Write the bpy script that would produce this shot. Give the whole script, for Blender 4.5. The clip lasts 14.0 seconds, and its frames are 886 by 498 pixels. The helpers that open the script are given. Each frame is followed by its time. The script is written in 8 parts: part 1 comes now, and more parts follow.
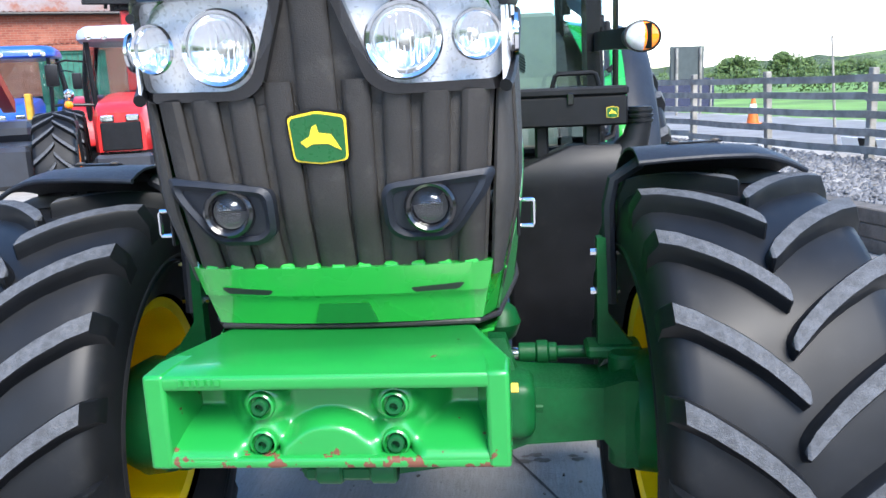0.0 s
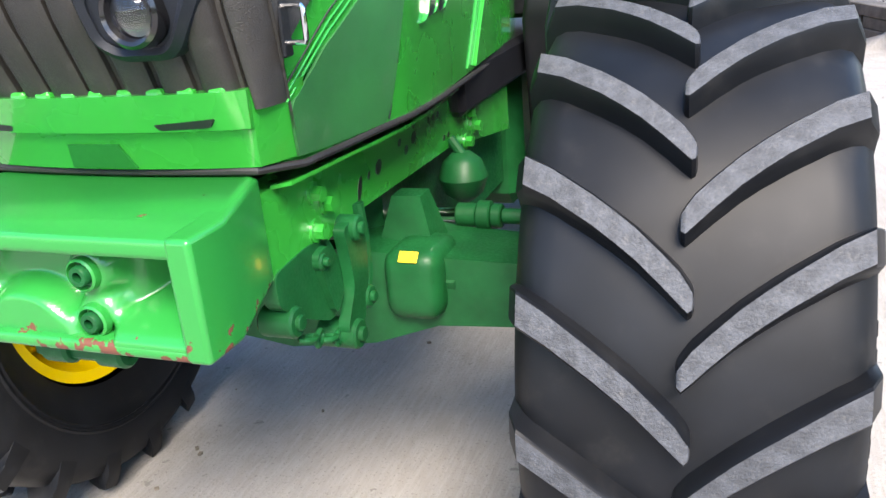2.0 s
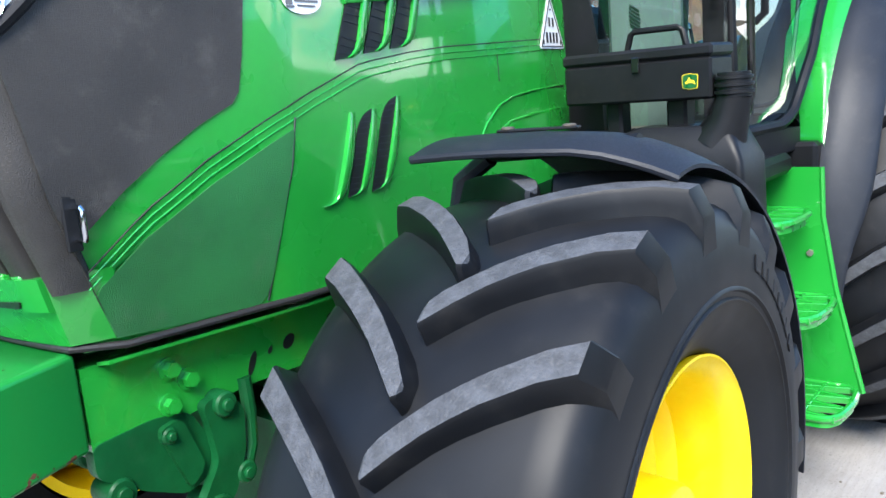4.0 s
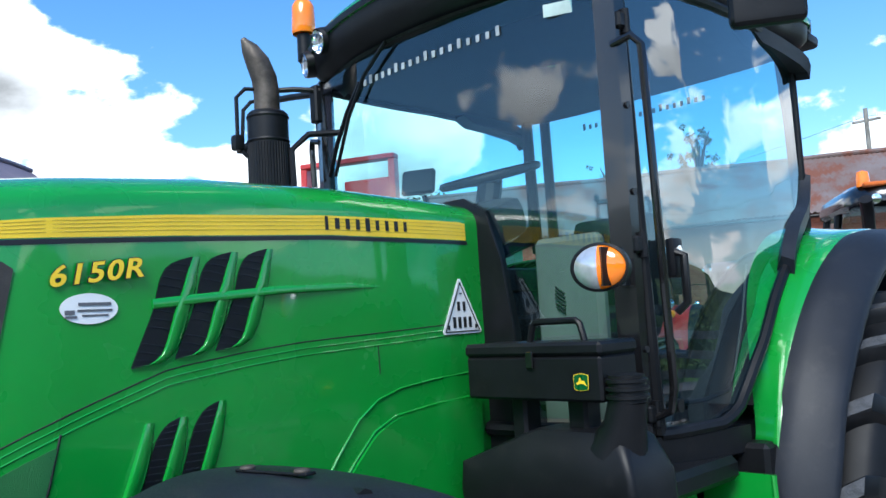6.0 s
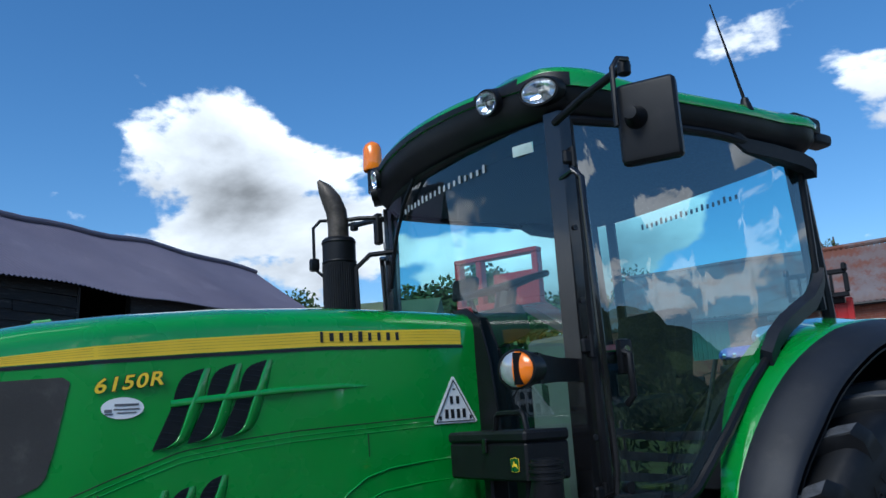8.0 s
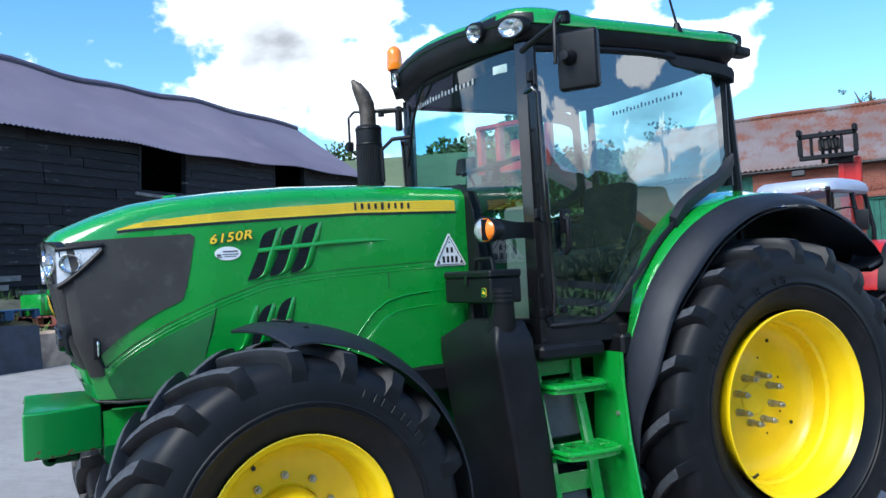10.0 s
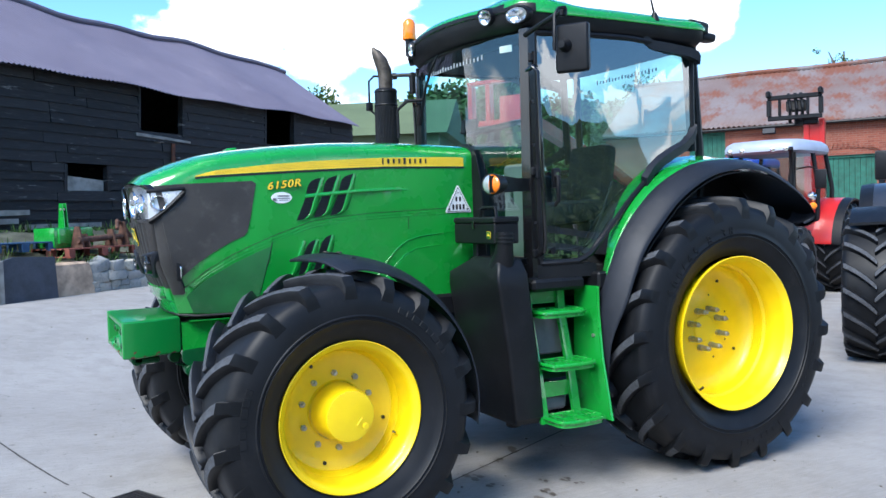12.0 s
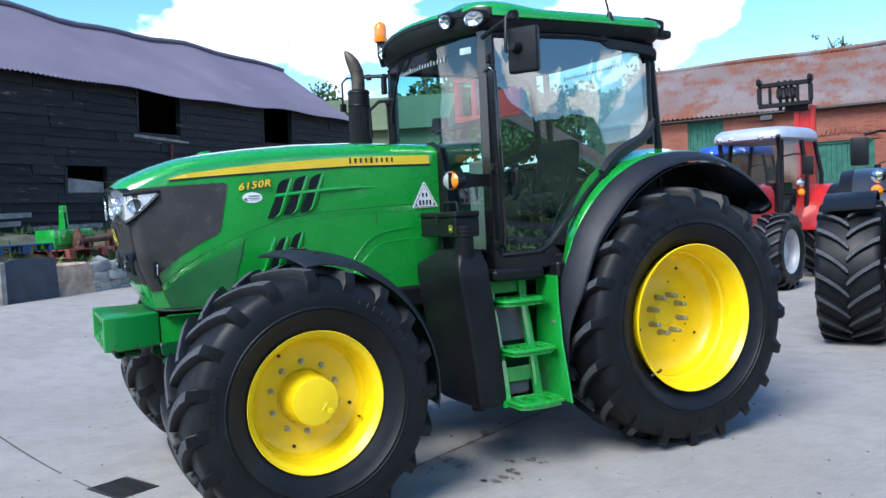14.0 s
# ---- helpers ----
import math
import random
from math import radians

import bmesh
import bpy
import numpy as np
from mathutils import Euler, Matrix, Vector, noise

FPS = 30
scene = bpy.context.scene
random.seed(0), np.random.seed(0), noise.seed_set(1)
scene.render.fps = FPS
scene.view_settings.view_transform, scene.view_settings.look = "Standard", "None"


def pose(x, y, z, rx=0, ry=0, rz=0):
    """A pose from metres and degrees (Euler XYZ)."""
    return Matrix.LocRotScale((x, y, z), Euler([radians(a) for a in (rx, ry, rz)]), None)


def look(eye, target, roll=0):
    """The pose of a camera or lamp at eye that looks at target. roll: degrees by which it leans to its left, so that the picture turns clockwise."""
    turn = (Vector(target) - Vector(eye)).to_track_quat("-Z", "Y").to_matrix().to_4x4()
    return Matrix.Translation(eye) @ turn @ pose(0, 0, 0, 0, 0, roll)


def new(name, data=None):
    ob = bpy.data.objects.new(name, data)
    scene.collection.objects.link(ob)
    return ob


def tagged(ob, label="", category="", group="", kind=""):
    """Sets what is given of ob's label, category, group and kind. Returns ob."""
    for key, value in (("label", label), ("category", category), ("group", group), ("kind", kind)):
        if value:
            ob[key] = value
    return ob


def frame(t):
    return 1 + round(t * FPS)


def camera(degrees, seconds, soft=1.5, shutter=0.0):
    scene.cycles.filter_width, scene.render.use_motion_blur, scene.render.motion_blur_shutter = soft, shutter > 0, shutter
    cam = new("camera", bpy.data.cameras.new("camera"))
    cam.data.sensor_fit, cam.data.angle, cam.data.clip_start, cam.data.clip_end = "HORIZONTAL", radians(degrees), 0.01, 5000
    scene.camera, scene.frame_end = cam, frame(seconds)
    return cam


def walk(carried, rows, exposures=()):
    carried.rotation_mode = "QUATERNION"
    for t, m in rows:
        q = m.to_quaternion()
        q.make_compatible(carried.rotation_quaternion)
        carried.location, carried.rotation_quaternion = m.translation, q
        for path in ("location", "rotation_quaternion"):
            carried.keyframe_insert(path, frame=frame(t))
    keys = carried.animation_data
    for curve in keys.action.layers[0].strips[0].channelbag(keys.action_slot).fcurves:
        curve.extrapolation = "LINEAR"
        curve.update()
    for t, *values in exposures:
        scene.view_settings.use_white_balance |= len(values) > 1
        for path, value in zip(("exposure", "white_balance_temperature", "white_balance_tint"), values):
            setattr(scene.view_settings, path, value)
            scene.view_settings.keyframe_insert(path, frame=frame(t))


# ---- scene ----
cam = camera(56.2, 14.0)
PATH = [
    (0, (0.404, -2.617, 1.803), (0.227, -0.663, 1.414), -2.6),
    (0.5, (0.502, -2.444, 1.754), (0.222, -0.527, 1.255), -3.3),
    (1, (0.649, -2.282, 1.690), (0.256, -0.403, 1.125), -3.9),
    (1.5, (0.943, -2.163, 1.67), (0.34, -0.372, 1.015), -5.3),
    (2, (1.139, -1.979, 1.62), (0.472, -0.228, 0.92), -4.8),
    (2.5, (1.345, -1.782, 1.663), (0.649, -0.031, 0.992), -4.3),
    (3, (1.643, -1.678, 1.686), (0.776, 0.022, 1.087), -4.5),
    (3.2, (1.714, -1.628, 1.687), (0.766, 0.037, 1.113), -4.6),
    (5.3, (2.124, -1.126, 1.771), (0.651, 0.227, 1.735), -3.0),
    (5.5, (2.18, -1.053, 1.815), (0.731, 0.326, 1.812), -3.4),
    (6, (2.266, -0.817, 1.844), (0.839, 0.574, 2.018), -3.4),
    (6.5, (2.481, -0.569, 1.86), (0.995, 0.717, 2.233), -4.0),
    (7, (2.704, -0.466, 1.854), (1.145, 0.69, 2.338), -3.5),
    (7.5, (2.92, -0.517, 1.83), (1.314, 0.574, 2.31), -3.6),
    (8, (3.259, -0.507, 1.822), (1.553, 0.457, 2.221), -3.7),
    (8.5, (3.617, -0.499, 1.791), (1.836, 0.36, 2.095), -3.8),
    (9, (3.968, -0.641, 1.784), (2.16, 0.196, 1.962), -3.9),
    (9.2, (4.102, -0.687, 1.783), (2.285, 0.138, 1.92), -3.7),
    (11.3, (5.117, -1.422, 1.786), (3.36, -0.467, 1.734), -1.9),
    (11.5, (5.198, -1.461, 1.784), (3.435, -0.518, 1.723), -1.8),
    (12, (5.297, -1.591, 1.797), (3.53, -0.659, 1.711), -1.6),
    (12.5, (5.402, -1.591, 1.799), (3.63, -0.669, 1.702), -1.8),
    (13, (5.566, -1.432, 1.781), (3.78, -0.534, 1.698), -2.2),
    (13.5, (5.651, -1.426, 1.796), (3.864, -0.531, 1.713), -2.9),
    (14, (5.68, -1.461, 1.802), (3.903, -0.549, 1.7), -2.8),
]
walk(cam, [(t, look(eye, target, roll)) for t, eye, target, roll in PATH],
     [(0, 2.1, 6500, 10), (0.5, 2.1, 7200, 14), (1.5, 2.3, 7500, 14), (2.5, 2.3, 7300, 12), (3.2, 2.15, 6600, 10), (5.3, 1.62, 6500, 8), (6.0, 0.98, 6100, 6), (6.5, 0.42, 5850, 6), (7.2, -0.08, 5750, 6), (8.2, 0.2, 5850, 6), (9.2, 0.62, 6000, 6), (11.3, 1.5, 6050, 8), (12.5, 1.25, 6150, 8), (14, 1.22, 6150, 8)])

# ---- light ----
SUN_FROM = Vector((0.46, -0.78, 0.98)).normalized()
world = bpy.data.worlds.new("sky")
scene.world = world
world.use_nodes = True
wn, wl = world.node_tree.nodes, world.node_tree.links
sky = wn.new("ShaderNodeTexSky")
sky.sky_type, sky.sun_disc = "NISHITA", False
sky.sun_elevation = math.asin(SUN_FROM.z)
sky.sun_rotation = math.atan2(SUN_FROM.x, SUN_FROM.y)
sky.air_density, sky.dust_density, sky.ozone_density = 1.0, 0.3, 4.0
deep = wn.new("ShaderNodeHueSaturation")
deep.inputs["Saturation"].default_value = 1.2
wl.new(sky.outputs[0], deep.inputs["Color"])
coord = wn.new("ShaderNodeTexCoord")
split = wn.new("ShaderNodeSeparateXYZ")
wl.new(coord.outputs["Generated"], split.inputs[0])


def wmath(op, a, b=None, c=None):
    n = wn.new("ShaderNodeMath")
    n.operation = op
    for i, v in enumerate((a, b, c)):
        if v is None:
            continue
        if isinstance(v, (int, float)):
            n.inputs[i].default_value = v
        else:
            wl.new(v, n.inputs[i])
    return n.outputs[0]


height = wmath("MAXIMUM", split.outputs[2], 0.0)


def cloud_field(rise):
    """Puffy cumulus by direction; rise: how far above that direction it is read."""
    spot = wn.new("ShaderNodeCombineXYZ")
    wl.new(split.outputs[0], spot.inputs[0])
    wl.new(split.outputs[1], spot.inputs[1])
    wl.new(wmath("ADD", wmath("MULTIPLY", height, 1.75), rise), spot.inputs[2])
    shift = wn.new("ShaderNodeMapping")
    shift.inputs["Location"].default_value = CLOUD_AT
    wl.new(spot.outputs[0], shift.inputs["Vector"])
    n = wn.new("ShaderNodeTexNoise")
    for key, v in (("Scale", 3.9), ("Detail", 13), ("Roughness", 0.53), ("Distortion", 0.12)):
        n.inputs[key].default_value = v
    wl.new(shift.outputs[0], n.inputs["Vector"])
    # smaller, broken heaps stand over the hills on the open side of the yard
    m = wn.new("ShaderNodeTexNoise")
    for key, v in (("Scale", 8.5), ("Detail", 12), ("Roughness", 0.56), ("Distortion", 0.25)):
        m.inputs[key].default_value = v
    wl.new(shift.outputs[0], m.inputs["Vector"])
    both = wn.new("ShaderNodeMix")
    wl.new(open_side.outputs[0], both.inputs["Factor"])
    wl.new(n.outputs[0], both.inputs["A"])
    wl.new(m.outputs[0], both.inputs["B"])
    return both.outputs["Result"]


CLOUD_AT = (7.7, 2.9, 1.3)
open_side = wn.new("ShaderNodeMapRange")
open_side.interpolation_type = "SMOOTHSTEP"
open_side.inputs["From Min"].default_value, open_side.inputs["From Max"].default_value = 0.15, 0.6
wl.new(split.outputs[0], open_side.inputs["Value"])
# cumulus gathers low over the land and thins out overhead
low = wn.new("ShaderNodeMapRange")
low.interpolation_type = "SMOOTHSTEP"
for key, v in (("From Min", 0.22), ("From Max", 0.46), ("To Min", 0.046), ("To Max", -0.085)):
    low.inputs[key].default_value = v
wl.new(height, low.inputs["Value"])
gather = wmath("SUBTRACT", low.outputs[0], wmath("MULTIPLY", open_side.outputs[0], 0.038))
cover = wmath("ADD", cloud_field(0.0), gather)
above = wmath("ADD", cloud_field(0.08), gather)
cloud = wn.new("ShaderNodeMapRange")
cloud.interpolation_type = "SMOOTHSTEP"
cloud.inputs["From Min"].default_value, cloud.inputs["From Max"].default_value = 0.535, 0.580
wl.new(cover, cloud.inputs["Value"])
# thick cloud overhead shades the underside of a heap
body = wn.new("ShaderNodeMapRange")
body.inputs["From Min"].default_value, body.inputs["From Max"].default_value = 0.48, 0.80
body.inputs["To Min"].default_value, body.inputs["To Max"].default_value = 1.08, 0.26
wl.new(above, body.inputs["Value"])
# light passes forward through cloud, so heaps towards the sun are brighter
aim = wn.new("ShaderNodeVectorMath")
aim.operation = "DOT_PRODUCT"
wl.new(coord.outputs["Generated"], aim.inputs[0])
aim.inputs[1].default_value = SUN_FROM
glow = wmath("ADD", 1.0, wmath("MULTIPLY", wmath("POWER", wmath("MAXIMUM", aim.outputs["Value"], 0.0), 2.0), 0.5))
white = wn.new("ShaderNodeVectorMath")
white.operation = "SCALE"
white.inputs[0].default_value = (8.6, 8.8, 9.2)
wl.new(wmath("MULTIPLY", body.outputs[0], glow), white.inputs["Scale"])
blend = wn.new("ShaderNodeMix")
blend.data_type = "RGBA"
wl.new(cloud.outputs[0], blend.inputs["Factor"])
wl.new(deep.outputs[0], blend.inputs["A"])
wl.new(white.outputs[0], blend.inputs["B"])
wn["Background"].inputs["Strength"].default_value = 0.125
wl.new(blend.outputs["Result"], wn["Background"].inputs["Color"])

sun = new("sun", bpy.data.lights.new("sun", "SUN"))
sun.data.energy, sun.data.angle, sun.data.color = 2.6, radians(30), (1.0, 0.96, 0.90)
sun.matrix_world = look(SUN_FROM * 30, (0, 0, 0))

# ---- materials ----


class Nodes:
    """A material under construction: node() adds a node, links its inputs and returns it."""

    def __init__(self, name):
        self.m = bpy.data.materials.new(name)
        self.m.use_nodes = True
        self.t = self.m.node_tree
        self.b = self.t.nodes["Principled BSDF"]

    def node(self, kind, **inputs):
        n = self.t.nodes.new(kind)
        for key, v in inputs.items():
            self.set(n.inputs[key.replace("_", " ")], v)
        return n

    def set(self, socket, v):
        if hasattr(v, "is_output"):
            self.t.links.new(v, socket)
        elif hasattr(v, "__len__") and len(v) == 3 and socket.type == "RGBA":
            socket.default_value = (*v, 1)
        else:
            socket.default_value = v

    def noise(self, scale, detail=4, rough=0.55, stretch=None):
        vec = self.t.nodes.new("ShaderNodeTexCoord").outputs["Object"]
        if stretch:
            mp = self.node("ShaderNodeMapping", Vector=vec)
            mp.inputs["Scale"].default_value = stretch
            vec = mp.outputs[0]
        n = self.node("ShaderNodeTexNoise", Vector=vec)
        n.inputs["Scale"].default_value, n.inputs["Detail"].default_value = scale, detail
        n.inputs["Roughness"].default_value = rough
        return n.outputs[0]

    def ramp(self, fac, lo, hi, a, b):
        r = self.node("ShaderNodeMapRange", Value=fac)
        r.interpolation_type = "SMOOTHSTEP"
        for key, v in (("From Min", lo), ("From Max", hi), ("To Min", a), ("To Max", b)):
            r.inputs[key].default_value = v
        return r.outputs[0]

    def mix(self, fac, a, b):
        n = self.t.nodes.new("ShaderNodeMix")
        n.data_type = "RGBA"
        self.set(n.inputs["Factor"], fac)
        self.set(n.inputs["A"], a)
        self.set(n.inputs["B"], b)
        return n.outputs["Result"]

    def bump(self, fac, strength, distance=0.01):
        n = self.node("ShaderNodeBump", Height=fac)
        n.inputs["Strength"].default_value, n.inputs["Distance"].default_value = strength, distance
        self.set(self.b.inputs["Normal"], n.outputs[0])

    def done(self, colour=None, rough=None, metal=None, coat=None):
        for key, v in (("Base Color", colour), ("Roughness", rough), ("Metallic", metal), ("Coat Weight", coat)):
            if v is not None:
                self.set(self.b.inputs[key], v)
        if coat:
            self.b.inputs["Coat Roughness"].default_value = 0.04
        return self.m


def scaled(c, k):
    return tuple(min(1, v * k) for v in c)


def plain(name, colour, rough=0.5, metal=0.0, coat=0.0, vary=0.25, scale=6, bump=0.0, grain=90, dust=0.0, spec=0.5):
    n = Nodes(name)
    n.b.inputs["Specular IOR Level"].default_value = spec
    big, fine = n.noise(scale, 5), n.noise(grain, 3)
    col = n.mix(n.ramp(big, 0.3, 0.7, 0, 1), scaled(colour, 1 - vary), scaled(colour, 1 + vary))
    if dust:
        col = n.mix(n.ramp(n.noise(scale * 2.3, 7, 0.65), 0.52, 0.78, 0, dust), col, (0.30, 0.28, 0.25))
    r = n.ramp(fine, 0.25, 0.75, max(0.02, rough * 0.8), min(1, rough * 1.25))
    if bump:
        n.bump(fine, bump, 0.004)
    return n.done(col, r, metal, coat)


GREEN = plain("green_paint", (0.012, 0.262, 0.030), 0.26, coat=1.0, vary=0.06, scale=3, grain=5, dust=0.03)
# cast parts' green, darkened to hold the shade found under the hood
GREEN_CAST_SHADED = plain("shade_dark_cast_green", (0.003, 0.066, 0.018), 0.42, coat=0.0, vary=0.22, scale=9, bump=0.10, grain=120, dust=0.02, spec=0.22)
YELLOW = plain("yellow_paint", (0.86, 0.60, 0.0), 0.38, coat=0.15, vary=0.05, scale=4, dust=0.05)
YELLOW_FILM = plain("yellow_film", (0.85, 0.58, 0.03), 0.35, vary=0.03)
BLACK = plain("black_plastic", (0.0055, 0.006, 0.0075), 0.42, vary=0.25, scale=7, bump=0.12, grain=400, dust=0.02, spec=0.26)
BLACK_GLOSS = plain("black_gloss_paint", (0.008, 0.008, 0.009), 0.18, coat=0.4, vary=0.2)
GREY_PLASTIC = plain("slate_grey_plastic", (0.0095, 0.012, 0.018), 0.50, vary=0.15, scale=5, bump=0.15, grain=350, dust=0.04, spec=0.32)
INTERIOR = plain("interior_grey", (0.014, 0.015, 0.016), 0.7, vary=0.2)
INTERIOR_PALE = plain("interior_pale_panel", (0.13, 0.14, 0.12), 0.6, vary=0.1)
RUBBER = plain("tyre_rubber", (0.0045, 0.0053, 0.0070), 0.50, vary=0.35, scale=5, bump=0.0, grain=2, dust=0.03, spec=0.27)
RUBBER_WORN = plain("worn_tread_rubber", (0.050, 0.054, 0.062), 0.70, vary=0.28, scale=38, bump=0.7, grain=190, dust=0.16, spec=0.4)
SEAL = plain("rubber_seal", (0.012, 0.011, 0.011), 0.6, vary=0.2)
CHROME = plain("chrome", (0.72, 0.73, 0.75), 0.10, metal=1.0, vary=0.05)
SILVER = plain("silver_reflector", (0.86, 0.87, 0.89), 0.14, metal=1.0, vary=0.04)
STEEL = plain("zinc_steel", (0.45, 0.43, 0.38), 0.4, metal=0.8, vary=0.2, scale=40)
BURNT = plain("burnt_steel", (0.085, 0.072, 0.060), 0.55, metal=0.6, vary=0.4, scale=14)
WHITE = plain("white_film", (0.80, 0.81, 0.80), 0.4, vary=0.03)
INK = plain("black_film", (0.01, 0.01, 0.012), 0.4, vary=0.1)
PLATE_GREEN = plain("badge_green", (0.004, 0.085, 0.02), 0.3, coat=0.3, vary=0.05)


def clear(name, tint, ior=1.5, rough=0.0):
    """A thin pane: tinted see-through, with reflections that grow with the angle."""
    n = Nodes(name)
    out = n.t.nodes["Material Output"]
    thru = n.node("ShaderNodeBsdfTransparent", Color=tint)
    gloss = n.node("ShaderNodeBsdfGlossy", Color=(1, 1, 1), Roughness=rough)
    # reflection grows from its head-on share to full at a grazing angle
    share = ((ior - 1) / (ior + 1)) ** 2
    edge = n.node("ShaderNodeLayerWeight")
    edge.inputs["Blend"].default_value = 0.5
    steep = n.node("ShaderNodeMath")
    steep.operation = "POWER"
    n.t.links.new(edge.outputs["Facing"], steep.inputs[0])
    steep.inputs[1].default_value = 5.0
    fres = n.node("ShaderNodeMath")
    fres.operation = "MULTIPLY_ADD"
    n.t.links.new(steep.outputs[0], fres.inputs[0])
    fres.inputs[1].default_value, fres.inputs[2].default_value = 1 - share, share
    mx = n.t.nodes.new("ShaderNodeMixShader")
    n.t.links.new(fres.outputs[0], mx.inputs[0])
    n.t.links.new(thru.outputs[0], mx.inputs[1])
    n.t.links.new(gloss.outputs[0], mx.inputs[2])
    n.t.links.new(mx.outputs[0], out.inputs["Surface"])
    n.t.nodes.remove(n.b)
    return n.m


GLASS = clear("cab_glass", (0.46, 0.76, 0.80), 2.5)
FAR_GLASS = clear("untinted_cab_glass", (0.66, 0.90, 0.93), 1.5)
SCREEN = clear("windscreen_glass", (0.62, 0.88, 0.91), 1.85)
LAMP_WHITE = plain("white_lamp_lens", (0.55, 0.57, 0.60), 0.15, metal=0.5, coat=0.5, vary=0.1, scale=40)
LENS = clear("lamp_lens", (0.93, 0.95, 0.97), 1.45)
AMBER = plain("amber_lens", (0.95, 0.22, 0.01), 0.12, coat=0.6, vary=0.08)


GRILLE = plain("grille_plastic", (0.017, 0.015, 0.014), 0.55, vary=0.25, scale=5, bump=0.3, grain=320, dust=0.10)
GRILLE_MESH = plain("grille_mesh", (0.025, 0.023, 0.0215), 0.6, vary=0.25, scale=5, bump=0.6, grain=420, dust=0.12)
GREEN_MESH = plain("green_mesh", (0.012, 0.125, 0.028), 0.55, vary=0.2, scale=4, bump=0.6, grain=420, dust=0.08)


def chipped_green():
    """Bright paint scraped to primer and rust along the worked lower lip."""
    n = Nodes("chipped_green_paint")
    geo = n.t.nodes.new("ShaderNodeTexCoord").outputs["Object"]
    s = n.node("ShaderNodeSeparateXYZ", Vector=geo)
    low_lip = n.ramp(s.outputs[2], 0.995, 1.060, 0.17, 0.0)
    chip = n.node("ShaderNodeMath")
    chip.operation = "ADD"
    n.t.links.new(n.noise(24, 6, 0.55), chip.inputs[0])
    n.t.links.new(low_lip, chip.inputs[1])
    worn = n.ramp(chip.outputs[0], 0.70, 0.72, 0, 1)
    col = n.mix(worn, (0.009, 0.200, 0.034), (0.115, 0.034, 0.016))
    n.bump(chip.outputs[0], 0.08, 0.004)
    return n.done(col, n.ramp(worn, 0, 1, 0.28, 0.8), 0.0, 0.3)


GREEN_CHIP = chipped_green()

# ---- geometry helpers ----


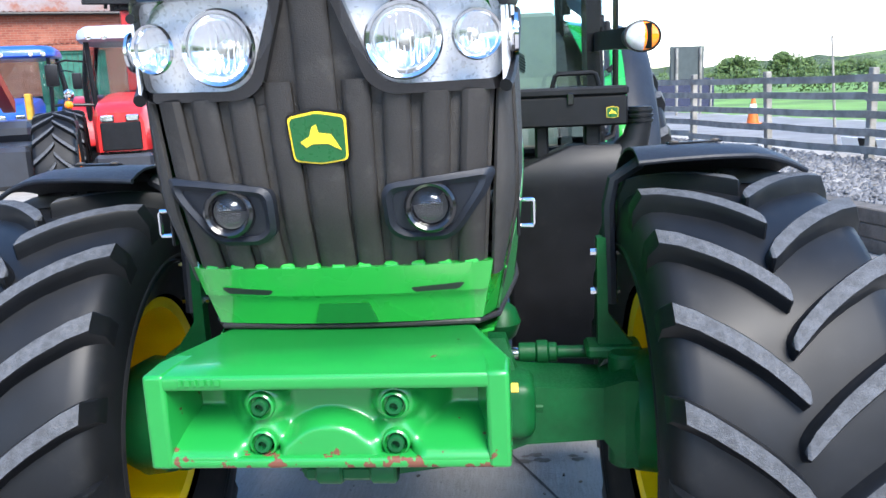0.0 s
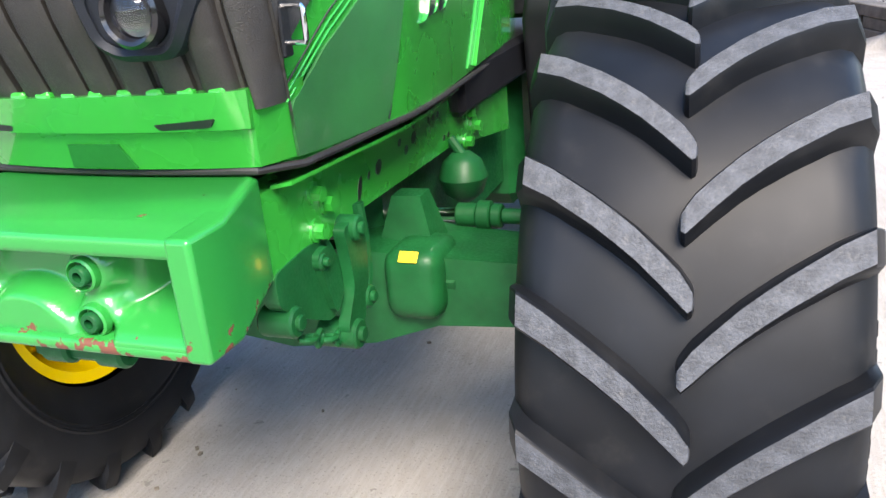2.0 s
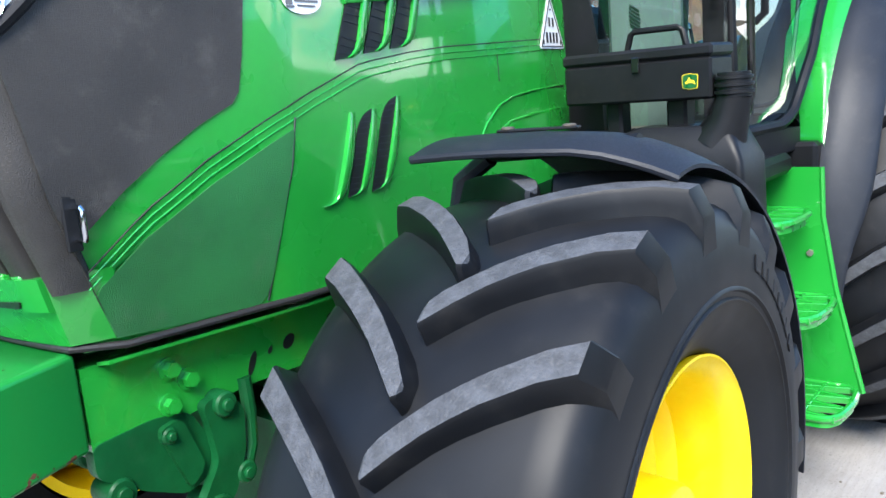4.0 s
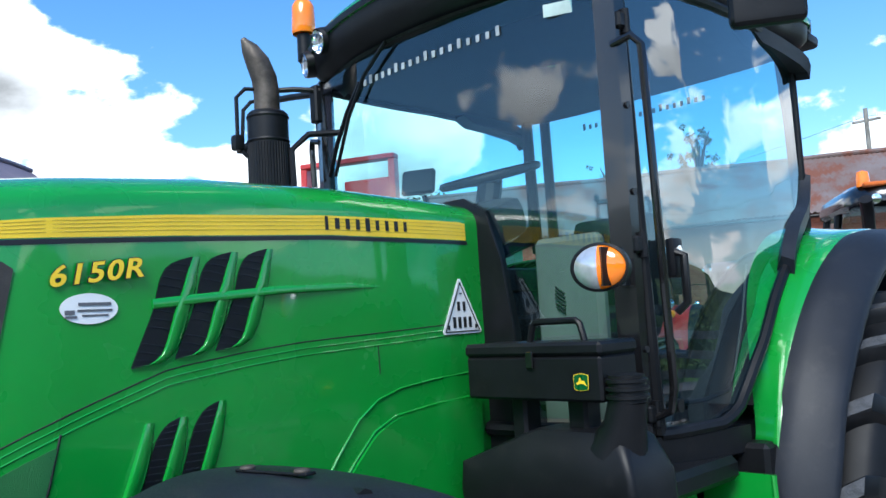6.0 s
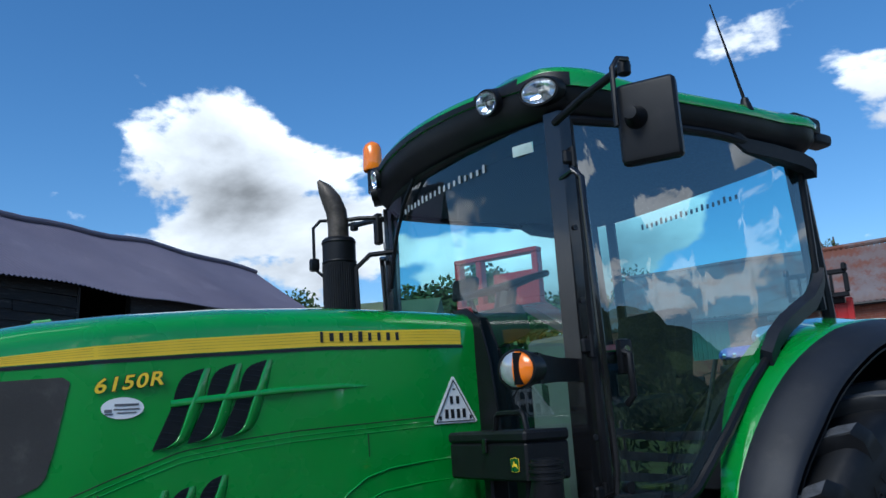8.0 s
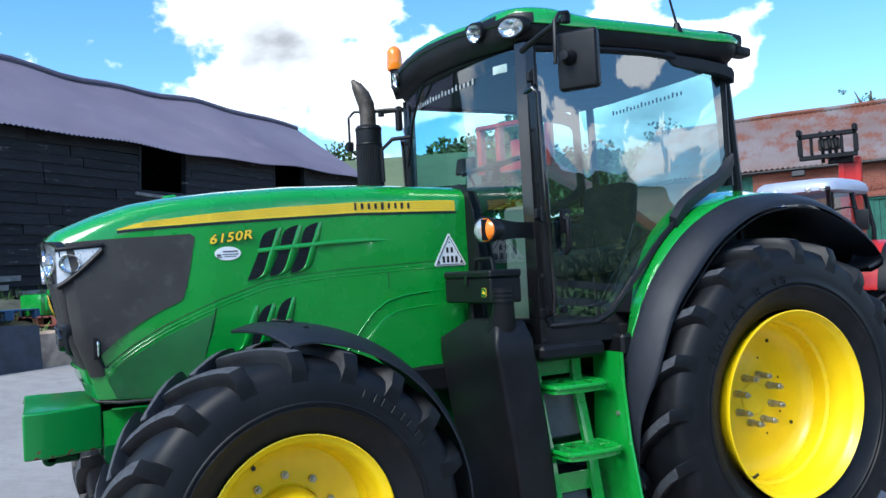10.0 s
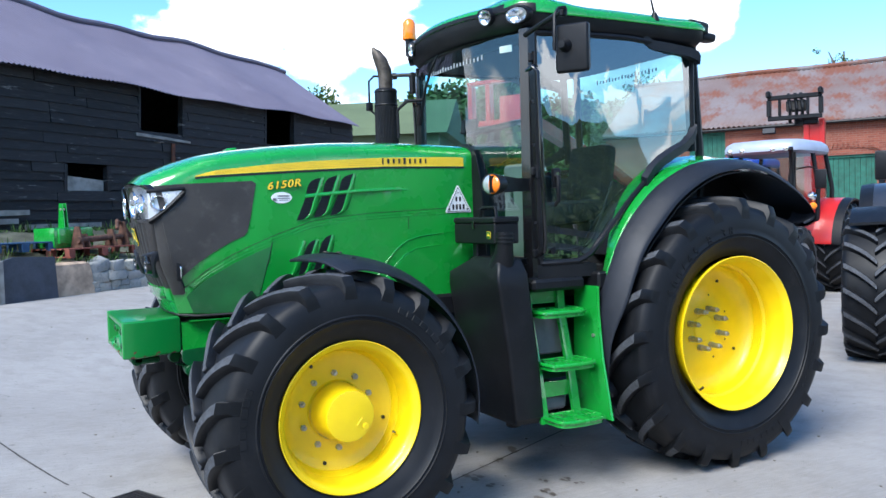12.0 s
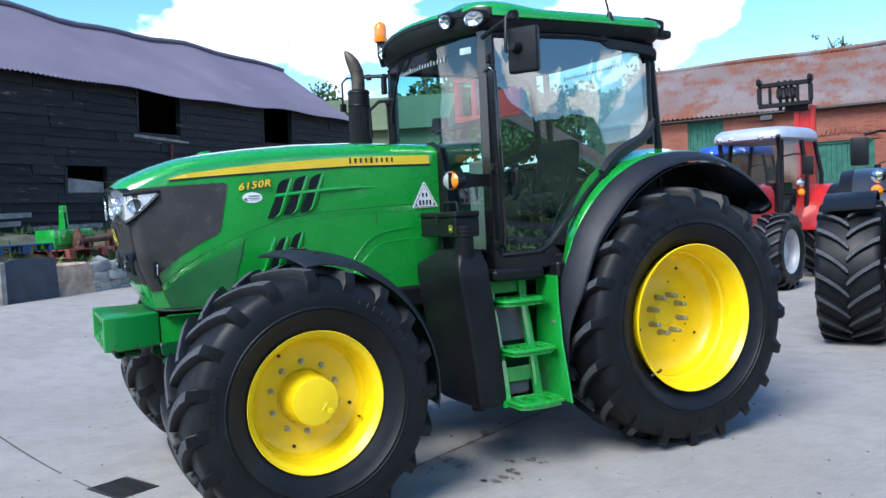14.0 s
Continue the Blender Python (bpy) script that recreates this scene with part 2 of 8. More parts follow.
class Geo:
    """Vertices, faces and material slots of one mesh, gathered shape by shape."""

    def __init__(self):
        self.v, self.f, self.m = [], [], []

    def add(self, verts, faces, slot=0):
        k = len(self.v)
        self.v += [tuple(p) for p in verts]
        self.f += [tuple(i + k for i in f) for f in faces]
        self.m += [slot] * len(faces)
        return self

    def box(self, size, m=None, bevel=0.0, slot=0, seg=1):
        bm = bmesh.new()
        bmesh.ops.create_cube(bm, size=1)
        bmesh.ops.scale(bm, vec=size, verts=bm.verts)
        if bevel:
            bmesh.ops.bevel(bm, geom=bm.edges[:], offset=bevel, segments=seg, affect="EDGES", profile=0.6)
        return self.take(bm, m, slot)

    def block(self, x0, x1, y0, y1, z0, z1, bevel=0.0, slot=0):
        return self.box((x1 - x0, y1 - y0, z1 - z0), Matrix.Translation(((x0 + x1) / 2, (y0 + y1) / 2, (z0 + z1) / 2)), bevel, slot)

    def take(self, bm, m=None, slot=0):
        if m is not None:
            bmesh.ops.transform(bm, matrix=m, verts=bm.verts)
        bm.verts.index_update()
        self.add([v.co for v in bm.verts], [[v.index for v in f.verts] for f in bm.faces], slot)
        bm.free()
        return self

    def loft(self, rings, ends=True, slot=0, closed=True):
        n = len(rings[0])
        faces = []
        for k in range(len(rings) - 1):
            for i in range(n if closed else n - 1):
                j = (i + 1) % n
                faces.append((k * n + i, k * n + j, (k + 1) * n + j, (k + 1) * n + i))
        if ends and closed:
            faces.append(tuple(range(n))[::-1])
            faces.append(tuple((len(rings) - 1) * n + i for i in range(n)))
        return self.add([p for r in rings for p in r], faces, slot)

    def tube(self, path, r, n=8, slot=0, ends=True):
        """A round bar along a path; r: one radius or one for each point."""
        pts = [Vector(p) for p in path]
        rs = r if hasattr(r, "__len__") else [r] * len(pts)
        rings, side = [], None
        for i, p in enumerate(pts):
            d = (pts[min(i + 1, len(pts) - 1)] - pts[max(i - 1, 0)]).normalized()
            if side is None:
                side = d.orthogonal().normalized()
            side = (side - d * side.dot(d)).normalized()
            up = d.cross(side)
            rings.append([p + (side * math.cos(a) + up * math.sin(a)) * rs[i] for a in (2 * math.pi * k / n for k in range(n))])
        return self.loft(rings, ends, slot)

    def cyl(self, p0, p1, r, n=20, slot=0, r1=None, bevel=0.0):
        if bevel:
            a, b = Vector(p0), Vector(p1)
            d = (b - a).normalized() * bevel
            return self.tube([a, a + d * 0.01, a + d, b - d, b - d * 0.01, b], [r - bevel, r - bevel * 0.95, r, r1 or r, (r1 or r) - bevel * 0.95, (r1 or r) - bevel], n, slot)
        return self.tube([p0, p1], [r, r if r1 is None else r1], n, slot)

    def spin(self, profile, m, n=64, slot=0, loop=False):
        """Turns a profile of (along, radius) about the x axis of m."""
        rings = []
        for k in range(n):
            a = 2 * math.pi * k / n
            rings.append([m @ Vector((x, r * math.cos(a), r * math.sin(a))) for x, r in profile])
        q = len(profile)
        faces = []
        for k in range(n):
            for i in range(q if loop else q - 1):
                j, k2 = (i + 1) % q, (k + 1) % n
                faces.append((k * q + i, k * q + j, k2 * q + j, k2 * q + i))
        return self.add([p for r in rings for p in r], faces, slot)

    def sheet(self, fn, us, vs, thick=None, slot=0):
        """A skin fn(u, v); thick: a vector or a function of u, v giving the back face."""
        nu, nv = len(us), len(vs)
        front = [Vector(fn(u, v)) for u in us for v in vs]
        faces = [(i * nv + j, (i + 1) * nv + j, (i + 1) * nv + j + 1, i * nv + j + 1) for i in range(nu - 1) for j in range(nv - 1)]
        if thick is None:
            return self.add(front, faces, slot)
        back = [p + (Vector(thick(u, v)) if callable(thick) else Vector(thick)) for p, (u, v) in zip(front, ((u, v) for u in us for v in vs))]
        k = nu * nv
        faces += [tuple(k + i for i in f[::-1]) for f in faces]
        rim = [i * nv for i in range(nu)] + [(nu - 1) * nv + j for j in range(1, nv)] + [i * nv + nv - 1 for i in range(nu - 2, -1, -1)] + [j for j in range(nv - 2, 0, -1)]
        for a, b in zip(rim, rim[1:] + rim[:1]):
            faces.append((b, a, a + k, b + k))
        return self.add(front + back, faces, slot)

    def prism(self, outline, place, depth, slot=0):
        """An outline of (a, b) mapped by place(a, b) and pushed back by the vector depth."""
        top = [Vector(place(a, b)) for a, b in outline]
        n = len(top)
        d = Vector(depth)
        faces = [tuple(range(n)), tuple(range(2 * n - 1, n - 1, -1))]
        faces += [((i + 1) % n, i, n + i, n + (i + 1) % n) for i in range(n)]
        return self.add(top + [p + d for p in top], faces, slot)

    def make(self, name, mats, parent=None, label="", smooth=35, fix=True):
        me = bpy.data.meshes.new(name)
        me.from_pydata(self.v, [], self.f)
        for mt in (mats if isinstance(mats, (list, tuple)) else [mats]):
            me.materials.append(mt)
        me.polygons.foreach_set("material_index", self.m)
        if fix:
            bm = bmesh.new()
            bm.from_mesh(me)
            if len(bm.verts) < 3000:
                bmesh.ops.remove_doubles(bm, verts=bm.verts, dist=1e-6)
            bmesh.ops.recalc_face_normals(bm, faces=bm.faces)
            bm.to_mesh(me)
            bm.free()
        me.shade_smooth()
        me.set_sharp_from_angle(angle=radians(smooth))
        ob = new(name, me)
        # parts of parts go one level deep at most
        if parent and parent.parent and parent.parent.parent:
            parent = parent.parent
        if parent:
            ob.parent = parent
        if label:
            ob["label"] = label
        return ob


def part(name, geo, mats, parent, label="", smooth=35):
    return geo.make(name, mats, parent, label, smooth)


def thing(name, label, category, at=(0, 0, 0), turn=0, group="", kind=""):
    e = new(name)
    e.empty_display_size = 0.2
    e.matrix_world = pose(*at, 0, 0, turn)
    return tagged(e, label, category, group, kind)


def steps(a, b, n):
    return [a + (b - a) * i / n for i in range(n + 1)]


def lerp_table(t, xs, ys):
    return float(np.interp(t, xs, ys))

def glyph(name, text, size, m, mat, parent, depth=0.0015, spread=1.0, fat=0.0):
    cu = bpy.data.curves.new(name, "FONT")
    cu.offset = fat
    cu.body, cu.size, cu.extrude, cu.space_character = text, size, depth, spread
    tmp = bpy.data.objects.new(name, cu)
    me = bpy.data.meshes.new_from_object(tmp)
    bpy.data.objects.remove(tmp)
    me.materials.clear()
    me.materials.append(mat)
    me.transform(m)
    ob = new(name, me)
    ob.parent = parent
    return ob


# ---- the green tractor ----
tractor = thing("tractor", "green farm tractor with yellow wheels and black-framed glass cab", "tractor")


def carcass_geo(R, half, bead, depth):
    """A tyre's body about the x axis at the origin, without its tread bars."""
    g = Geo()
    b = R - depth
    wall = [(-half * w, bead + (b - bead) * f) for w, f in ((0.80, 0.0), (0.97, 0.22), (1.02, 0.34), (1.045, 0.352), (1.045, 0.362), (1.028, 0.375), (1.035, 0.405), (1.060, 0.415), (1.060, 0.425), (1.043, 0.44), (1.05, 0.52), (1.02, 0.78))]
    wall += [(-half * 0.95, b - 0.034), (-half * 0.87, b - 0.020), (-half * 0.75, b - 0.012), (-half * 0.35, b - 0.002), (0, b)]
    g.spin(wall + [(-x, r) for x, r in wall[-2::-1]], Matrix(), 112)
    return g


def lug_geo(R, half, depth, width, sweep, sx):
    """One slanted tread bar with a rounded nose, flared foot and worn top, starting at the crown."""
    g = Geo()
    b = R - depth
    rings = []
    for s, xk, tp, low, wk in ((-0.03, -0.045, 0.012, 0, 0.30), (-0.018, -0.035, 0.004, 0, 0.62), (0, -0.012, 0.0, 0, 0.88), (0.05, 0.04, 0.0, 0, 1.0), (0.15, 0.14, 0.0, 0, 1.0), (0.3, 0.28, 0.0, 0, 1.0), (0.42, 0.40, 0.0, 0, 1.0), (0.55, 0.53, 0.0, 0, 1.0), (0.8, 0.78, 0.004, 0, 1.03), (0.96, 0.955, 0.012, 0.012, 1.06), (1.02, 1.03, 0.06, 0.07, 1.06)):
        a = -sweep * (max(0, s) ** 0.88) * (1.0 - 0.12 * s) + (0.004 if s < 0 else 0)
        x = sx * half * xk
        wt, wb = width * wk / R, width * (wk + 0.50) / R
        rt, rb = R - tp - 0.010 * xk * xk, b - 0.02 - low - 0.02 * xk ** 4
        rm = (rt + rb) / 2 + 0.004
        ring = []
        for da, r in ((-wb / 2, rb), (-wt / 2 - 0.006, rm), (-wt / 2, rt - 0.006), (-wt / 2 + 0.007, rt), (wt / 2 - 0.007, rt), (wt / 2, rt - 0.006), (wt / 2 + 0.006, rm), (wb / 2, rb)):
            ring.append((x, -r * math.sin(a + da), r * math.cos(a + da)))
        rings.append(ring)
    g.loft(rings)
    for q in range(len(rings) - 2):
        g.m[q * 8 + 3] = 1
    return g


TREADS = {}


def fit_tyre(parent, R, half, bead, lugs, depth, width, sweep):
    """Hangs a tyre and its bars under a wheel; alike tyres share their meshes."""
    key = (R, half, width)
    if key not in TREADS:
        c = part("tyre", carcass_geo(R, half, bead, depth), RUBBER, parent, "black rubber tyre", 50)
        bars = [part("lug", lug_geo(R, half, depth, width, sweep, sx), [RUBBER, RUBBER_WORN], parent, "", 30) for sx in (1, -1)]
        TREADS[key] = (c.data, bars[0].data, bars[1].data)
        bars[0].matrix_basis = Matrix.Rotation(math.pi / lugs, 4, "X")
        first = 1
    else:
        c = new("tyre", TREADS[key][0])
        c.parent = parent
        first = 0
    for k in range(lugs):
        for q in (0, 1):
            if k == 0 and first:
                continue
            ob = new("lug", TREADS[key][1 + q])
            ob.parent = parent
            ob.matrix_basis = Matrix.Rotation(2 * math.pi * (k + (0.5 if q == 0 else 0)) / lugs, 4, "X")


def sidewall_marks(R, half, bead, spans, parent):
    """Raised maker's lettering on the sidewall, as plain blocks."""
    r0 = bead + (R - bead) * 0.40
    for a0, count in spans:
        for k in range(count):
            a = radians(a0) + k * 0.085
            m = Matrix.Rotation(a, 4, "X") @ Matrix.Translation((half * 1.045, 0, r0 + 0.055)) @ Matrix.Rotation(radians(-6), 4, "Y")
            g = Geo()
            g.box((0.004, 0.028 + 0.010 * (k % 3), 0.036), m, 0.0015)
            part("sidewall_mark", g, RUBBER, parent)


def front_rim(parent, flange):
    g = Geo()
    g.spin([(flange - 0.46, 0.395), (flange - 0.45, 0.36), (flange - 0.12, 0.345), (flange - 0.10, 0.352), (flange - 0.06, 0.358), (flange - 0.03, 0.366), (flange - 0.015, 0.38),
            (flange - 0.004, 0.396), (flange + 0.004, 0.400), (flange + 0.002, 0.405), (flange - 0.02, 0.40)], Matrix(), 80)
    rim = part("rim", g, YELLOW, parent, "glossy yellow steel rim")
    d = Geo()
    d.spin([(flange - 0.15, 0.350), (flange - 0.17, 0.335), (flange - 0.20, 0.325), (flange - 0.215, 0.30), (flange - 0.225, 0.26), (flange - 0.225, 0.165), (flange - 0.21, 0.158)], Matrix(), 72)
    part("wheel_disc", d, YELLOW, parent)
    h = Geo()
    h.spin([(flange - 0.23, 0.156), (flange - 0.17, 0.153), (flange - 0.15, 0.146), (flange - 0.045, 0.141), (flange - 0.030, 0.134), (flange - 0.027, 0.124), (flange - 0.025, 0.0)], Matrix(), 56)
    h.cyl((flange - 0.027, 0.072, -0.075), (flange - 0.018, 0.072, -0.075), 0.016, 12)
    h.box((0.004, 0.05, 0.012), pose(flange - 0.024, 0.045, -0.042, 40, 0, 0), 0.001)
    part("hub_cap", h, YELLOW, parent)
    for k in range(10):
        a = 2 * math.pi * (k + 0.3) / 10
        y, z = 0.205 * math.cos(a), 0.205 * math.sin(a)
        b = Geo()
        b.cyl((flange - 0.226, y, z), (flange - 0.205, y, z), 0.017, 6)
        b.cyl((flange - 0.205, y, z), (flange - 0.188, y, z), 0.009, 10)
        part("wheel_bolt", b, STEEL, parent)
    for a in (25, 115, 250):
        v = Geo()
        y, z = 0.29 * math.cos(radians(a)), -0.29 * math.sin(radians(a))
        v.cyl((flange - 0.224, y, z), (flange - 0.208, y, z), 0.010, 12)
        part("hole", v, INK, parent)
    s = Geo()
    s.tube([(flange - 0.12, 0.27, -0.19), (flange - 0.09, 0.262, -0.186), (flange - 0.075, 0.245, -0.172)], 0.006, 8)
    part("valve", s, INK, parent)
    return rim


def rear_rim(parent, flange):
    g = Geo()
    g.spin([(flange - 0.58, 0.52), (flange - 0.57, 0.485), (flange - 0.30, 0.455), (flange - 0.20, 0.452), (flange - 0.185, 0.468), (flange - 0.12, 0.472), (flange - 0.10, 0.484), (flange - 0.05, 0.488),
            (flange - 0.02, 0.500), (flange - 0.004, 0.516), (flange + 0.005, 0.521), (flange + 0.003, 0.527), (flange - 0.02, 0.522)], Matrix(), 96)
    part("rim", g, YELLOW, parent, "glossy yellow deep-dished steel rim")
    d = Geo()
    d.spin([(flange - 0.28, 0.455), (flange - 0.315, 0.44), (flange - 0.34, 0.40), (flange - 0.35, 0.33), (flange - 0.345, 0.26), (flange - 0.33, 0.215), (flange - 0.33, 0.10), (flange - 0.32, 0.09), (flange - 0.315, 0.0)], Matrix(), 80)
    part("wheel_disc", d, YELLOW, parent)
    for k in range(8):
        a = 2 * math.pi * (k + 0.5) / 8
        y, z = 0.142 * math.cos(a), 0.142 * math.sin(a)
        b = Geo()
        b.cyl((flange - 0.332, y, z), (flange - 0.30, y, z), 0.024, 6)
        b.cyl((flange - 0.30, y, z), (flange - 0.235, y, z), 0.018, 14, bevel=0.003)
        b.cyl((flange - 0.235, y, z), (flange - 0.222, y, z), 0.010, 10)
        part("wheel_stud", b, STEEL, parent)
    for a in (20, 70, 160, 200, 290, 330):
        v = Geo()
        y, z = 0.24 * math.cos(radians(a)), 0.24 * math.sin(radians(a))
        v.cyl((flange - 0.346, y, z), (flange - 0.336, y, z), 0.008, 10)
        part("hole", v, INK, parent)
    for a in (60, -35):
        v = Geo()
        y, z = 0.36 * math.cos(radians(a)), 0.36 * math.sin(radians(a))
        v.cyl((flange - 0.35, y, z), (flange - 0.338, y, z), 0.011, 10)
        part("hole", v, INK, parent)
    s = Geo()
    s.tube([(flange - 0.10, -0.33, -0.345), (flange - 0.075, -0.322, -0.338), (flange - 0.06, -0.305, -0.32)], 0.008, 8)
    part("valve", s, INK, parent)


STEER = 3.0
FRONT_HUB = (1.03, -0.040, 0.745)
REAR_HUB = (0.95, 2.80, 0.925)


def wheel(name, hub, side, front, label, turn=0):
    x, y, z = hub
    w = new(name)
    w.parent = tractor
    w["label"] = label
    # the far side is the same wheel turned about, so that its tread points the same way
    w.matrix_basis = Matrix.Translation((x * side, y, z)) @ Matrix.Rotation(radians(STEER if front else 0), 4, "Z") @ Matrix.Rotation(radians(turn), 4, "X") @ Matrix.Diagonal((side, 1, 1, 1))
    if front:
        fit_tyre(w, 0.765, 0.290, 0.405, 19, 0.045, 0.062, 0.34)
        front_rim(w, 0.245)
        sidewall_marks(0.765, 0.290, 0.405, ((-70, 8), (150, 7), (60, 6)), w)
    else:
        fit_tyre(w, 0.940, 0.318, 0.53, 20, 0.05, 0.066, 0.35)
        rear_rim(w, 0.312)
        sidewall_marks(0.94, 0.318, 0.53, ((-130, 7), (175, 7)), w)
        if side > 0:
            # the tyre's size, raised along an arc
            for k, ch in enumerate("600/65 R 38"):
                if ch != " ":
                    glyph("size_mark", ch, 0.085, Matrix.Rotation(radians(58 - 5.6 * k), 4, "X") @ Matrix(((0, 0, 1, 0.333), (1, 0, 0, -0.025), (0, 1, 0, 0.675), (0, 0, 0, 1))), RUBBER, w, 0.005)
    return w


for sd in (1, -1):
    wheel("front_wheel", FRONT_HUB, sd, True, "front wheel with chevron-lugged black tyre and yellow rim", 9.0)
    wheel("rear_wheel", REAR_HUB, sd, False, "large rear wheel with lugged black tyre and deep yellow rim", 5)

# hood skin
HOOD_Y = [-1.0, -0.8, -0.5, -0.2, 0.0, 0.6, 1.08, 1.3, 1.4]
HOOD_X = [0.385, 0.410, 0.422, 0.428, 0.408, 0.348, 0.308, 0.272, 0.26]
TOP_Y = [-1.0, -0.95, -0.88, -0.72, -0.55, -0.37, -0.1, 0.25, 0.7, 1.3]
TOP_Z = [1.96, 2.01, 2.065, 2.135, 2.190, 2.222, 2.252, 2.278, 2.288, 2.272]
NOSE_Z = [1.22, 1.38, 1.55, 1.75, 1.95, 2.05]
NOSE_Y = [-0.735, -0.800, -0.868, -0.905, -0.937, -0.962]
HOOD_LOW, HOOD_END = 1.235, 1.325


def side_x(y):
    return lerp_table(y, HOOD_Y, HOOD_X)


def top_z(y):
    return lerp_table(y, TOP_Y, TOP_Z)


def ease(v):
    v = min(1.0, max(0.0, v))
    return v * v * (3 - 2 * v)


def side_at(y, z):
    """Half width of the hood: the chin tucks in towards the nose and the flank leans in a little above."""
    chin = 0.14 * max(0.0, (1.60 - z) / 0.35) ** 1.4 * ease((0.12 - y) / 0.95)
    return side_x(y) * (0.965 + 0.035 * min(1, max(0, (z - HOOD_LOW) / 0.3))) * (1 - min(0.30, chin)) * (1 - 0.028 * max(0.0, (z - 1.62) / 0.45))


def nose_y(x, z):
    a = abs(x)
    return lerp_table(z, NOSE_Z, NOSE_Y) + 0.018 + 0.18 * a * a + (max(0, a - 0.30) / 0.10) ** 2 * 0.055


def hood_ring(y):
    """Half a section from the sill over the shoulder to the crown."""
    x, zt = side_x(y), top_z(y)
    zs = zt - 0.105
    pts = [(side_at(y, z), z) for z in steps(HOOD_LOW, zs, 14)]
    x = side_at(y, zs)
    for a in steps(0, 90, 10)[1:]:
        pts.append((x * math.cos(radians(a)) ** 0.75, zs + 0.105 * math.sin(radians(a)) ** 0.8))
    return pts


def hood_skin():
    g = Geo()
    rings = []
    for s in [i / 40 for i in range(41)]:
        half = []
        y_ref = -0.93 + (HOOD_END + 0.93) * s
        for x, z in hood_ring(y_ref):
            y0 = nose_y(min(x, 0.40), z) + 0.012
            k = max(0.0, 1 - s * 6)
            y = y_ref + (y0 + 0.93) * k if s else y0
            half.append((x * (1 - 0.035 * k * k), max(y, y0), z))
        rings.append(half + [(-x, y, z) for x, y, z in half[-2::-1]])
    return g.loft(rings, ends=False, closed=False)


hood = part("hood", hood_skin(), GREEN, tractor, "long glossy green engine hood with yellow side stripe", 50)


def hood_patch(name, y0, y1, low, high, mat, proud=0.004, n=24, rows=6, parent=None, label="", both=True, thick=0.006):
    """A skin laid over the hood's flank between the curves low(y) and high(y)."""
    out = []
    for sd in ((1, -1) if both else (1,)):
        g = Geo()

        def at(u, v, sd=sd):
            z = low(u) + (high(u) - low(u)) * v
            yy = max(u, nose_y(0.40, z) + 0.01)
            x = side_at(yy, z)
            zs = top_z(yy) - 0.105
            if z > zs:
                t = min(1, (z - zs) / 0.105)
                x = side_at(yy, zs) * math.cos(math.asin(min(1, t ** 1.25))) ** 0.75
            return (sd * (x + proud), yy, z)

        g.sheet(at, steps(y0, y1, n), steps(0, 1, rows), (-sd * thick, 0, 0))
        out.append(part(name, g, mat, parent or hood, label))
    return out


def curve(*pts):
    ys, zs = [p[0] for p in pts], [p[1] for p in pts]
    return lambda y: lerp_table(y, ys, zs)


hood_patch("side_mesh", -0.96, -0.262, curve((-1, 1.30), (-0.775, 1.395), (-0.70, 1.475), (-0.62, 1.545), (-0.53, 1.605), (-0.43, 1.66), (-0.335, 1.700), (-0.315, 1.735), (-0.29, 1.86), (-0.262, 2.00)),
           curve((-1, 1.985), (-0.69, 2.005), (-0.28, 2.020), (-0.262, 2.005)), GRILLE_MESH, n=34, label="black perforated side grille")
ridge = curve((-0.82, 1.300), (-0.72, 1.345), (-0.653, 1.400), (-0.57, 1.468), (-0.419, 1.552), (-0.254, 1.622), (-0.131, 1.667), (0.085, 1.735), (0.30, 1.760), (0.49, 1.775), (0.775, 1.785), (1.30, 1.805))
hood_patch("lower_mesh", -0.71, -0.185, curve((-0.72, 1.262), (-0.5, 1.250), (-0.295, 1.246), (-0.27, 1.30), (-0.185, 1.62)), lambda y: ridge(y) - 0.018, GREEN_MESH, 0.003, 26, label="green perforated lower side panel")
for off, r, mt, nm in ((0.0, 0.0024, GREEN, "ridge"), (0.018, 0.0022, GREEN, "ridge"), (0.036, 0.0018, SEAL, "shut_line")):
    for sd in (1, -1):
        g = Geo()
        g.tube([(sd * (side_at(y, ridge(y) + off) - 0.0004), y, ridge(y) + off) for y in steps(-0.69, 1.29, 44)], r, 8)
        part(nm, g, mt, hood)
stripe_low = curve((-0.62, 2.046), (-0.5, 2.056), (0.1, 2.089), (0.6, 2.112), (1.24, 2.118))
stripe_top = curve((-0.62, 2.048), (-0.5, 2.082), (-0.2, 2.115), (0.1, 2.140), (0.6, 2.168), (1.20, 2.180), (1.24, 2.176))
hood_patch("stripe", -0.61, 1.235, stripe_low, stripe_top, YELLOW_FILM, 0.002, 44, 4, label="yellow side stripe with fine lines", thick=0.004)
hood_patch("stripe_edge", -0.61, 1.242, lambda y: stripe_low(y) - 0.014, lambda y: stripe_low(y) - 0.003, INK, 0.0022, 44, 1, thick=0.004)
for f in (0.25, 0.45, 0.65, 0.83):
    hood_patch("stripe_line", -0.5, 1.235, lambda y, f=f: stripe_low(y) + (stripe_top(y) - stripe_low(y)) * f, lambda y, f=f: stripe_low(y) + (stripe_top(y) - stripe_low(y)) * f + 0.0016,
               plain("stripe_line_ink", (0.5, 0.33, 0.02), 0.4) if f == 0.25 else bpy.data.materials["stripe_line_ink"], 0.0026, 30, 1, thick=0.003)


def flank(y, z, proud):
    return (side_at(y, z) + proud, y, z)


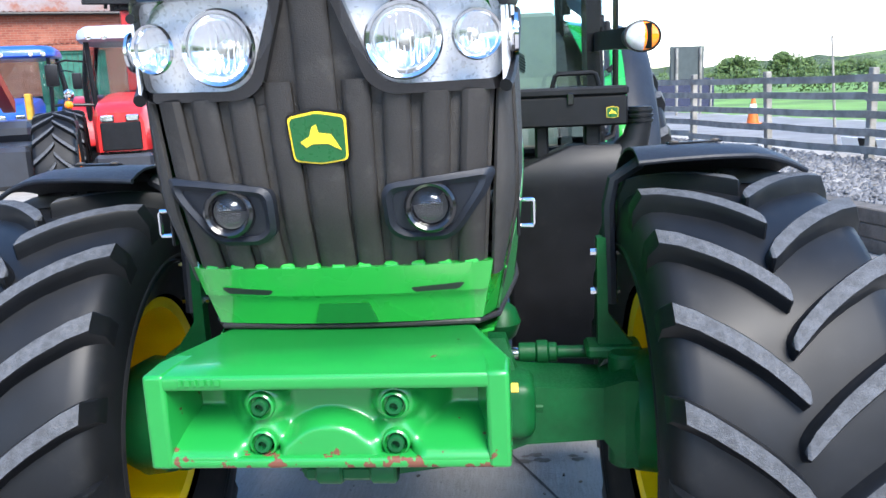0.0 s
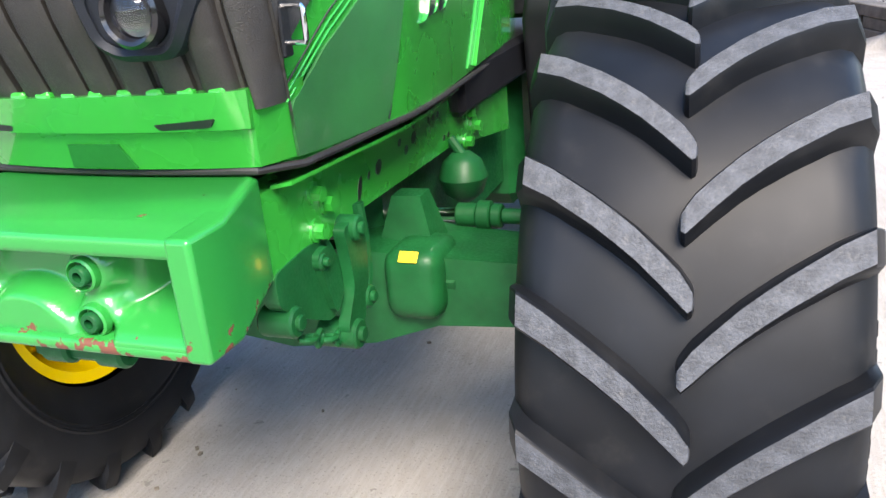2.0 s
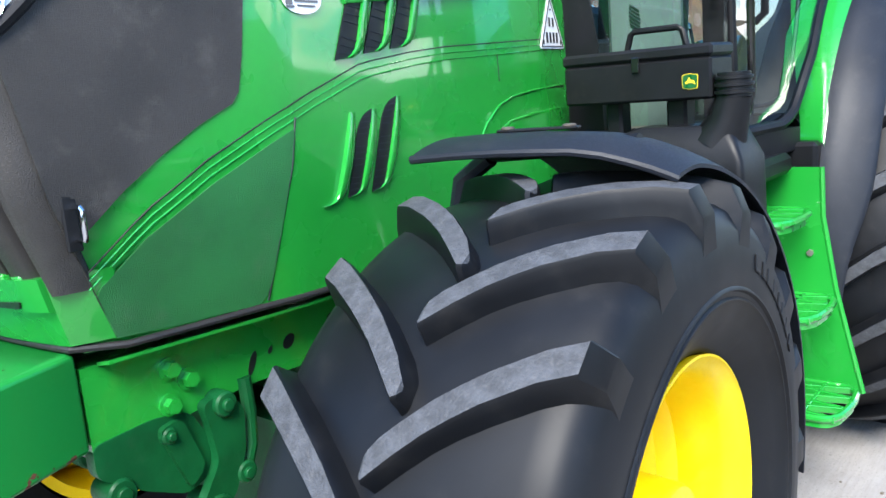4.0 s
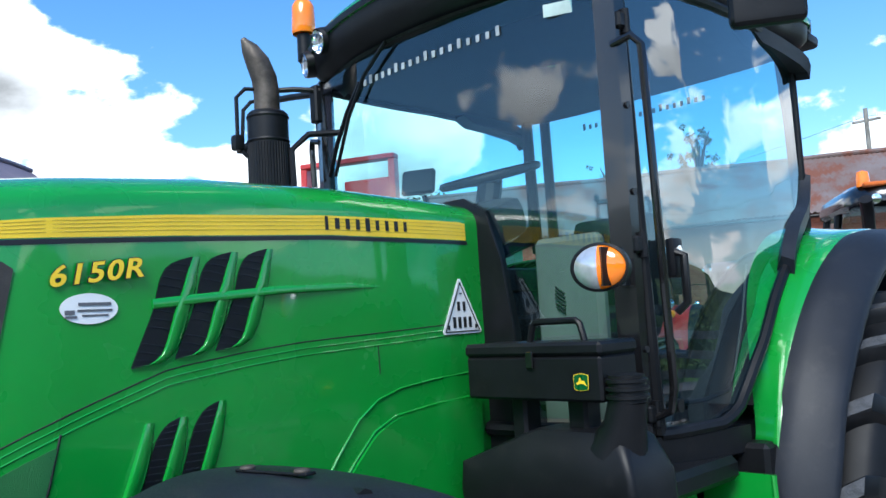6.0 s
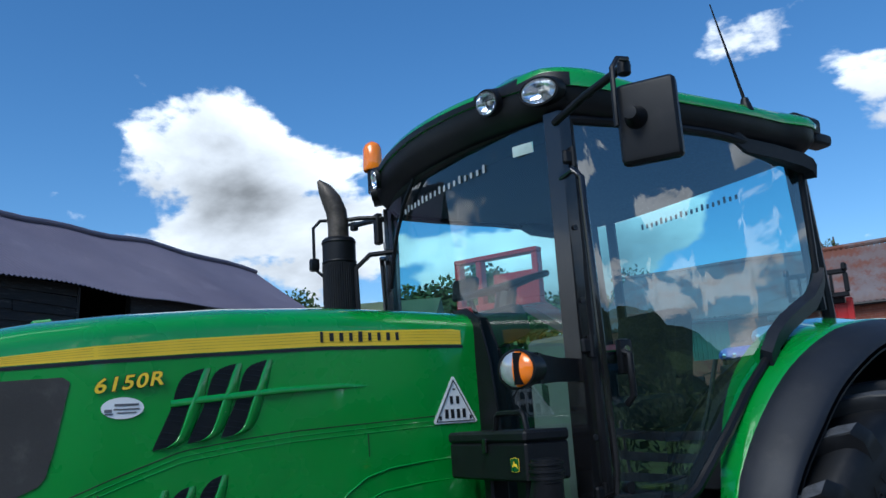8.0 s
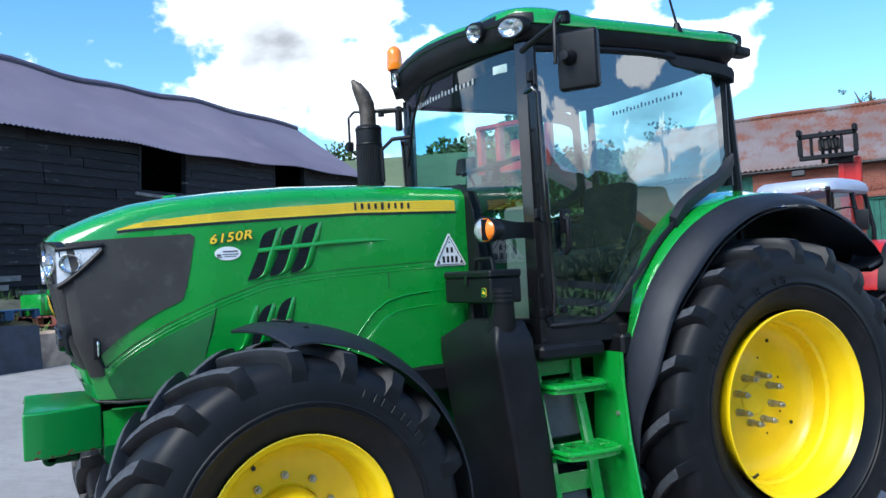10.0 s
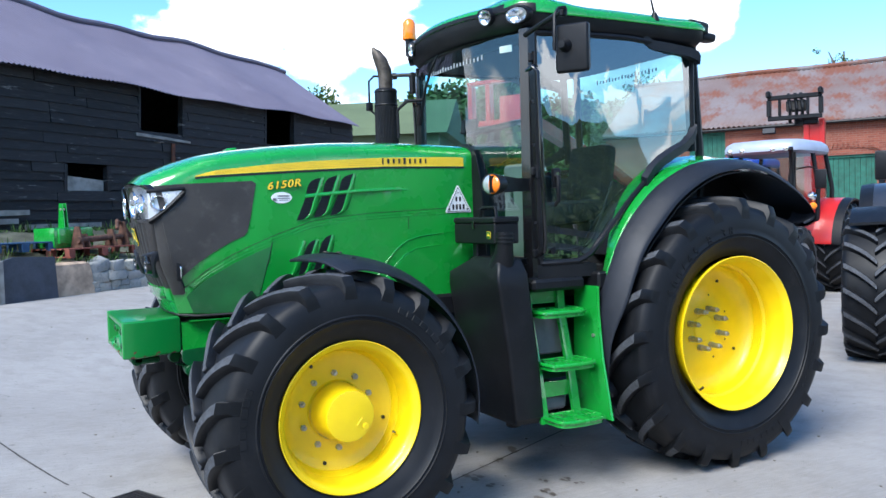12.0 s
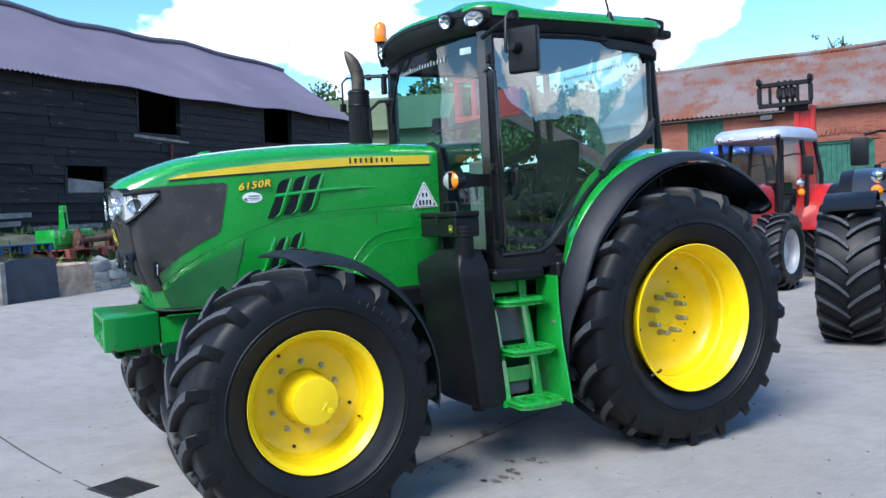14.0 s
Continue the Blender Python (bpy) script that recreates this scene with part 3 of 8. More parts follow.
def dense(pts, n):
    """n + 1 points evenly spaced along a polyline."""
    run = [0.0]
    for p, q in zip(pts, pts[1:]):
        run.append(run[-1] + math.dist(p, q))
    return [tuple(float(np.interp(run[-1] * k / n, run, [p[d] for p in pts])) for d in range(len(pts[0]))) for k in range(n + 1)]


SLOT_L = [(0, 0), (0.060, 0.127), (0.078, 0.195), (0.090, 0.222), (0.106, 0.238), (0.137, 0.251), (0.171, 0.259)]
SLOT_R = [(0.0, 0.0), (0.046, 0.005), (0.073, 0.021), (0.090, 0.052), (0.118, 0.136), (0.136, 0.172), (0.153, 0.219), (0.171, 0.259)]
LOW_L = [(0, 0), (0.021, 0.061), (0.047, 0.140), (0.058, 0.165), (0.071, 0.182), (0.090, 0.196), (0.117, 0.205)]
LOW_R = [(0.0, 0.0), (0.028, 0.003), (0.046, 0.016), (0.056, 0.042), (0.068, 0.075), (0.092, 0.140), (0.117, 0.205)]


def vent_slots():
    """Sickle-shaped black air slots let into the flank, with slats, and a green scoop behind each."""
    for y0, z0, k, left, right, solid in ((-0.013, 1.780, 1.0, SLOT_L, SLOT_R, False), (0.100, 1.795, 1.0, SLOT_L, SLOT_R, False), (0.212, 1.806, 1.0, SLOT_L, SLOT_R, False),
                                          (-0.105, 1.437, 1.05, LOW_L, LOW_R, True), (-0.014, 1.447, 1.02, LOW_L, LOW_R, False), (0.081, 1.449, 1.14, LOW_L, LOW_R, False)):
        n = 16
        lft, rgt = dense(left, n), dense(right, n)
        for sd in (1, -1):
            def at(p, proud, sd=sd):
                f = flank(y0 + p[0] * k, z0 + p[1] * k, proud)
                return Vector((sd * f[0], f[1], f[2]))

            if not solid:
                g = Geo()
                rows = [[at(a, 0.0035), at(((a[0] + b[0]) / 2, (a[1] + b[1]) / 2), 0.0045), at(b, 0.0045), at(b, -0.010), at(a, -0.010)] for a, b in zip(lft, rgt)]
                g.loft(rows)
                slot = part("vent_slot", g, BLACK, hood, "black slatted air slot")
                for q in range(1, 13):
                    i = q * n / 13
                    a, b = lft[max(0, int(i) - 1)], rgt[min(n, int(i) + 1)]
                    s = Geo()
                    s.tube([at(a, 0.0035), at(((a[0] + b[0]) / 2, (a[1] + b[1]) / 2), 0.0048), at(b, 0.005)], 0.0020, 4)
                    part("vent_slat", s, GREY_PLASTIC, slot)
            # the scoop: a smooth wedge that swells at the slot and dies away behind it
            g = Geo()
            rings = []
            for i, b in enumerate(rgt):
                t = i / n
                wide = 0.036 * math.sin(math.pi * min(1.0, 0.12 + t * 0.75)) + 0.008
                swell = 0.014 * math.sin(math.pi * min(1.0, 0.06 + 0.9 * t)) ** 0.7
                rings.append([at((b[0] + d * wide / k, b[1]), h * swell + 0.001) for d, h in ((0.0, 0.0), (0.03, 0.9), (0.10, 1.0), (0.55, 0.72), (0.85, 0.30), (1.0, 0.0))] + [at((b[0] + wide / k, b[1]), -0.004), at(b, -0.004)])
            g.loft(rings)
            part("vent_scoop", g, GREEN, hood, "", 60)
    # a slim bar runs across the upper slots and fades into the panel behind
    low, high = curve((0.045, 1.914), (0.35, 1.942), (0.68, 1.955), (0.80, 1.960)), curve((0.045, 1.934), (0.35, 1.961), (0.68, 1.971), (0.80, 1.962))
    for sd in (1, -1):
        g = Geo()
        g.loft([[(sd * (side_at(y, low(y)) + pr), y, low(y) + (high(y) - low(y)) * f) for f, pr in ((-0.12, -0.003), (-0.05, h * 0.85), (0.1, h), (1.0, h * 0.8), (1.12, h * 0.6), (1.18, -0.003))] for y, h in ((0.045, 0.008), (0.15, 0.015), (0.42, 0.014), (0.55, 0.009), (0.68, 0.005), (0.80, 0.0005))])
        part("vent_bar", g, GREEN, hood, "", 60)


vent_slots()

# raised lower panel and moulded lines of the rear flank
hood_patch("flank_panel", 0.49, 1.25, lambda y: 1.245, curve((0.49, 1.25), (0.57, 1.35), (0.66, 1.45), (0.74, 1.525), (0.83, 1.562), (1.0, 1.578), (1.26, 1.585)), GREEN, 0.012, 26, 5, label="raised green lower side panel", thick=0.012)
for sd in (1, -1):
    g = Geo()
    g.tube([(sd * (side_at(y, z) + 0.002), y, z) for y, z in ((0.40, 1.25), (0.50, 1.36), (0.60, 1.487), (0.68, 1.575), (0.76, 1.625), (0.86, 1.650), (1.0, 1.662), (1.26, 1.672))], 0.0030, 8)
    part("flank_crease", g, GREEN, hood)
    g = Geo()
    g.tube([(sd * (side_at(y, z) + 0.002), y, z) for y, z in ((0.47, 1.25), (0.57, 1.36), (0.66, 1.46), (0.74, 1.535), (0.83, 1.570), (1.0, 1.585), (1.26, 1.592))], 0.0028, 8)
    part("flank_crease", g, GREEN, hood)
    g = Geo()
    g.tube([(sd * (side_at(y, z) + 0.001), y, z) for y, z in ((0.775, 1.785), (0.776, 1.70))], 0.0016, 6)
    part("shut_line", g, INK, hood)
    g = Geo()
    g.tube([(sd * (side_at(y, z) + 0.001), y, z) for y, z in ((-0.175, 1.655), (-0.20, 1.55), (-0.25, 1.38), (-0.285, 1.25))], 0.0026, 6)
    part("shut_line", g, INK, hood)
g = Geo()
g.box((0.10, 0.07, 0.02), pose(0.10, -0.33, 2.226, 6, 0, 0), 0.008)
part("hood_bump", g, GREEN, hood)


def on_flank(y, z, proud, sd=1, lean=0.0, slant=0.0, stretch=1.0):
    """A pose whose x runs back along the flank and y runs up it."""
    slope = math.atan2(side_x(y + 0.05) - side_x(y - 0.05), 0.1)
    m = Matrix(((math.sin(slope), 0, 1, 0), (math.cos(slope), 0, 0, 0), (0, 1, 0, 0), (0, 0, 0, 1)))
    return Matrix.Translation((side_at(y, z) + proud, y, z)) @ m @ Matrix.Rotation(radians(-1.4), 4, "X") @ Matrix.Rotation(lean, 4, "Z") @ Matrix(((stretch, slant, 0, 0), (0, 1, 0, 0), (0, 0, 1, 0), (0, 0, 0, 1)))


glyph("model_number_edge", "6150R", 0.062, on_flank(-0.195, 1.966, 0.003, lean=0.11, slant=0.34, stretch=1.22), INK, hood, 0.001, 1.12, 0.0032)
glyph("model_number", "6150R", 0.062, on_flank(-0.195, 1.966, 0.0055, lean=0.11, slant=0.34, stretch=1.22), YELLOW_FILM, hood, 0.001, 1.12, 0.0012)
# maker's name as plain bars on the stripe
for k, w in enumerate((0.022, 0.032, 0.030, 0.028, 0.034, 0.026, 0.026, 0.030, 0.026)):
    y = 0.60 + k * 0.0405
    z = 2.128 + 0.012 * (y - 0.6)
    m = on_flank(y, z + 0.018, 0.0035)
    g = Geo()
    g.box((w * 0.50, 0.040 if k in (0, 4) else 0.031, 0.002), m)
    part("maker_mark", g, INK, hood)
# oval dealer's sticker
g = Geo()
oval = [(0.066 * math.cos(t), 0.034 * math.sin(t)) for t in steps(0, 2 * math.pi, 40)[:-1]]
om = on_flank(-0.105, 1.918, 0.003)
g.prism(oval, lambda a, b: om @ Vector((a, b, 0.001)), (-0.002, 0, 0))
sticker = part("oval_sticker", g, WHITE, hood, "white oval dealer sticker")
g = Geo()
for a, b, w, h in ((0.012, 0.010, 0.075, 0.007), (0.012, -0.004, 0.080, 0.005), (0.012, -0.015, 0.06, 0.004), (-0.045, -0.008, 0.022, 0.010), (-0.042, -0.018, 0.026, 0.005)):
    g.box((w, h, 0.001), om @ Matrix.Translation((a, b, 0.002)))
part("sticker_print", g, plain("grey_print", (0.12, 0.12, 0.13), 0.5), sticker)
# triangular registration sticker
g = Geo()
tm = on_flank(1.178, 1.80, 0.004)
tri = [(-0.105, 0.0), (0.105, 0.0), (0.112, 0.008), (0.006, 0.185), (-0.006, 0.185), (-0.112, 0.008)]
g.prism(tri, lambda a, b: tm @ Vector((a, b, 0)), (-0.002, 0, 0))
tri_ob = part("triangle_sticker", g, WHITE, hood, "white triangular registration sticker with black print")
g = Geo()
for (a, b), (c, d) in (((-0.098, 0.008), (0.098, 0.008)), ((0.098, 0.008), (0.0, 0.172)), ((0.0, 0.172), (-0.098, 0.008))):
    g.tube([tm @ Vector((a, b, 0.001)), tm @ Vector((c, d, 0.001))], 0.0022, 4)
for a, b, w, h in ((-0.016, 0.092, 0.022, 0.036), (0.016, 0.092, 0.022, 0.036), (-0.045, 0.038, 0.024, 0.042), (-0.015, 0.038, 0.024, 0.042), (0.015, 0.038, 0.024, 0.042), (0.045, 0.038, 0.024, 0.042), (0, 0.135, 0.02, 0.006), (-0.078, 0.022, 0.016, 0.018), (0.078, 0.022, 0.016, 0.018)):
    g.box((w * 0.7, h * 0.86, 0.001), tm @ Matrix.Translation((a, b, 0.0012)))
part("sticker_print", g, INK, tri_ob)

# nose: ribs, lamps and bumper
nose = Geo()
nose.sheet(lambda u, v: (u * (0.335 + 0.033 * v), nose_y(u * (0.335 + 0.033 * v), 1.385 + 0.42 * v) + 0.012, 1.385 + 0.42 * v), steps(-1, 1, 28), steps(0, 1, 16), (0, 0.03, 0))
nose = part("grille_back", nose, GRILLE_MESH, tractor, "black ribbed front grille")
g = Geo()
g.prism([(-0.150, 1.78), (0.150, 1.78), (0.112, 1.835), (0.050, 2.02), (-0.050, 2.02), (-0.112, 1.835)], lambda a, b: (a, nose_y(abs(a), b) + 0.008, b), (0, 0.02, 0))
part("grille_crest", g, GRILLE, nose)
for k in range(-4, 5):
    g = Geo()
    xc = k * 0.080
    w = 0.029

    tall = 0.62 if k == 0 else (0.43 if abs(k) == 1 else 0.40)
    if k == 0:
        w = 0.040

    def rib(u, v, xc=xc, w=w, tall=tall):
        z = 1.392 + tall * v
        x = xc * (0.94 + 0.09 * v) + u * w
        return (x, nose_y(x, z) - 0.010 * (1 - abs(u) ** 4), z)

    g.sheet(rib, (-1, -0.86, -0.5, 0.5, 0.86, 1), steps(0, 1, 14), (0, 0.022, 0))
    part("grille_slat", g, GRILLE, nose)
for sd in (1, -1):
    g = Geo()
    def corner(u, v, sd=sd):
        z = 1.37 + 0.44 * v
        x = 0.350 + 0.028 * v
        out = side_at(-0.85, z) + 0.006 - x
        return (sd * (x + out * math.sin(u * math.pi / 2)), nose_y(x, z) - 0.008 + 0.075 * (1 - math.cos(u * math.pi / 2)), z)

    g.sheet(corner, steps(0, 1, 8), steps(0, 1, 10), (-sd * 0.006, 0.006, 0))
    part("corner_mesh", g, GRILLE_MESH, nose)


def on_nose(sd, proud):
    return lambda a, b: (sd * a, nose_y(a, b) - proud, b)


def rounded(poly, r=0.02, n=4):
    """The outline with its corners cut round."""
    out = []
    for i, p in enumerate(poly):
        p, a, b = Vector(p), Vector(poly[i - 1]), Vector(poly[(i + 1) % len(poly)])
        d1, d2 = (a - p), (b - p)
        k = min(r, d1.length * 0.45, d2.length * 0.45)
        s, e = p + d1.normalized() * k, p + d2.normalized() * k
        for t in steps(0, 1, n):
            out.append(tuple(s * (1 - t) ** 2 + p * 2 * t * (1 - t) + e * t * t))
    return out


def lamp_bowl(m, r, depth, parent, ring=True):
    g = Geo()
    g.spin([(0.004, r), (0.008, r * 0.97), (0.0, r * 0.93), (-depth * 0.4, r * 0.75), (-depth * 0.8, r * 0.42), (-depth, r * 0.12)], m, 36)
    for k in range(9):
        x = -r * 0.72 + k * r * 0.18
        h = math.sqrt(max(0.0, (r * 0.86) ** 2 - x * x)) * 0.8
        rib = Geo()
        rib.tube([m @ Vector((-depth * 0.35, x, -h)), m @ Vector((-depth * 0.55, x, 0)), m @ Vector((-depth * 0.35, x, h))], r * 0.018, 4)
        part("lens_rib", rib, SILVER, parent)
    b = part("reflector", g, SILVER, parent, "bright chrome lamp reflector")
    g = Geo()
    g.spin([(-depth, r * 0.16), (-depth * 0.35, r * 0.16), (-depth * 0.28, r * 0.10), (-depth * 0.28, 0.0)], m, 16)
    part("bulb", g, STEEL, b)
    if ring:
        g = Geo()
        g.spin([(0.006, r * 1.14), (0.014, r * 1.08), (0.010, r * 0.98), (0.0, r * 0.97)], m, 36)
        part("bezel", g, CHROME, b)
    return b


for sd in (1, -1):
    head = new("headlight")
    head.parent = tractor
    head["label"] = "clear wraparound headlight with chrome reflectors"
    outer = rounded([(0.040, 2.005), (0.395, 2.005), (0.396, 1.790), (0.150, 1.788), (0.108, 1.815)], 0.03)
    inner = rounded([(0.066, 1.995), (0.385, 1.995), (0.386, 1.812), (0.170, 1.808), (0.128, 1.832)], 0.03)
    g = Geo()
    for a, b in zip(range(len(outer)), list(range(1, len(outer))) + [0]):
        f, f2 = on_nose(sd, 0.018), on_nose(sd, -0.02)
        g.add([f(*outer[a]), f(*outer[b]), f(*inner[b]), f(*inner[a]), f2(*outer[a]), f2(*outer[b]), f2(*inner[b]), f2(*inner[a])],
              [(0, 1, 2, 3), (0, 4, 5, 1), (3, 2, 6, 7), (4, 7, 6, 5)])
    part("housing", g, BLACK_GLOSS, head)
    g = Geo()
    g.prism(inner, on_nose(sd, -0.016), (0, 0.006, 0))
    part("back_plate", g, plain("lamp_silver", (0.74, 0.75, 0.78), 0.3, metal=0.35, vary=0.05) if sd == 1 else bpy.data.materials["lamp_silver"], head)
    for x, z, r in ((0.190, 1.895, 0.070), (0.335, 1.900, 0.046)):
        m = Matrix.Translation((sd * x, nose_y(x, z) - 0.012, z)) @ Matrix.Rotation(radians(-90), 4, "Z") @ Matrix.Rotation(radians(sd * (4 if x < 0.3 else 16)), 4, "Z")
        lamp_bowl(m, r, r * 0.40, head)
    g = Geo()
    g.sheet(lambda u, v, sd=sd: on_nose(sd, 0.021 + 0.004 * math.sin(math.pi * v))(0.07 + 0.315 * u if v > 0.55 else 0.15 - 0.08 * v / 0.55 + (0.235 + 0.08 * v / 0.55) * u, 1.812 + 0.182 * v), steps(0, 1, 12), steps(0, 1, 8))
    part("lens", g, LENS, head).visible_shadow = False
    # the part that wraps round to the flank
    g = Geo()
    g.sheet(lambda u, v, sd=sd: (sd * (side_x(-0.9) + 0.016 - 0.022 * (1 - u) ** 2), -0.872 + 0.189 * u, (1.956 + 0.016 * u) * v + (1.806 + 0.162 * u ** 1.25) * (1 - v)), steps(0, 1, 14), steps(0, 1, 5), (-sd * 0.006, 0, 0))
    part("side_reflector", g, bpy.data.materials["lamp_silver"], head)
    g = Geo()
    g.tube([(sd * (side_x(-0.9) + 0.016 - 0.022 * (1 - u) ** 2), -0.872 + 0.195 * u, 1.796 + 0.162 * u ** 1.25) for u in steps(0.0, 1, 14)], 0.014, 8)
    g.tube([(sd * (side_x(-0.9) + 0.014 - 0.022 * (1 - u) ** 2), -0.876 + 0.206 * u, 1.966 + 0.014 * u) for u in steps(0, 1, 10)], 0.011, 8)
    part("gasket", g, BLACK, head)
    lamp_bowl(Matrix.Translation((sd * (side_x(-0.88) + 0.006), -0.818, 1.900)) @ Matrix.Rotation(0 if sd > 0 else math.pi, 4, "Z"), 0.040, 0.015, head)
    # fog lamp pod
    pod = new("fog_lamp")
    pod.parent = tractor
    pod["label"] = "black fog lamp pod with round projector lens"
    shell = rounded([(0.118, 1.600), (0.368, 1.628), (0.352, 1.585), (0.285, 1.490), (0.255, 1.468), (0.160, 1.468), (0.122, 1.495)], 0.03)
    hole = rounded([(0.140, 1.582), (0.330, 1.600), (0.318, 1.578), (0.272, 1.508), (0.250, 1.490), (0.168, 1.490), (0.143, 1.508)], 0.025)
    g = Geo()
    for a, b in zip(range(len(shell)), list(range(1, len(shell))) + [0]):
        f, f1, f2 = on_nose(sd, 0.030), on_nose(sd, 0.020), on_nose(sd, -0.01)
        mid = lambda i: tuple((p * 0.5 + q * 0.5) for p, q in zip(shell[i], hole[i]))
        g.add([f1(*shell[a]), f1(*shell[b]), f(*mid(b)), f(*mid(a)), f1(*hole[b]), f1(*hole[a]), f2(*shell[a]), f2(*shell[b]), f2(*hole[b]), f2(*hole[a])],
              [(0, 1, 2, 3), (3, 2, 4, 5), (0, 6, 7, 1), (5, 4, 8, 9)])
    part("pod", g, GREY_PLASTIC, pod)
    g = Geo()
    g.prism(hole, on_nose(sd, 0.016), (0, 0.010, 0))
    part("pod_back", g, GREY_PLASTIC, pod)
    m = Matrix.Translation((sd * 0.222, nose_y(0.222, 1.548) - 0.010, 1.548)) @ Matrix.Rotation(radians(-90), 4, "Z")
    g = Geo()
    g.spin([(-0.01, 0.058), (0.020, 0.056), (0.026, 0.050), (0.022, 0.044), (0.010, 0.040)], m, 36)
    part("lamp_ring", g, BLACK_GLOSS, pod)
    g = Geo()
    g.spin([(-0.006, 0.041), (0.004, 0.038), (0.0, 0.0)], m, 28)
    part("reflector", g, BLACK_GLOSS, pod)
    g = Geo()
    g.spin([(0.008, 0.040), (0.020, 0.034), (0.029, 0.020), (0.032, 0.0)], m, 28)
    part("lens", g, LENS, pod).visible_shadow = False

# badge: green shield, yellow rim and a plain leaping shape
badge = new("badge")
badge.parent = tractor
badge["label"] = "green and yellow shield badge"


def badge_at(px, py, pz, half, tall, facing, parent):
    """A small shield at a place; facing: the pose whose y is up and z out."""
    def outline(k):
        return rounded([(-half * k, tall * 0.80 * k), (0, tall * k), (half * k, tall * 0.80 * k), (half * 0.94 * k, -tall * 0.86 * k), (0, -tall * k), (-half * 0.94 * k, -tall * 0.86 * k)], half * 0.18)
    for k, d, mt, nm in ((1.07, 0.0, BLACK, "badge_edge"), (1.0, half * 0.05, YELLOW_FILM, "badge_rim"), (0.93, half * 0.09, PLATE_GREEN, "badge_field")):
        g = Geo()
        g.prism(outline(k), lambda a, b: facing @ Vector((a, b, d)), facing.to_3x3() @ Vector((0, 0, -half * 0.12)))
        part(nm, g, mt, parent)
    g = Geo()
    s = half
    body_shape = [(-0.62, -0.10), (-0.30, 0.08), (-0.18, 0.42), (-0.02, 0.50), (0.02, 0.20), (0.45, 0.14), (0.75, -0.42), (0.30, -0.18), (-0.20, -0.18), (-0.45, -0.30)]
    g.prism([(a * s, b * s) for a, b in body_shape], lambda a, b: facing @ Vector((a, b, half * 0.115)), facing.to_3x3() @ Vector((0, 0, -half * 0.05)))
    part("badge_mark", g, YELLOW_FILM, parent)


bz = 1.705
badge_at(0, nose_y(0, bz), bz, 0.062, 0.058, Matrix.Translation((-0.002, nose_y(0, bz) - 0.016, bz)) @ Matrix.Rotation(radians(90 + 15), 4, "X"), badge)

# bumper under the grille
bump = Geo()


def bumper(u, v):
    half = 0.320 + 0.030 * v
    x = u * half
    z = 1.258 + 0.150 * v
    step = 0.012 if v > 0.52 else 0.0
    return (x, nose_y(abs(x), z) - 0.004 - step - 0.010 * (1 - u * u), z)


bump.sheet(bumper, steps(-1, 1, 36), (0, 0.25, 0.5, 0.53, 0.57, 0.8, 1.0), (0, 0.05, 0))
bumper_ob = part("bumper", bump, GREEN, tractor, "bright green nose bumper with two slots")
for k in range(-5, 6):
    g = Geo()
    x = k * 0.060
    g.box((0.034, 0.02, 0.02), Matrix.Translation((x, nose_y(abs(x), 1.405) - 0.004, 1.406)), 0.005)
    part("bumper_tooth", g, GREEN, bumper_ob)
for sd in (1, -1):
    g = Geo()
    g.prism(rounded([(0.16, 1.352), (0.285, 1.360), (0.27, 1.344), (0.17, 1.340)], 0.006), on_nose(sd, 0.024), (0, 0.004, 0))
    part("bumper_slot", g, INK, bumper_ob)
    g = Geo()
    g.sheet(lambda u, v, sd=sd: (sd * (0.320 + 0.030 * v + (side_at(-0.66, 1.258 + 0.15 * v) + 0.003 - 0.320 - 0.030 * v) * u), nose_y(0.320 + 0.030 * v, 1.258 + 0.15 * v) * (1 - u) + (-0.66 + 0.04 * (1 - v)) * u - 0.004, 1.258 + 0.15 * v), steps(0, 1, 8), steps(0, 1, 5), (0, 0.02, 0))
    part("bumper_corner", g, GREEN, bumper_ob)
# slightly proud patch; its darker green stands in for the recess's shade
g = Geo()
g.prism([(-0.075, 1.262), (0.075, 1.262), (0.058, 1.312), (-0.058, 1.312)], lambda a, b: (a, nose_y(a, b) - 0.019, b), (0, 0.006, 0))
part("bumper_recess_shade", g, plain("shaded_green_paint", (0.005, 0.13, 0.02), 0.35, coat=0.4, vary=0.06), bumper_ob)
seal_pts = [(0.405, y, 1.238 + 0.012 * max(0, -0.45 - y) - 0.02 * max(0, min(1, (y + 0.3)))) for y in steps(0.95, -0.62, 22)]
front_pts = [(x, nose_y(abs(x), 1.250) - 0.004, 1.250) for x in steps(0.308, -0.308, 24)]
g = Geo()
g.tube([(side_at(y, z) + 0.004, y, z) for x, y, z in seal_pts] + front_pts + [(-side_at(y, z) - 0.004, y, z) for x, y, z in reversed(seal_pts)], 0.008, 8)
part("rubber_seal", g, SEAL, tractor, "black rubber seal under the hood")
for sd in (1, -1):
    h = Geo()
    x = side_at(-0.70, 1.505) + 0.006
    h.box((0.008, 0.030, 0.105), Matrix.Translation((sd * x, -0.72, 1.505)), 0.003)
    ho = part("handle_plate", h, BLACK, hood)
    h = Geo()
    h.tube([(sd * x, -0.712, 1.535), (sd * (x + 0.034), -0.715, 1.535), (sd * (x + 0.036), -0.715, 1.530), (sd * (x + 0.036), -0.715, 1.480), (sd * (x + 0.034), -0.715, 1.475), (sd * x, -0.712, 1.475)], 0.005, 8)
    part("handle", h, CHROME, ho, "small chrome pull handle")

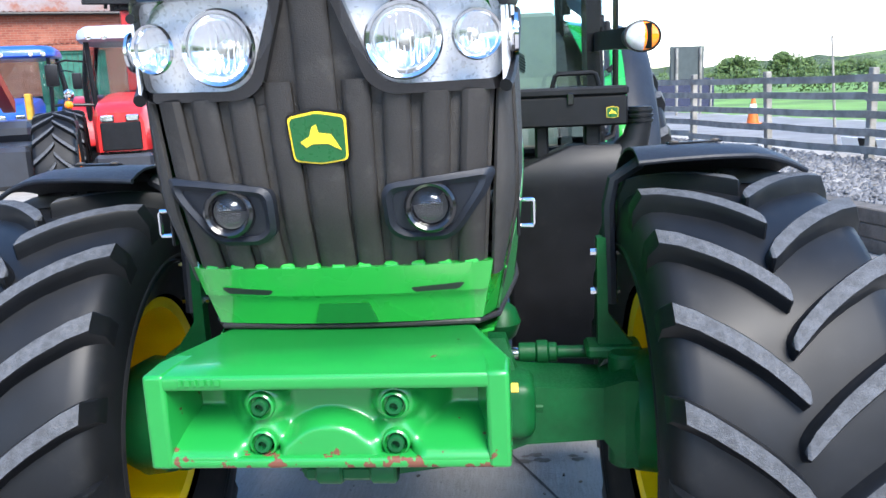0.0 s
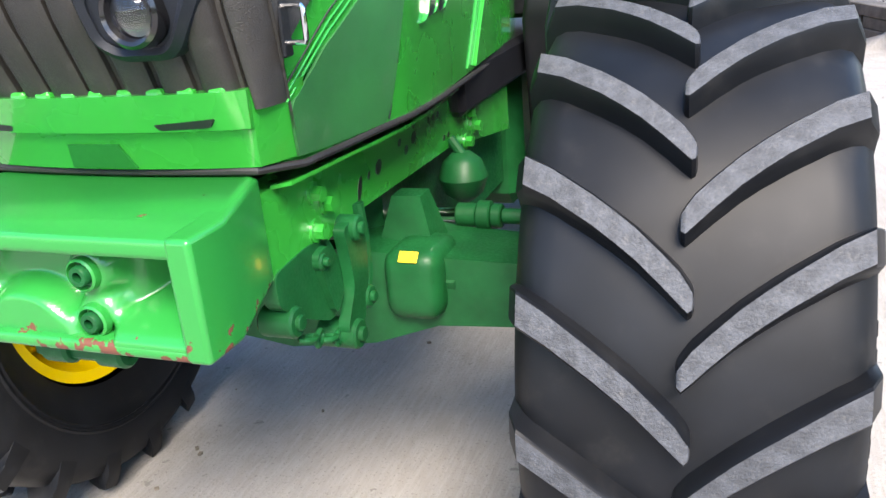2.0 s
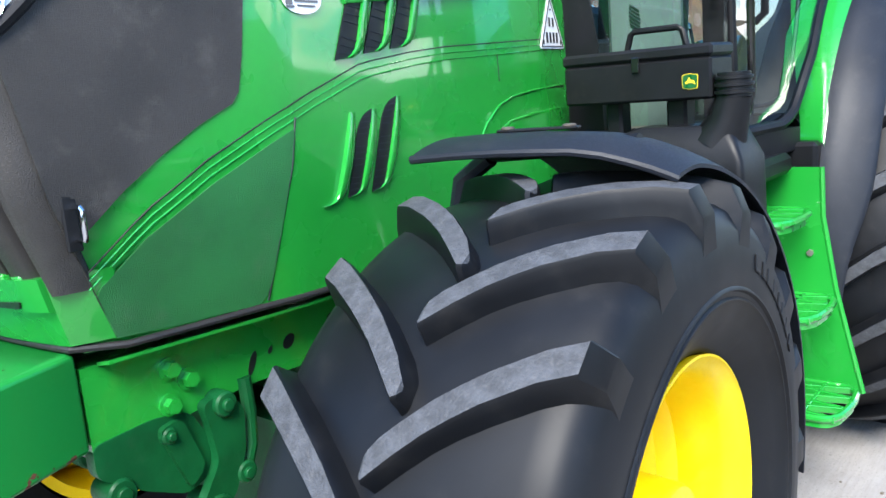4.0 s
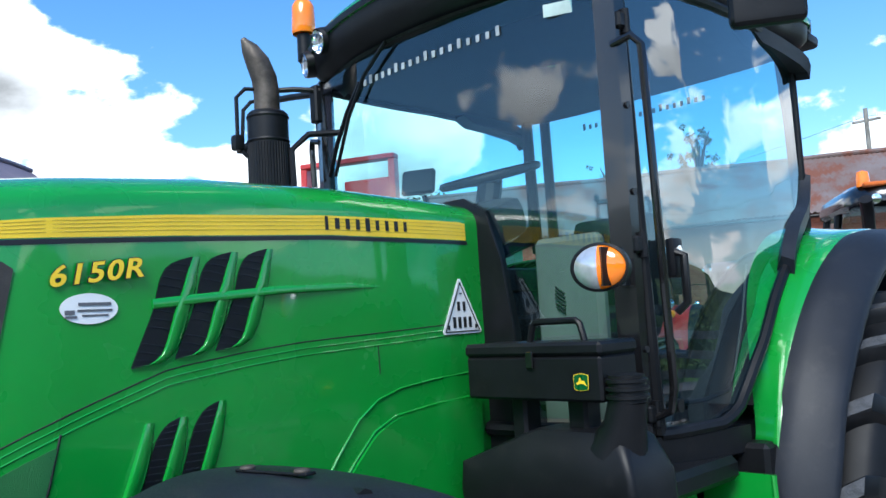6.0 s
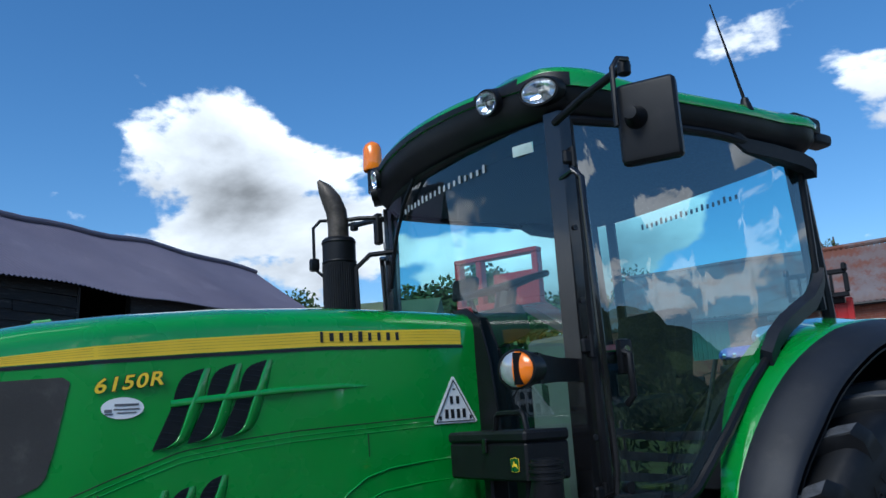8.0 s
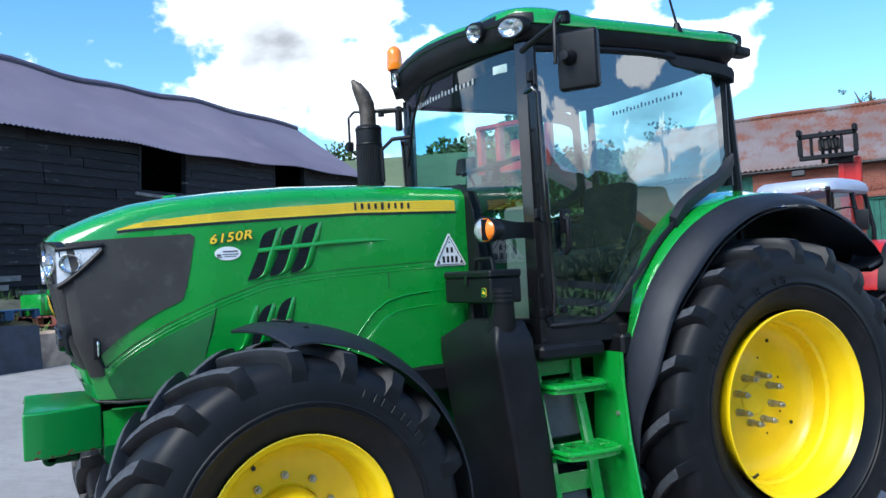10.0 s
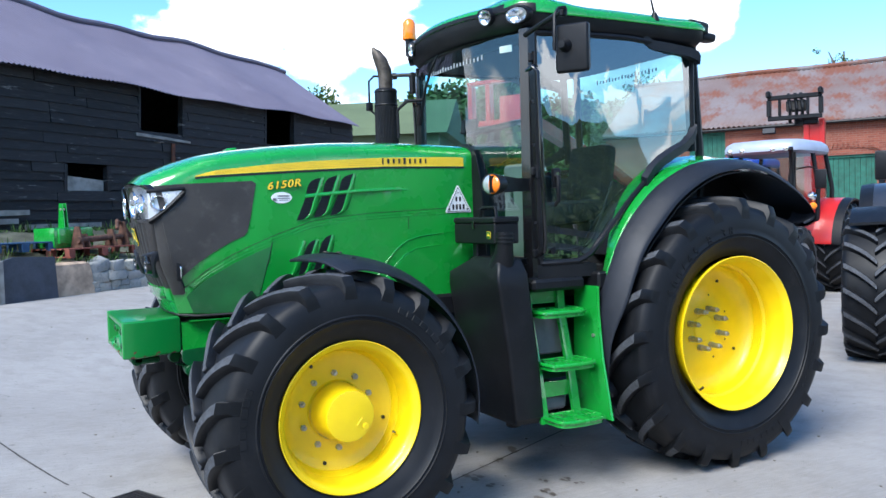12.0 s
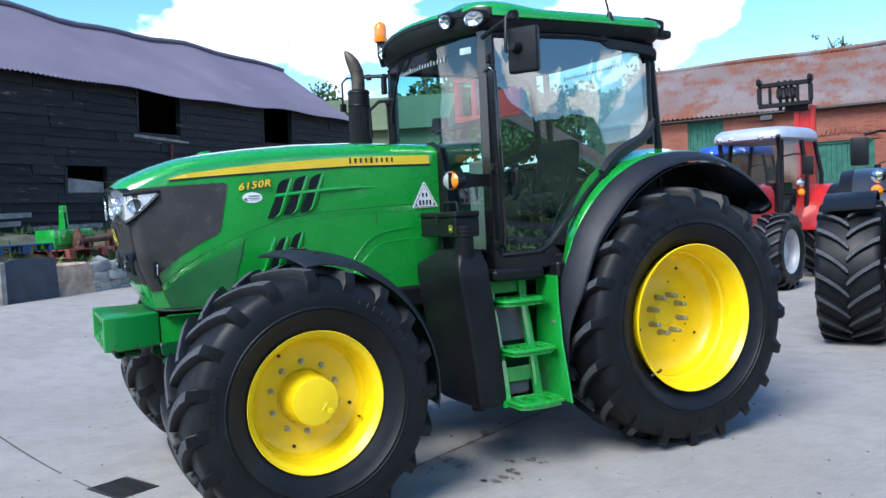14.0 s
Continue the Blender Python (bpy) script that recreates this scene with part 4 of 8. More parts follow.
# front weight carrier
carrier = new("weight_carrier")
carrier.parent = tractor
carrier.location.z = 0.028
carrier["label"] = "bright green cast front weight carrier, scraped along its lower lip"
plan = [(-0.380, -1.035), (0.380, -1.035), (0.382, -0.945), (0.300, -0.705), (-0.300, -0.705), (-0.382, -0.945)]


def slab(z0, z1, drop=0.0):
    g = Geo()
    pl = rounded(plan, 0.02)
    n = len(pl)
    ring = lambda z, k: [(x * k, -0.87 + (y + 0.87) * k, z + drop * (y + 0.705)) for x, y in pl]
    g.loft([ring(z0, 0.978), ring(z0 + 0.003, 0.994), ring(z0 + 0.009, 1.0), ring(z1 - 0.013, 1.0), ring(z1 - 0.006, 0.996), ring(z1 - 0.002, 0.986), ring(z1, 0.970)])
    return g


part("top_plate", slab(1.180, 1.212, 0.02), GREEN_CHIP, carrier)
part("bottom_plate", slab(1.000, 1.022), GREEN_CHIP, carrier)
for sd in (1, -1):
    g = Geo()
    g.loft([[(sd * x, y, z) for x, y, z in r] for r in (
        [(0.382, -1.037, 0.998), (0.335, -1.037, 0.998), (0.335, -1.037, 1.208), (0.382, -1.037, 1.208)],
        [(0.384, -0.945, 0.998), (0.325, -0.945, 0.998), (0.325, -0.945, 1.208), (0.384, -0.945, 1.208)],
        [(0.302, -0.704, 1.0), (0.250, -0.704, 1.0), (0.250, -0.704, 1.208), (0.302, -0.704, 1.208)])])
    soft = part("side_plate", g, GREEN_CHIP, carrier).modifiers.new("worn_edges", "BEVEL")
    soft.width, soft.segments = 0.009, 3
    for z in (1.128, 1.045):
        g = Geo()
        g.spin([(0.0, 0.031), (0.012, 0.029), (0.015, 0.025), (0.0, 0.022)], Matrix.Translation((sd * 0.142, -1.000, z)) @ Matrix.Rotation(radians(-90), 4, "Z"), 24)
        part("bolt_boss", g, GREEN_CHIP, carrier)
        b = Geo()
        b.spin([(-0.02, 0.018), (0.018, 0.018), (0.021, 0.016), (0.021, 0.009), (0.006, 0.009), (0.006, 0.0)], Matrix.Translation((sd * 0.142, -1.000, z)) @ Matrix.Rotation(radians(-90), 4, "Z"), 20)
        part("socket_bolt", b, [GREEN_CAST_SHADED], carrier)
g = Geo()


def cast_depth(x, z):
    """How far the casting falls back behind its front edge."""
    d = 0.135 * ease((z - 1.022) / 0.075)
    if abs(x) < 0.26:
        d = min(d, 0.075 + 0.06 * ease((abs(x) - 0.19) / 0.07))
    for bx in (-0.142, 0.142):
        for bz in (1.128, 1.045):
            r = math.hypot(x - bx, z - bz)
            d += (0.034 - d) * ease((0.062 - r) / 0.030)
    r = math.hypot(x, (z - 1.015) * 1.25)
    d += (0.016 - d) * ease((0.118 - r) / 0.034)
    notch = max(ease((0.034 - abs(abs(x) - 0.142)) / 0.016), 0.0) * ease((1.045 - z) / 0.02)
    return max(0.0, d) + 0.030 * notch


g.sheet(lambda u, v: (u, -1.034 + cast_depth(u, v), v), steps(-0.337, 0.337, 90), steps(1.004, 1.188, 34), (0, 0.03, 0))
part("cast_face", g, GREEN_CHIP, carrier, "pocketed green casting with rust-scraped lip", 60)
g = Geo()
for x, y, r in ((-0.02, -0.93, 0.035), (0.10, -0.93, 0.034), (-0.06, -0.90, 0.03)):
    g.cyl((x - 0.03, y, 0.950), (x + 0.03, y, 0.950), r, 20, bevel=0.006)
g.block(-0.08, 0.13, -0.95, -0.80, 0.925, 0.965, 0.01)
part("tow_hitch", g, GREEN_CAST_SHADED, carrier)
g = Geo()
for k in range(6):
    g.box((0.008 + 0.004 * (k % 2), 0.002, 0.014), Matrix.Translation((-0.30 + k * 0.016, -1.0385, 1.192)), 0.0006)
part("cast_mark", g, GREEN_CHIP, carrier)

# side rails, axle and steering
for sd in (1, -1):
    g = Geo()
    g.loft([[(sd * 0.296, -0.698, 1.005), (sd * 0.235, -0.698, 1.005), (sd * 0.235, -0.698, 1.200), (sd * 0.296, -0.698, 1.200)],
            [(sd * 0.296, -0.30, 1.035), (sd * 0.235, -0.30, 1.035), (sd * 0.235, -0.30, 1.20), (sd * 0.296, -0.30, 1.20)],
            [(sd * 0.296, 0.35, 1.02), (sd * 0.235, 0.35, 1.02), (sd * 0.235, 0.35, 1.19), (sd * 0.296, 0.35, 1.19)],
            [(sd * 0.296, 1.05, 0.92), (sd * 0.235, 1.05, 0.92), (sd * 0.235, 1.05, 1.19), (sd * 0.296, 1.05, 1.19)]])
    rail = part("side_rail", g, GREEN, tractor, "green steel side rail with bolts and holes")
    g = Geo()
    g.sheet(lambda u, v, sd=sd: (sd * (0.296 + (side_at(u, 1.24) - 0.300) * v), u, 1.205 + 0.010 * v), steps(-0.66, 0.30, 8), (0, 1), (0, 0, -0.008))
    part("rail_flange", g, GREEN, rail)
    for y, z in ((-0.505, 1.142), (-0.462, 1.106), (-0.515, 1.062), (0.55, 1.09), (0.62, 1.03), (0.52, 1.0)):
        b = Geo()
        b.cyl((sd * 0.294, y, z), (sd * 0.302, y, z), 0.026, 16)
        b.cyl((sd * 0.302, y, z), (sd * 0.322, y, z), 0.0185, 6)
        part("hex_bolt", b, GREEN, rail)
    for y, z, ry, rz in ((-0.282, 1.084, 0.010, 0.028), (-0.225, 1.10, 0.006, 0.010), (-0.165, 1.105, 0.018, 0.018), (-0.02, 1.13, 0.010, 0.010), (0.02, 1.10, 0.012, 0.012), (0.08, 1.12, 0.016, 0.016), (0.20, 1.14, 0.009, 0.009), (0.24, 1.14, 0.009, 0.009), (0.28, 1.14, 0.009, 0.009), (0.32, 1.06, 0.009, 0.009), (0.36, 1.06, 0.009, 0.009)):
        h = Geo()
        h.prism([(ry * math.cos(t) + 0.4 * rz * math.sin(t), rz * math.sin(t)) for t in steps(0, 2 * math.pi, 14)[:-1]], lambda a, b, sd=sd, y=y, z=z: (sd * 0.2975, y + a, z + b), (-sd * 0.004, 0, 0))
        part("rail_hole", h, INK, rail)
    # linkage bracket hanging under the rail
    def plate(outline, x, thick, sd=sd):
        q = Geo()
        q.prism(rounded(outline, 0.022), lambda a, b: (sd * x, a, b), (-sd * thick, 0, 0))
        return q

    link = part("linkage_bracket", plate([(-0.70, 1.035), (-0.56, 1.045), (-0.47, 1.03), (-0.43, 0.96), (-0.43, 0.87), (-0.50, 0.845), (-0.60, 0.895), (-0.70, 0.965)], 0.300, 0.035), GREEN_CAST_SHADED, rail, "cast green front linkage bracket")
    part("link_arm", plate([(-0.455, 1.045), (-0.385, 1.055), (-0.345, 1.00), (-0.355, 0.90), (-0.40, 0.80), (-0.47, 0.775), (-0.485, 0.82), (-0.43, 0.90), (-0.44, 0.98)], 0.330, 0.028), GREEN_CAST_SHADED, link)
    part("link_rib", plate([(-0.56, 1.02), (-0.50, 1.03), (-0.455, 0.90), (-0.50, 0.86)], 0.316, 0.016), GREEN_CAST_SHADED, link)
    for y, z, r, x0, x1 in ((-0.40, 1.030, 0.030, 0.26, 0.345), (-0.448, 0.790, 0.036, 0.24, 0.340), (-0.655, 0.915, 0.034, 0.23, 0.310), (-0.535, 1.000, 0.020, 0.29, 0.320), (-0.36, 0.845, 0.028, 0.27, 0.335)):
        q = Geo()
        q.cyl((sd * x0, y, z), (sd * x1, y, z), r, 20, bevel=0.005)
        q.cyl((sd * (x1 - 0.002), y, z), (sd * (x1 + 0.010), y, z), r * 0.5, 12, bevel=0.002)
        part("pivot", q, GREEN_CAST_SHADED, link)
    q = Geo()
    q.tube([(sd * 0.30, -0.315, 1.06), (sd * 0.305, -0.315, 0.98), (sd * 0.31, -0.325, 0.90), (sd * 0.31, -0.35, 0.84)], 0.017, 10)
    part("link_rod", q, GREEN_CAST_SHADED, link)
    for k in range(4):
        c = Geo()
        m = Matrix.Translation((sd * 0.30, -0.610 + 0.042 * k, 0.855 - 0.020 * k)) @ Matrix.Rotation(radians(90 * (k % 2)), 4, "Y") @ Matrix.Rotation(radians(-15), 4, "X")
        ring = [m @ Vector((0.014 * math.cos(t), 0.026 * math.sin(t), 0)) for t in steps(0, 2 * math.pi, 14)]
        c.tube(ring, 0.0065, 8)
        part("chain_link", c, GREEN_CAST_SHADED, link)
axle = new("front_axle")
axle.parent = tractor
axle["label"] = "shade-dark green cast front axle with steering cylinder"
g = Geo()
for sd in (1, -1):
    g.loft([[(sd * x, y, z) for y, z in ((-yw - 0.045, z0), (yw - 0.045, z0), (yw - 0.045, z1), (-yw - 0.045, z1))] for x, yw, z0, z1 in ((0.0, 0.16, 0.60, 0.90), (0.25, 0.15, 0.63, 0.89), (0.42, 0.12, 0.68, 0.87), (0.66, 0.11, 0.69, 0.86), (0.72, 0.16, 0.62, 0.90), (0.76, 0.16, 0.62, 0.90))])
part("axle_beam", g, GREEN_CAST_SHADED, axle)
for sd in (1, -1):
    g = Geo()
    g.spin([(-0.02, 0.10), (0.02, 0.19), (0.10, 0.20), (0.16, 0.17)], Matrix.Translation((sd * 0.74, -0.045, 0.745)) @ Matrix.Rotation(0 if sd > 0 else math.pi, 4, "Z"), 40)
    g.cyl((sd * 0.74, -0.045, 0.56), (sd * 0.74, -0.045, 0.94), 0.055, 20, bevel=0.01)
    part("steering_knuckle", g, GREEN_CAST_SHADED, axle)
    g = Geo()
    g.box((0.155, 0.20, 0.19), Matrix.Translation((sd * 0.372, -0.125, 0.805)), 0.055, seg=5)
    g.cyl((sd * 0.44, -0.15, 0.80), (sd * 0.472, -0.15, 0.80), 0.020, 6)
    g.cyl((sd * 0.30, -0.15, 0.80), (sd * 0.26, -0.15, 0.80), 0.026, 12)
    acc = part("accumulator", g, GREEN_CAST_SHADED, axle, "rounded green accumulator with yellow warning label")
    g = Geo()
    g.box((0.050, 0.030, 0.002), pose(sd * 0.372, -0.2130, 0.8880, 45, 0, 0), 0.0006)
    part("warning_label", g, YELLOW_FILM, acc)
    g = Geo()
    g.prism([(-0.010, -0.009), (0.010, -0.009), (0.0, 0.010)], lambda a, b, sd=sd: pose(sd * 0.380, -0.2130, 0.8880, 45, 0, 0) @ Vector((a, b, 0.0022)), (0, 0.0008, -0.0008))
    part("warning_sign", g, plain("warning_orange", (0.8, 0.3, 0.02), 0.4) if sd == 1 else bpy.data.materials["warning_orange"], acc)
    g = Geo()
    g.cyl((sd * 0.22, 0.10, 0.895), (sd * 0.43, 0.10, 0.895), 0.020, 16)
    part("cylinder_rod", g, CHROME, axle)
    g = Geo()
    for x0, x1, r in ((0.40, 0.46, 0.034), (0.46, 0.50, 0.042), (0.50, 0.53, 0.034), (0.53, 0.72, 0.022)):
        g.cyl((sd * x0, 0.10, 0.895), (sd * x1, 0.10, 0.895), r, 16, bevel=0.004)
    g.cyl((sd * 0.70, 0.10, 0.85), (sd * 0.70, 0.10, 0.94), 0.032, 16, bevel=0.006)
    part("tie_rod", g, GREEN_CAST_SHADED, axle)
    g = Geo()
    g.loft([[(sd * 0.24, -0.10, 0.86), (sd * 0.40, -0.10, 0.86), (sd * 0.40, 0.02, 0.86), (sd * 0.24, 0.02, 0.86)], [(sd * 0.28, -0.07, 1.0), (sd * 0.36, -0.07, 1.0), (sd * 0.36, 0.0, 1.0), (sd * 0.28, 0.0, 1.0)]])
    part("axle_bracket", g, GREEN_CAST_SHADED, axle)
    g = Geo()
    g.tube([(sd * 0.36, 0.08, 0.83), (sd * 0.50, 0.10, 0.835), (sd * 0.58, 0.06, 0.80), (sd * 0.66, 0.04, 0.84), (sd * 0.72, 0.02, 0.93)], 0.009, 8)
    part("hose", g, plain("grey_hose", (0.14, 0.14, 0.15), 0.5) if sd == 1 else bpy.data.materials["grey_hose"], axle)
    # fender post
    g = Geo()
    g.loft([[(sd * (0.66 + dx), 0.02 + dy, z) for dx, dy in ((0, 0), (w, 0), (w, 0.05), (0, 0.05))] for z, w in ((0.93, 0.13), (0.96, 0.10), (1.05, 0.035), (1.30, 0.028))])
    g.block(min(sd * 0.62, sd * 0.80), max(sd * 0.62, sd * 0.80), -0.02, 0.11, 0.905, 0.945, 0.01)
    post = part("fender_bracket", g, GREEN_CAST_SHADED, axle)
    g = Geo()
    g.tube([(sd * 0.705, 0.04, 1.08), (sd * 0.70, 0.045, 1.40), (sd * 0.715, 0.05, 1.48), (sd * 0.80, 0.05, 1.535)], 0.022, 8)
    part("fender_post", g, GREY_PLASTIC, axle)
    for z in (1.12, 1.25):
        b = Geo()
        b.cyl((sd * 0.640, 0.045, z), (sd * 0.735, 0.045, z), 0.012, 6)
        part("post_bolt", b, CHROME, axle)
g = Geo()
g.spin([(-0.08, 0.0), (-0.075, 0.03), (-0.05, 0.06), (0.0, 0.078), (0.05, 0.06), (0.075, 0.03), (0.08, 0.0)], Matrix.Translation((0.335, 0.36, 0.93)) @ Matrix.Rotation(radians(90), 4, "Y"), 28)
g.cyl((0.335, 0.36, 1.0), (0.30, 0.36, 1.05), 0.016, 10)
part("accumulator", g, GREEN_CAST_SHADED, tractor, "round green accumulator")
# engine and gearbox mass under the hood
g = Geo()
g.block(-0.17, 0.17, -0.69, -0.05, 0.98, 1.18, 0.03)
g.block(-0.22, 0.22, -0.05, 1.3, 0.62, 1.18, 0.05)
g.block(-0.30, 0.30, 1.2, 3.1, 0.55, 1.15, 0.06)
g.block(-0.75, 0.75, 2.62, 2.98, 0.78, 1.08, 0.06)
part("gearbox", g, GREEN_CAST_SHADED, tractor, "green cast gearbox and rear axle")
g = Geo()
g.block(-0.34, 0.34, 0.4, 1.32, 1.1, 1.25, 0.02)
g.block(-0.85, -0.30, 0.98, 1.9, 0.50, 1.42, 0.05)
part("engine_shroud", g, BLACK, tractor)

# front mudguards
for sd in (1, -1):
    g = Geo()
    cy, cz, rr = -0.040, 0.745, 0.842

    def guard(u, v, sd=sd):
        # u: 0 at the slanted front edge, 1 at the rear foot; v across, the outer side turned down
        lip = max(0.0, (v - 0.62) / 0.38)
        r = rr + 0.006 * math.sin(math.pi * min(1, v / 0.62)) - 0.064 * lip ** 1.7
        first = lerp_table(v, [0, 0.3, 0.62, 0.85, 1.0], [-9.2, -8.4, -6.0, -3.2, -0.5])
        a = first + (100.5 - first) * u
        fore = max(0.0, 1 - (a - first) / 9.0)
        return (sd * (0.762 + 0.515 * v), cy + r * math.sin(radians(a)), cz + r * math.cos(radians(a)) - 0.016 * fore ** 2)

    across = (0, 0.04, 0.2, 0.4, 0.55, 0.66, 0.76, 0.85, 0.92, 0.97, 1.0)
    g.sheet(guard, [x ** 1.15 for x in steps(0, 1, 48)], across, lambda u, v: (0, -0.008 * math.sin(radians(100 * u)), -0.008 * math.cos(radians(100 * u))))
    guard_ob = part("front_mudguard", g, GREY_PLASTIC, tractor, "curved dark plastic front mudguard", 50)
    g = Geo()
    g.tube([Vector(guard(0, v)) + Vector((0, 0.002, -0.006)) for v in across], 0.009, 8)
    part("guard_edge", g, GREY_PLASTIC, guard_ob)
    g = Geo()
    g.box((0.175, 0.028, 0.006), pose(sd * 0.957, 0.006, cz + rr + 0.008, 0, 0, sd * 12.7), 0.002)
    part("guard_strip", g, BLACK, guard_ob)
    for xx, yy in ((0.893, -0.010), (1.022, 0.020)):
        g = Geo()
        g.cyl((sd * xx, yy, cz + rr + 0.008), (sd * xx, yy, cz + rr + 0.016), 0.015, 14, bevel=0.003)
        part("guard_bolt", g, BURNT, guard_ob)
    g = Geo()
    g.tube([(sd * 0.80, 0.05, 1.54), (sd * 1.16, 0.05, 1.56)], 0.018, 8)
    part("guard_bracket", g, BLACK, guard_ob)

# ---- cab ----
cab = new("cab")
cab.parent = tractor
cab["label"] = "black-framed tractor cab with large tinted windows and green roof"

DOOR_Y = [1.42, 1.55, 1.75, 2.0, 2.3, 2.6, 2.88, 3.05]
DOOR_X = [0.790, 0.860, 0.925, 0.960, 0.955, 0.880, 0.770, 0.70]


def flank_x(y, z):
    """The curved side of the cab; it bulges low down and closes in towards the roof."""
    k = min(1.0, max(0.0, (2.95 - z) / 1.45))
    return 0.775 + (lerp_table(y, DOOR_Y, DOOR_X) - 0.775) * (0.42 + 0.58 * k)


def front_y(x, z):
    """The bowed windscreen."""
    return 1.445 - 0.125 * (1 - (abs(x) / 0.79) ** 2.2) - 0.02 * (z - 2.2)


def glass_part(name, geo, parent, label=""):
    ob = part(name, geo, SCREEN if name == "windscreen" else GLASS if name == "door_glass" and geo.v[0][0] > 0 else FAR_GLASS, parent, label)
    ob.visible_shadow = False
    # large panes are rolled nearly flat: ease the shading towards one direction
    if name in ("door_glass", "windscreen"):
        way = Vector((0, -1, 0)) if name == "windscreen" else Vector((math.copysign(1, ob.data.vertices[0].co.x), 0.03, 0))
        keep = 0.30 if name == "windscreen" else 0.30
        eased = []
        for v in ob.data.vertices:
            nrm = v.normal if v.normal.dot(way) > 0 else -v.normal
            eased.append(((nrm * keep + way * (1 - keep)).normalized()) * (1 if v.normal.dot(way) > 0 else -1))
        ob.data.normals_split_custom_set_from_vertices(eased)
    return ob


# windscreen down to the hood and beside it
g = Geo()
g.sheet(lambda u, v: (u * 0.775, front_y(u * 0.775, 1.50 + 1.45 * v), 1.50 + 1.45 * v), steps(-1, 1, 32), steps(0, 1, 10))
glass_part("windscreen", g, cab, "curved tinted windscreen reflecting the sky")
# doors: outline given by heights along the flank
low_edge = lambda y: lerp_table(y, [1.50, 1.72, 1.80, 1.95, 2.15, 2.35, 2.6, 2.87], [1.452, 1.462, 1.50, 1.66, 1.86, 2.02, 2.17, 2.27])
top_edge = lambda y: lerp_table(y, [1.46, 2.2, 2.6, 2.88], [2.945, 2.955, 2.935, 2.885])
for sd in (1, -1):
    door = new("cab_door")
    door.parent = tractor
    door["label"] = "tall glass cab door in a thin black frame"
    g = Geo()
    g.sheet(lambda u, v, sd=sd: (sd * flank_x(u, low_edge(u) + (top_edge(u) - low_edge(u)) * v), u, low_edge(u) + (top_edge(u) - low_edge(u)) * v), steps(1.485, 2.87, 36), steps(0, 1, 14))
    glass_part("door_glass", g, door)
    for e0, e1, r in ((1.485, 2.87, 0.020),):
        g = Geo()
        g.tube([(sd * (flank_x(y, low_edge(y)) + 0.002), y, low_edge(y)) for y in steps(e0, e1, 30)], r, 8)
        g.tube([(sd * (flank_x(y, top_edge(y)) + 0.002), y, top_edge(y)) for y in steps(e0, e1, 20)], r, 8)
        g.tube([(sd * (flank_x(1.485, z) + 0.002), 1.485, z) for z in steps(1.452, 2.945, 16)], r, 8)
        g.tube([(sd * (flank_x(2.87, z) + 0.002), 2.875, z) for z in steps(2.27, 2.885, 8)], r * 0.9, 8)
        part("door_frame", g, BLACK, door)
    g = Geo()
    g.tube([(sd * (flank_x(1.58, 2.0) + 0.012), 1.575, 2.03), (sd * (flank_x(1.58, 2.0) + 0.055), 1.58, 2.01), (sd * (flank_x(1.58, 2.0) + 0.055), 1.58, 1.86), (sd * (flank_x(1.58, 1.8) + 0.012), 1.575, 1.83)], 0.014, 8)
    g.box((0.034, 0.060, 0.13), Matrix.Translation((sd * (flank_x(1.59, 1.95) + 0.012), 1.59, 2.005)), 0.014, seg=2)
    hd = part("door_handle", g, BLACK, door)
    g = Geo()
    g.cyl((sd * (flank_x(1.59, 1.95) + 0.026), 1.588, 2.03), (sd * (flank_x(1.59, 1.95) + 0.034), 1.588, 2.03), 0.014, 14)
    part("lock", g, CHROME, hd)
    g = Geo()
    g.tube([(sd * (flank_x(y, z) - 0.03), y, z) for y, z in ((1.56, 1.535), (1.70, 1.54), (1.80, 1.56), (1.86, 1.62), (1.95, 1.80), (2.03, 1.98))], 0.009, 8)
    g.cyl((sd * (flank_x(1.56, 1.53) - 0.045), 1.56, 1.535), (sd * (flank_x(1.56, 1.53) + 0.004), 1.56, 1.535), 0.022, 14)
    part("inner_rail", g, BLACK, door)
    for z in (2.78, 2.05, 1.52):
        g = Geo()
        g.box((0.05, 0.06, 0.055), Matrix.Translation((sd * 0.812, 1.455, z)), 0.008)
        g.cyl((sd * 0.83, 1.47, z - 0.04), (sd * 0.83, 1.47, z + 0.04), 0.014, 10)
        part("hinge", g, BLACK, door)
    # front post
    g = Geo()
    g.loft([[(sd * x, y, z) for x, y in ((0.755, 1.40), (0.82, 1.425), (0.825, 1.475), (0.765, 1.485), (0.735, 1.45))] for z in (1.36, 2.0, 2.6, 2.97)])
    post = part("front_post", g, BLACK_GLOSS, cab)
    for z in (1.72, 2.22, 2.5):
        g = Geo()
        g.cyl((sd * 0.824, 1.45, z), (sd * 0.829, 1.45, z), 0.011, 12)
        part("post_screw", g, INK, post)
    # rear post and grab rail
    g = Geo()
    g.tube([(sd * 0.755, 2.89, 2.20), (sd * 0.755, 2.87, 2.6), (sd * 0.745, 2.85, 2.95)], 0.032, 8)
    g.tube([(sd * 0.72, 3.0, 1.4), (sd * 0.72, 3.0, 2.2), (sd * 0.70, 2.96, 2.98)], 0.03, 8)
    part("rear_post", g, BLACK, cab)
    g = Geo()
    g.tube([(sd * 0.80, 1.425, 2.70), (sd * 0.87, 1.43, 2.715), (sd * 0.895, 1.445, 2.68), (sd * 0.895, 1.46, 2.2), (sd * 0.895, 1.475, 1.60), (sd * 0.88, 1.475, 1.53), (sd * 0.81, 1.46, 1.50)], 0.014, 10)
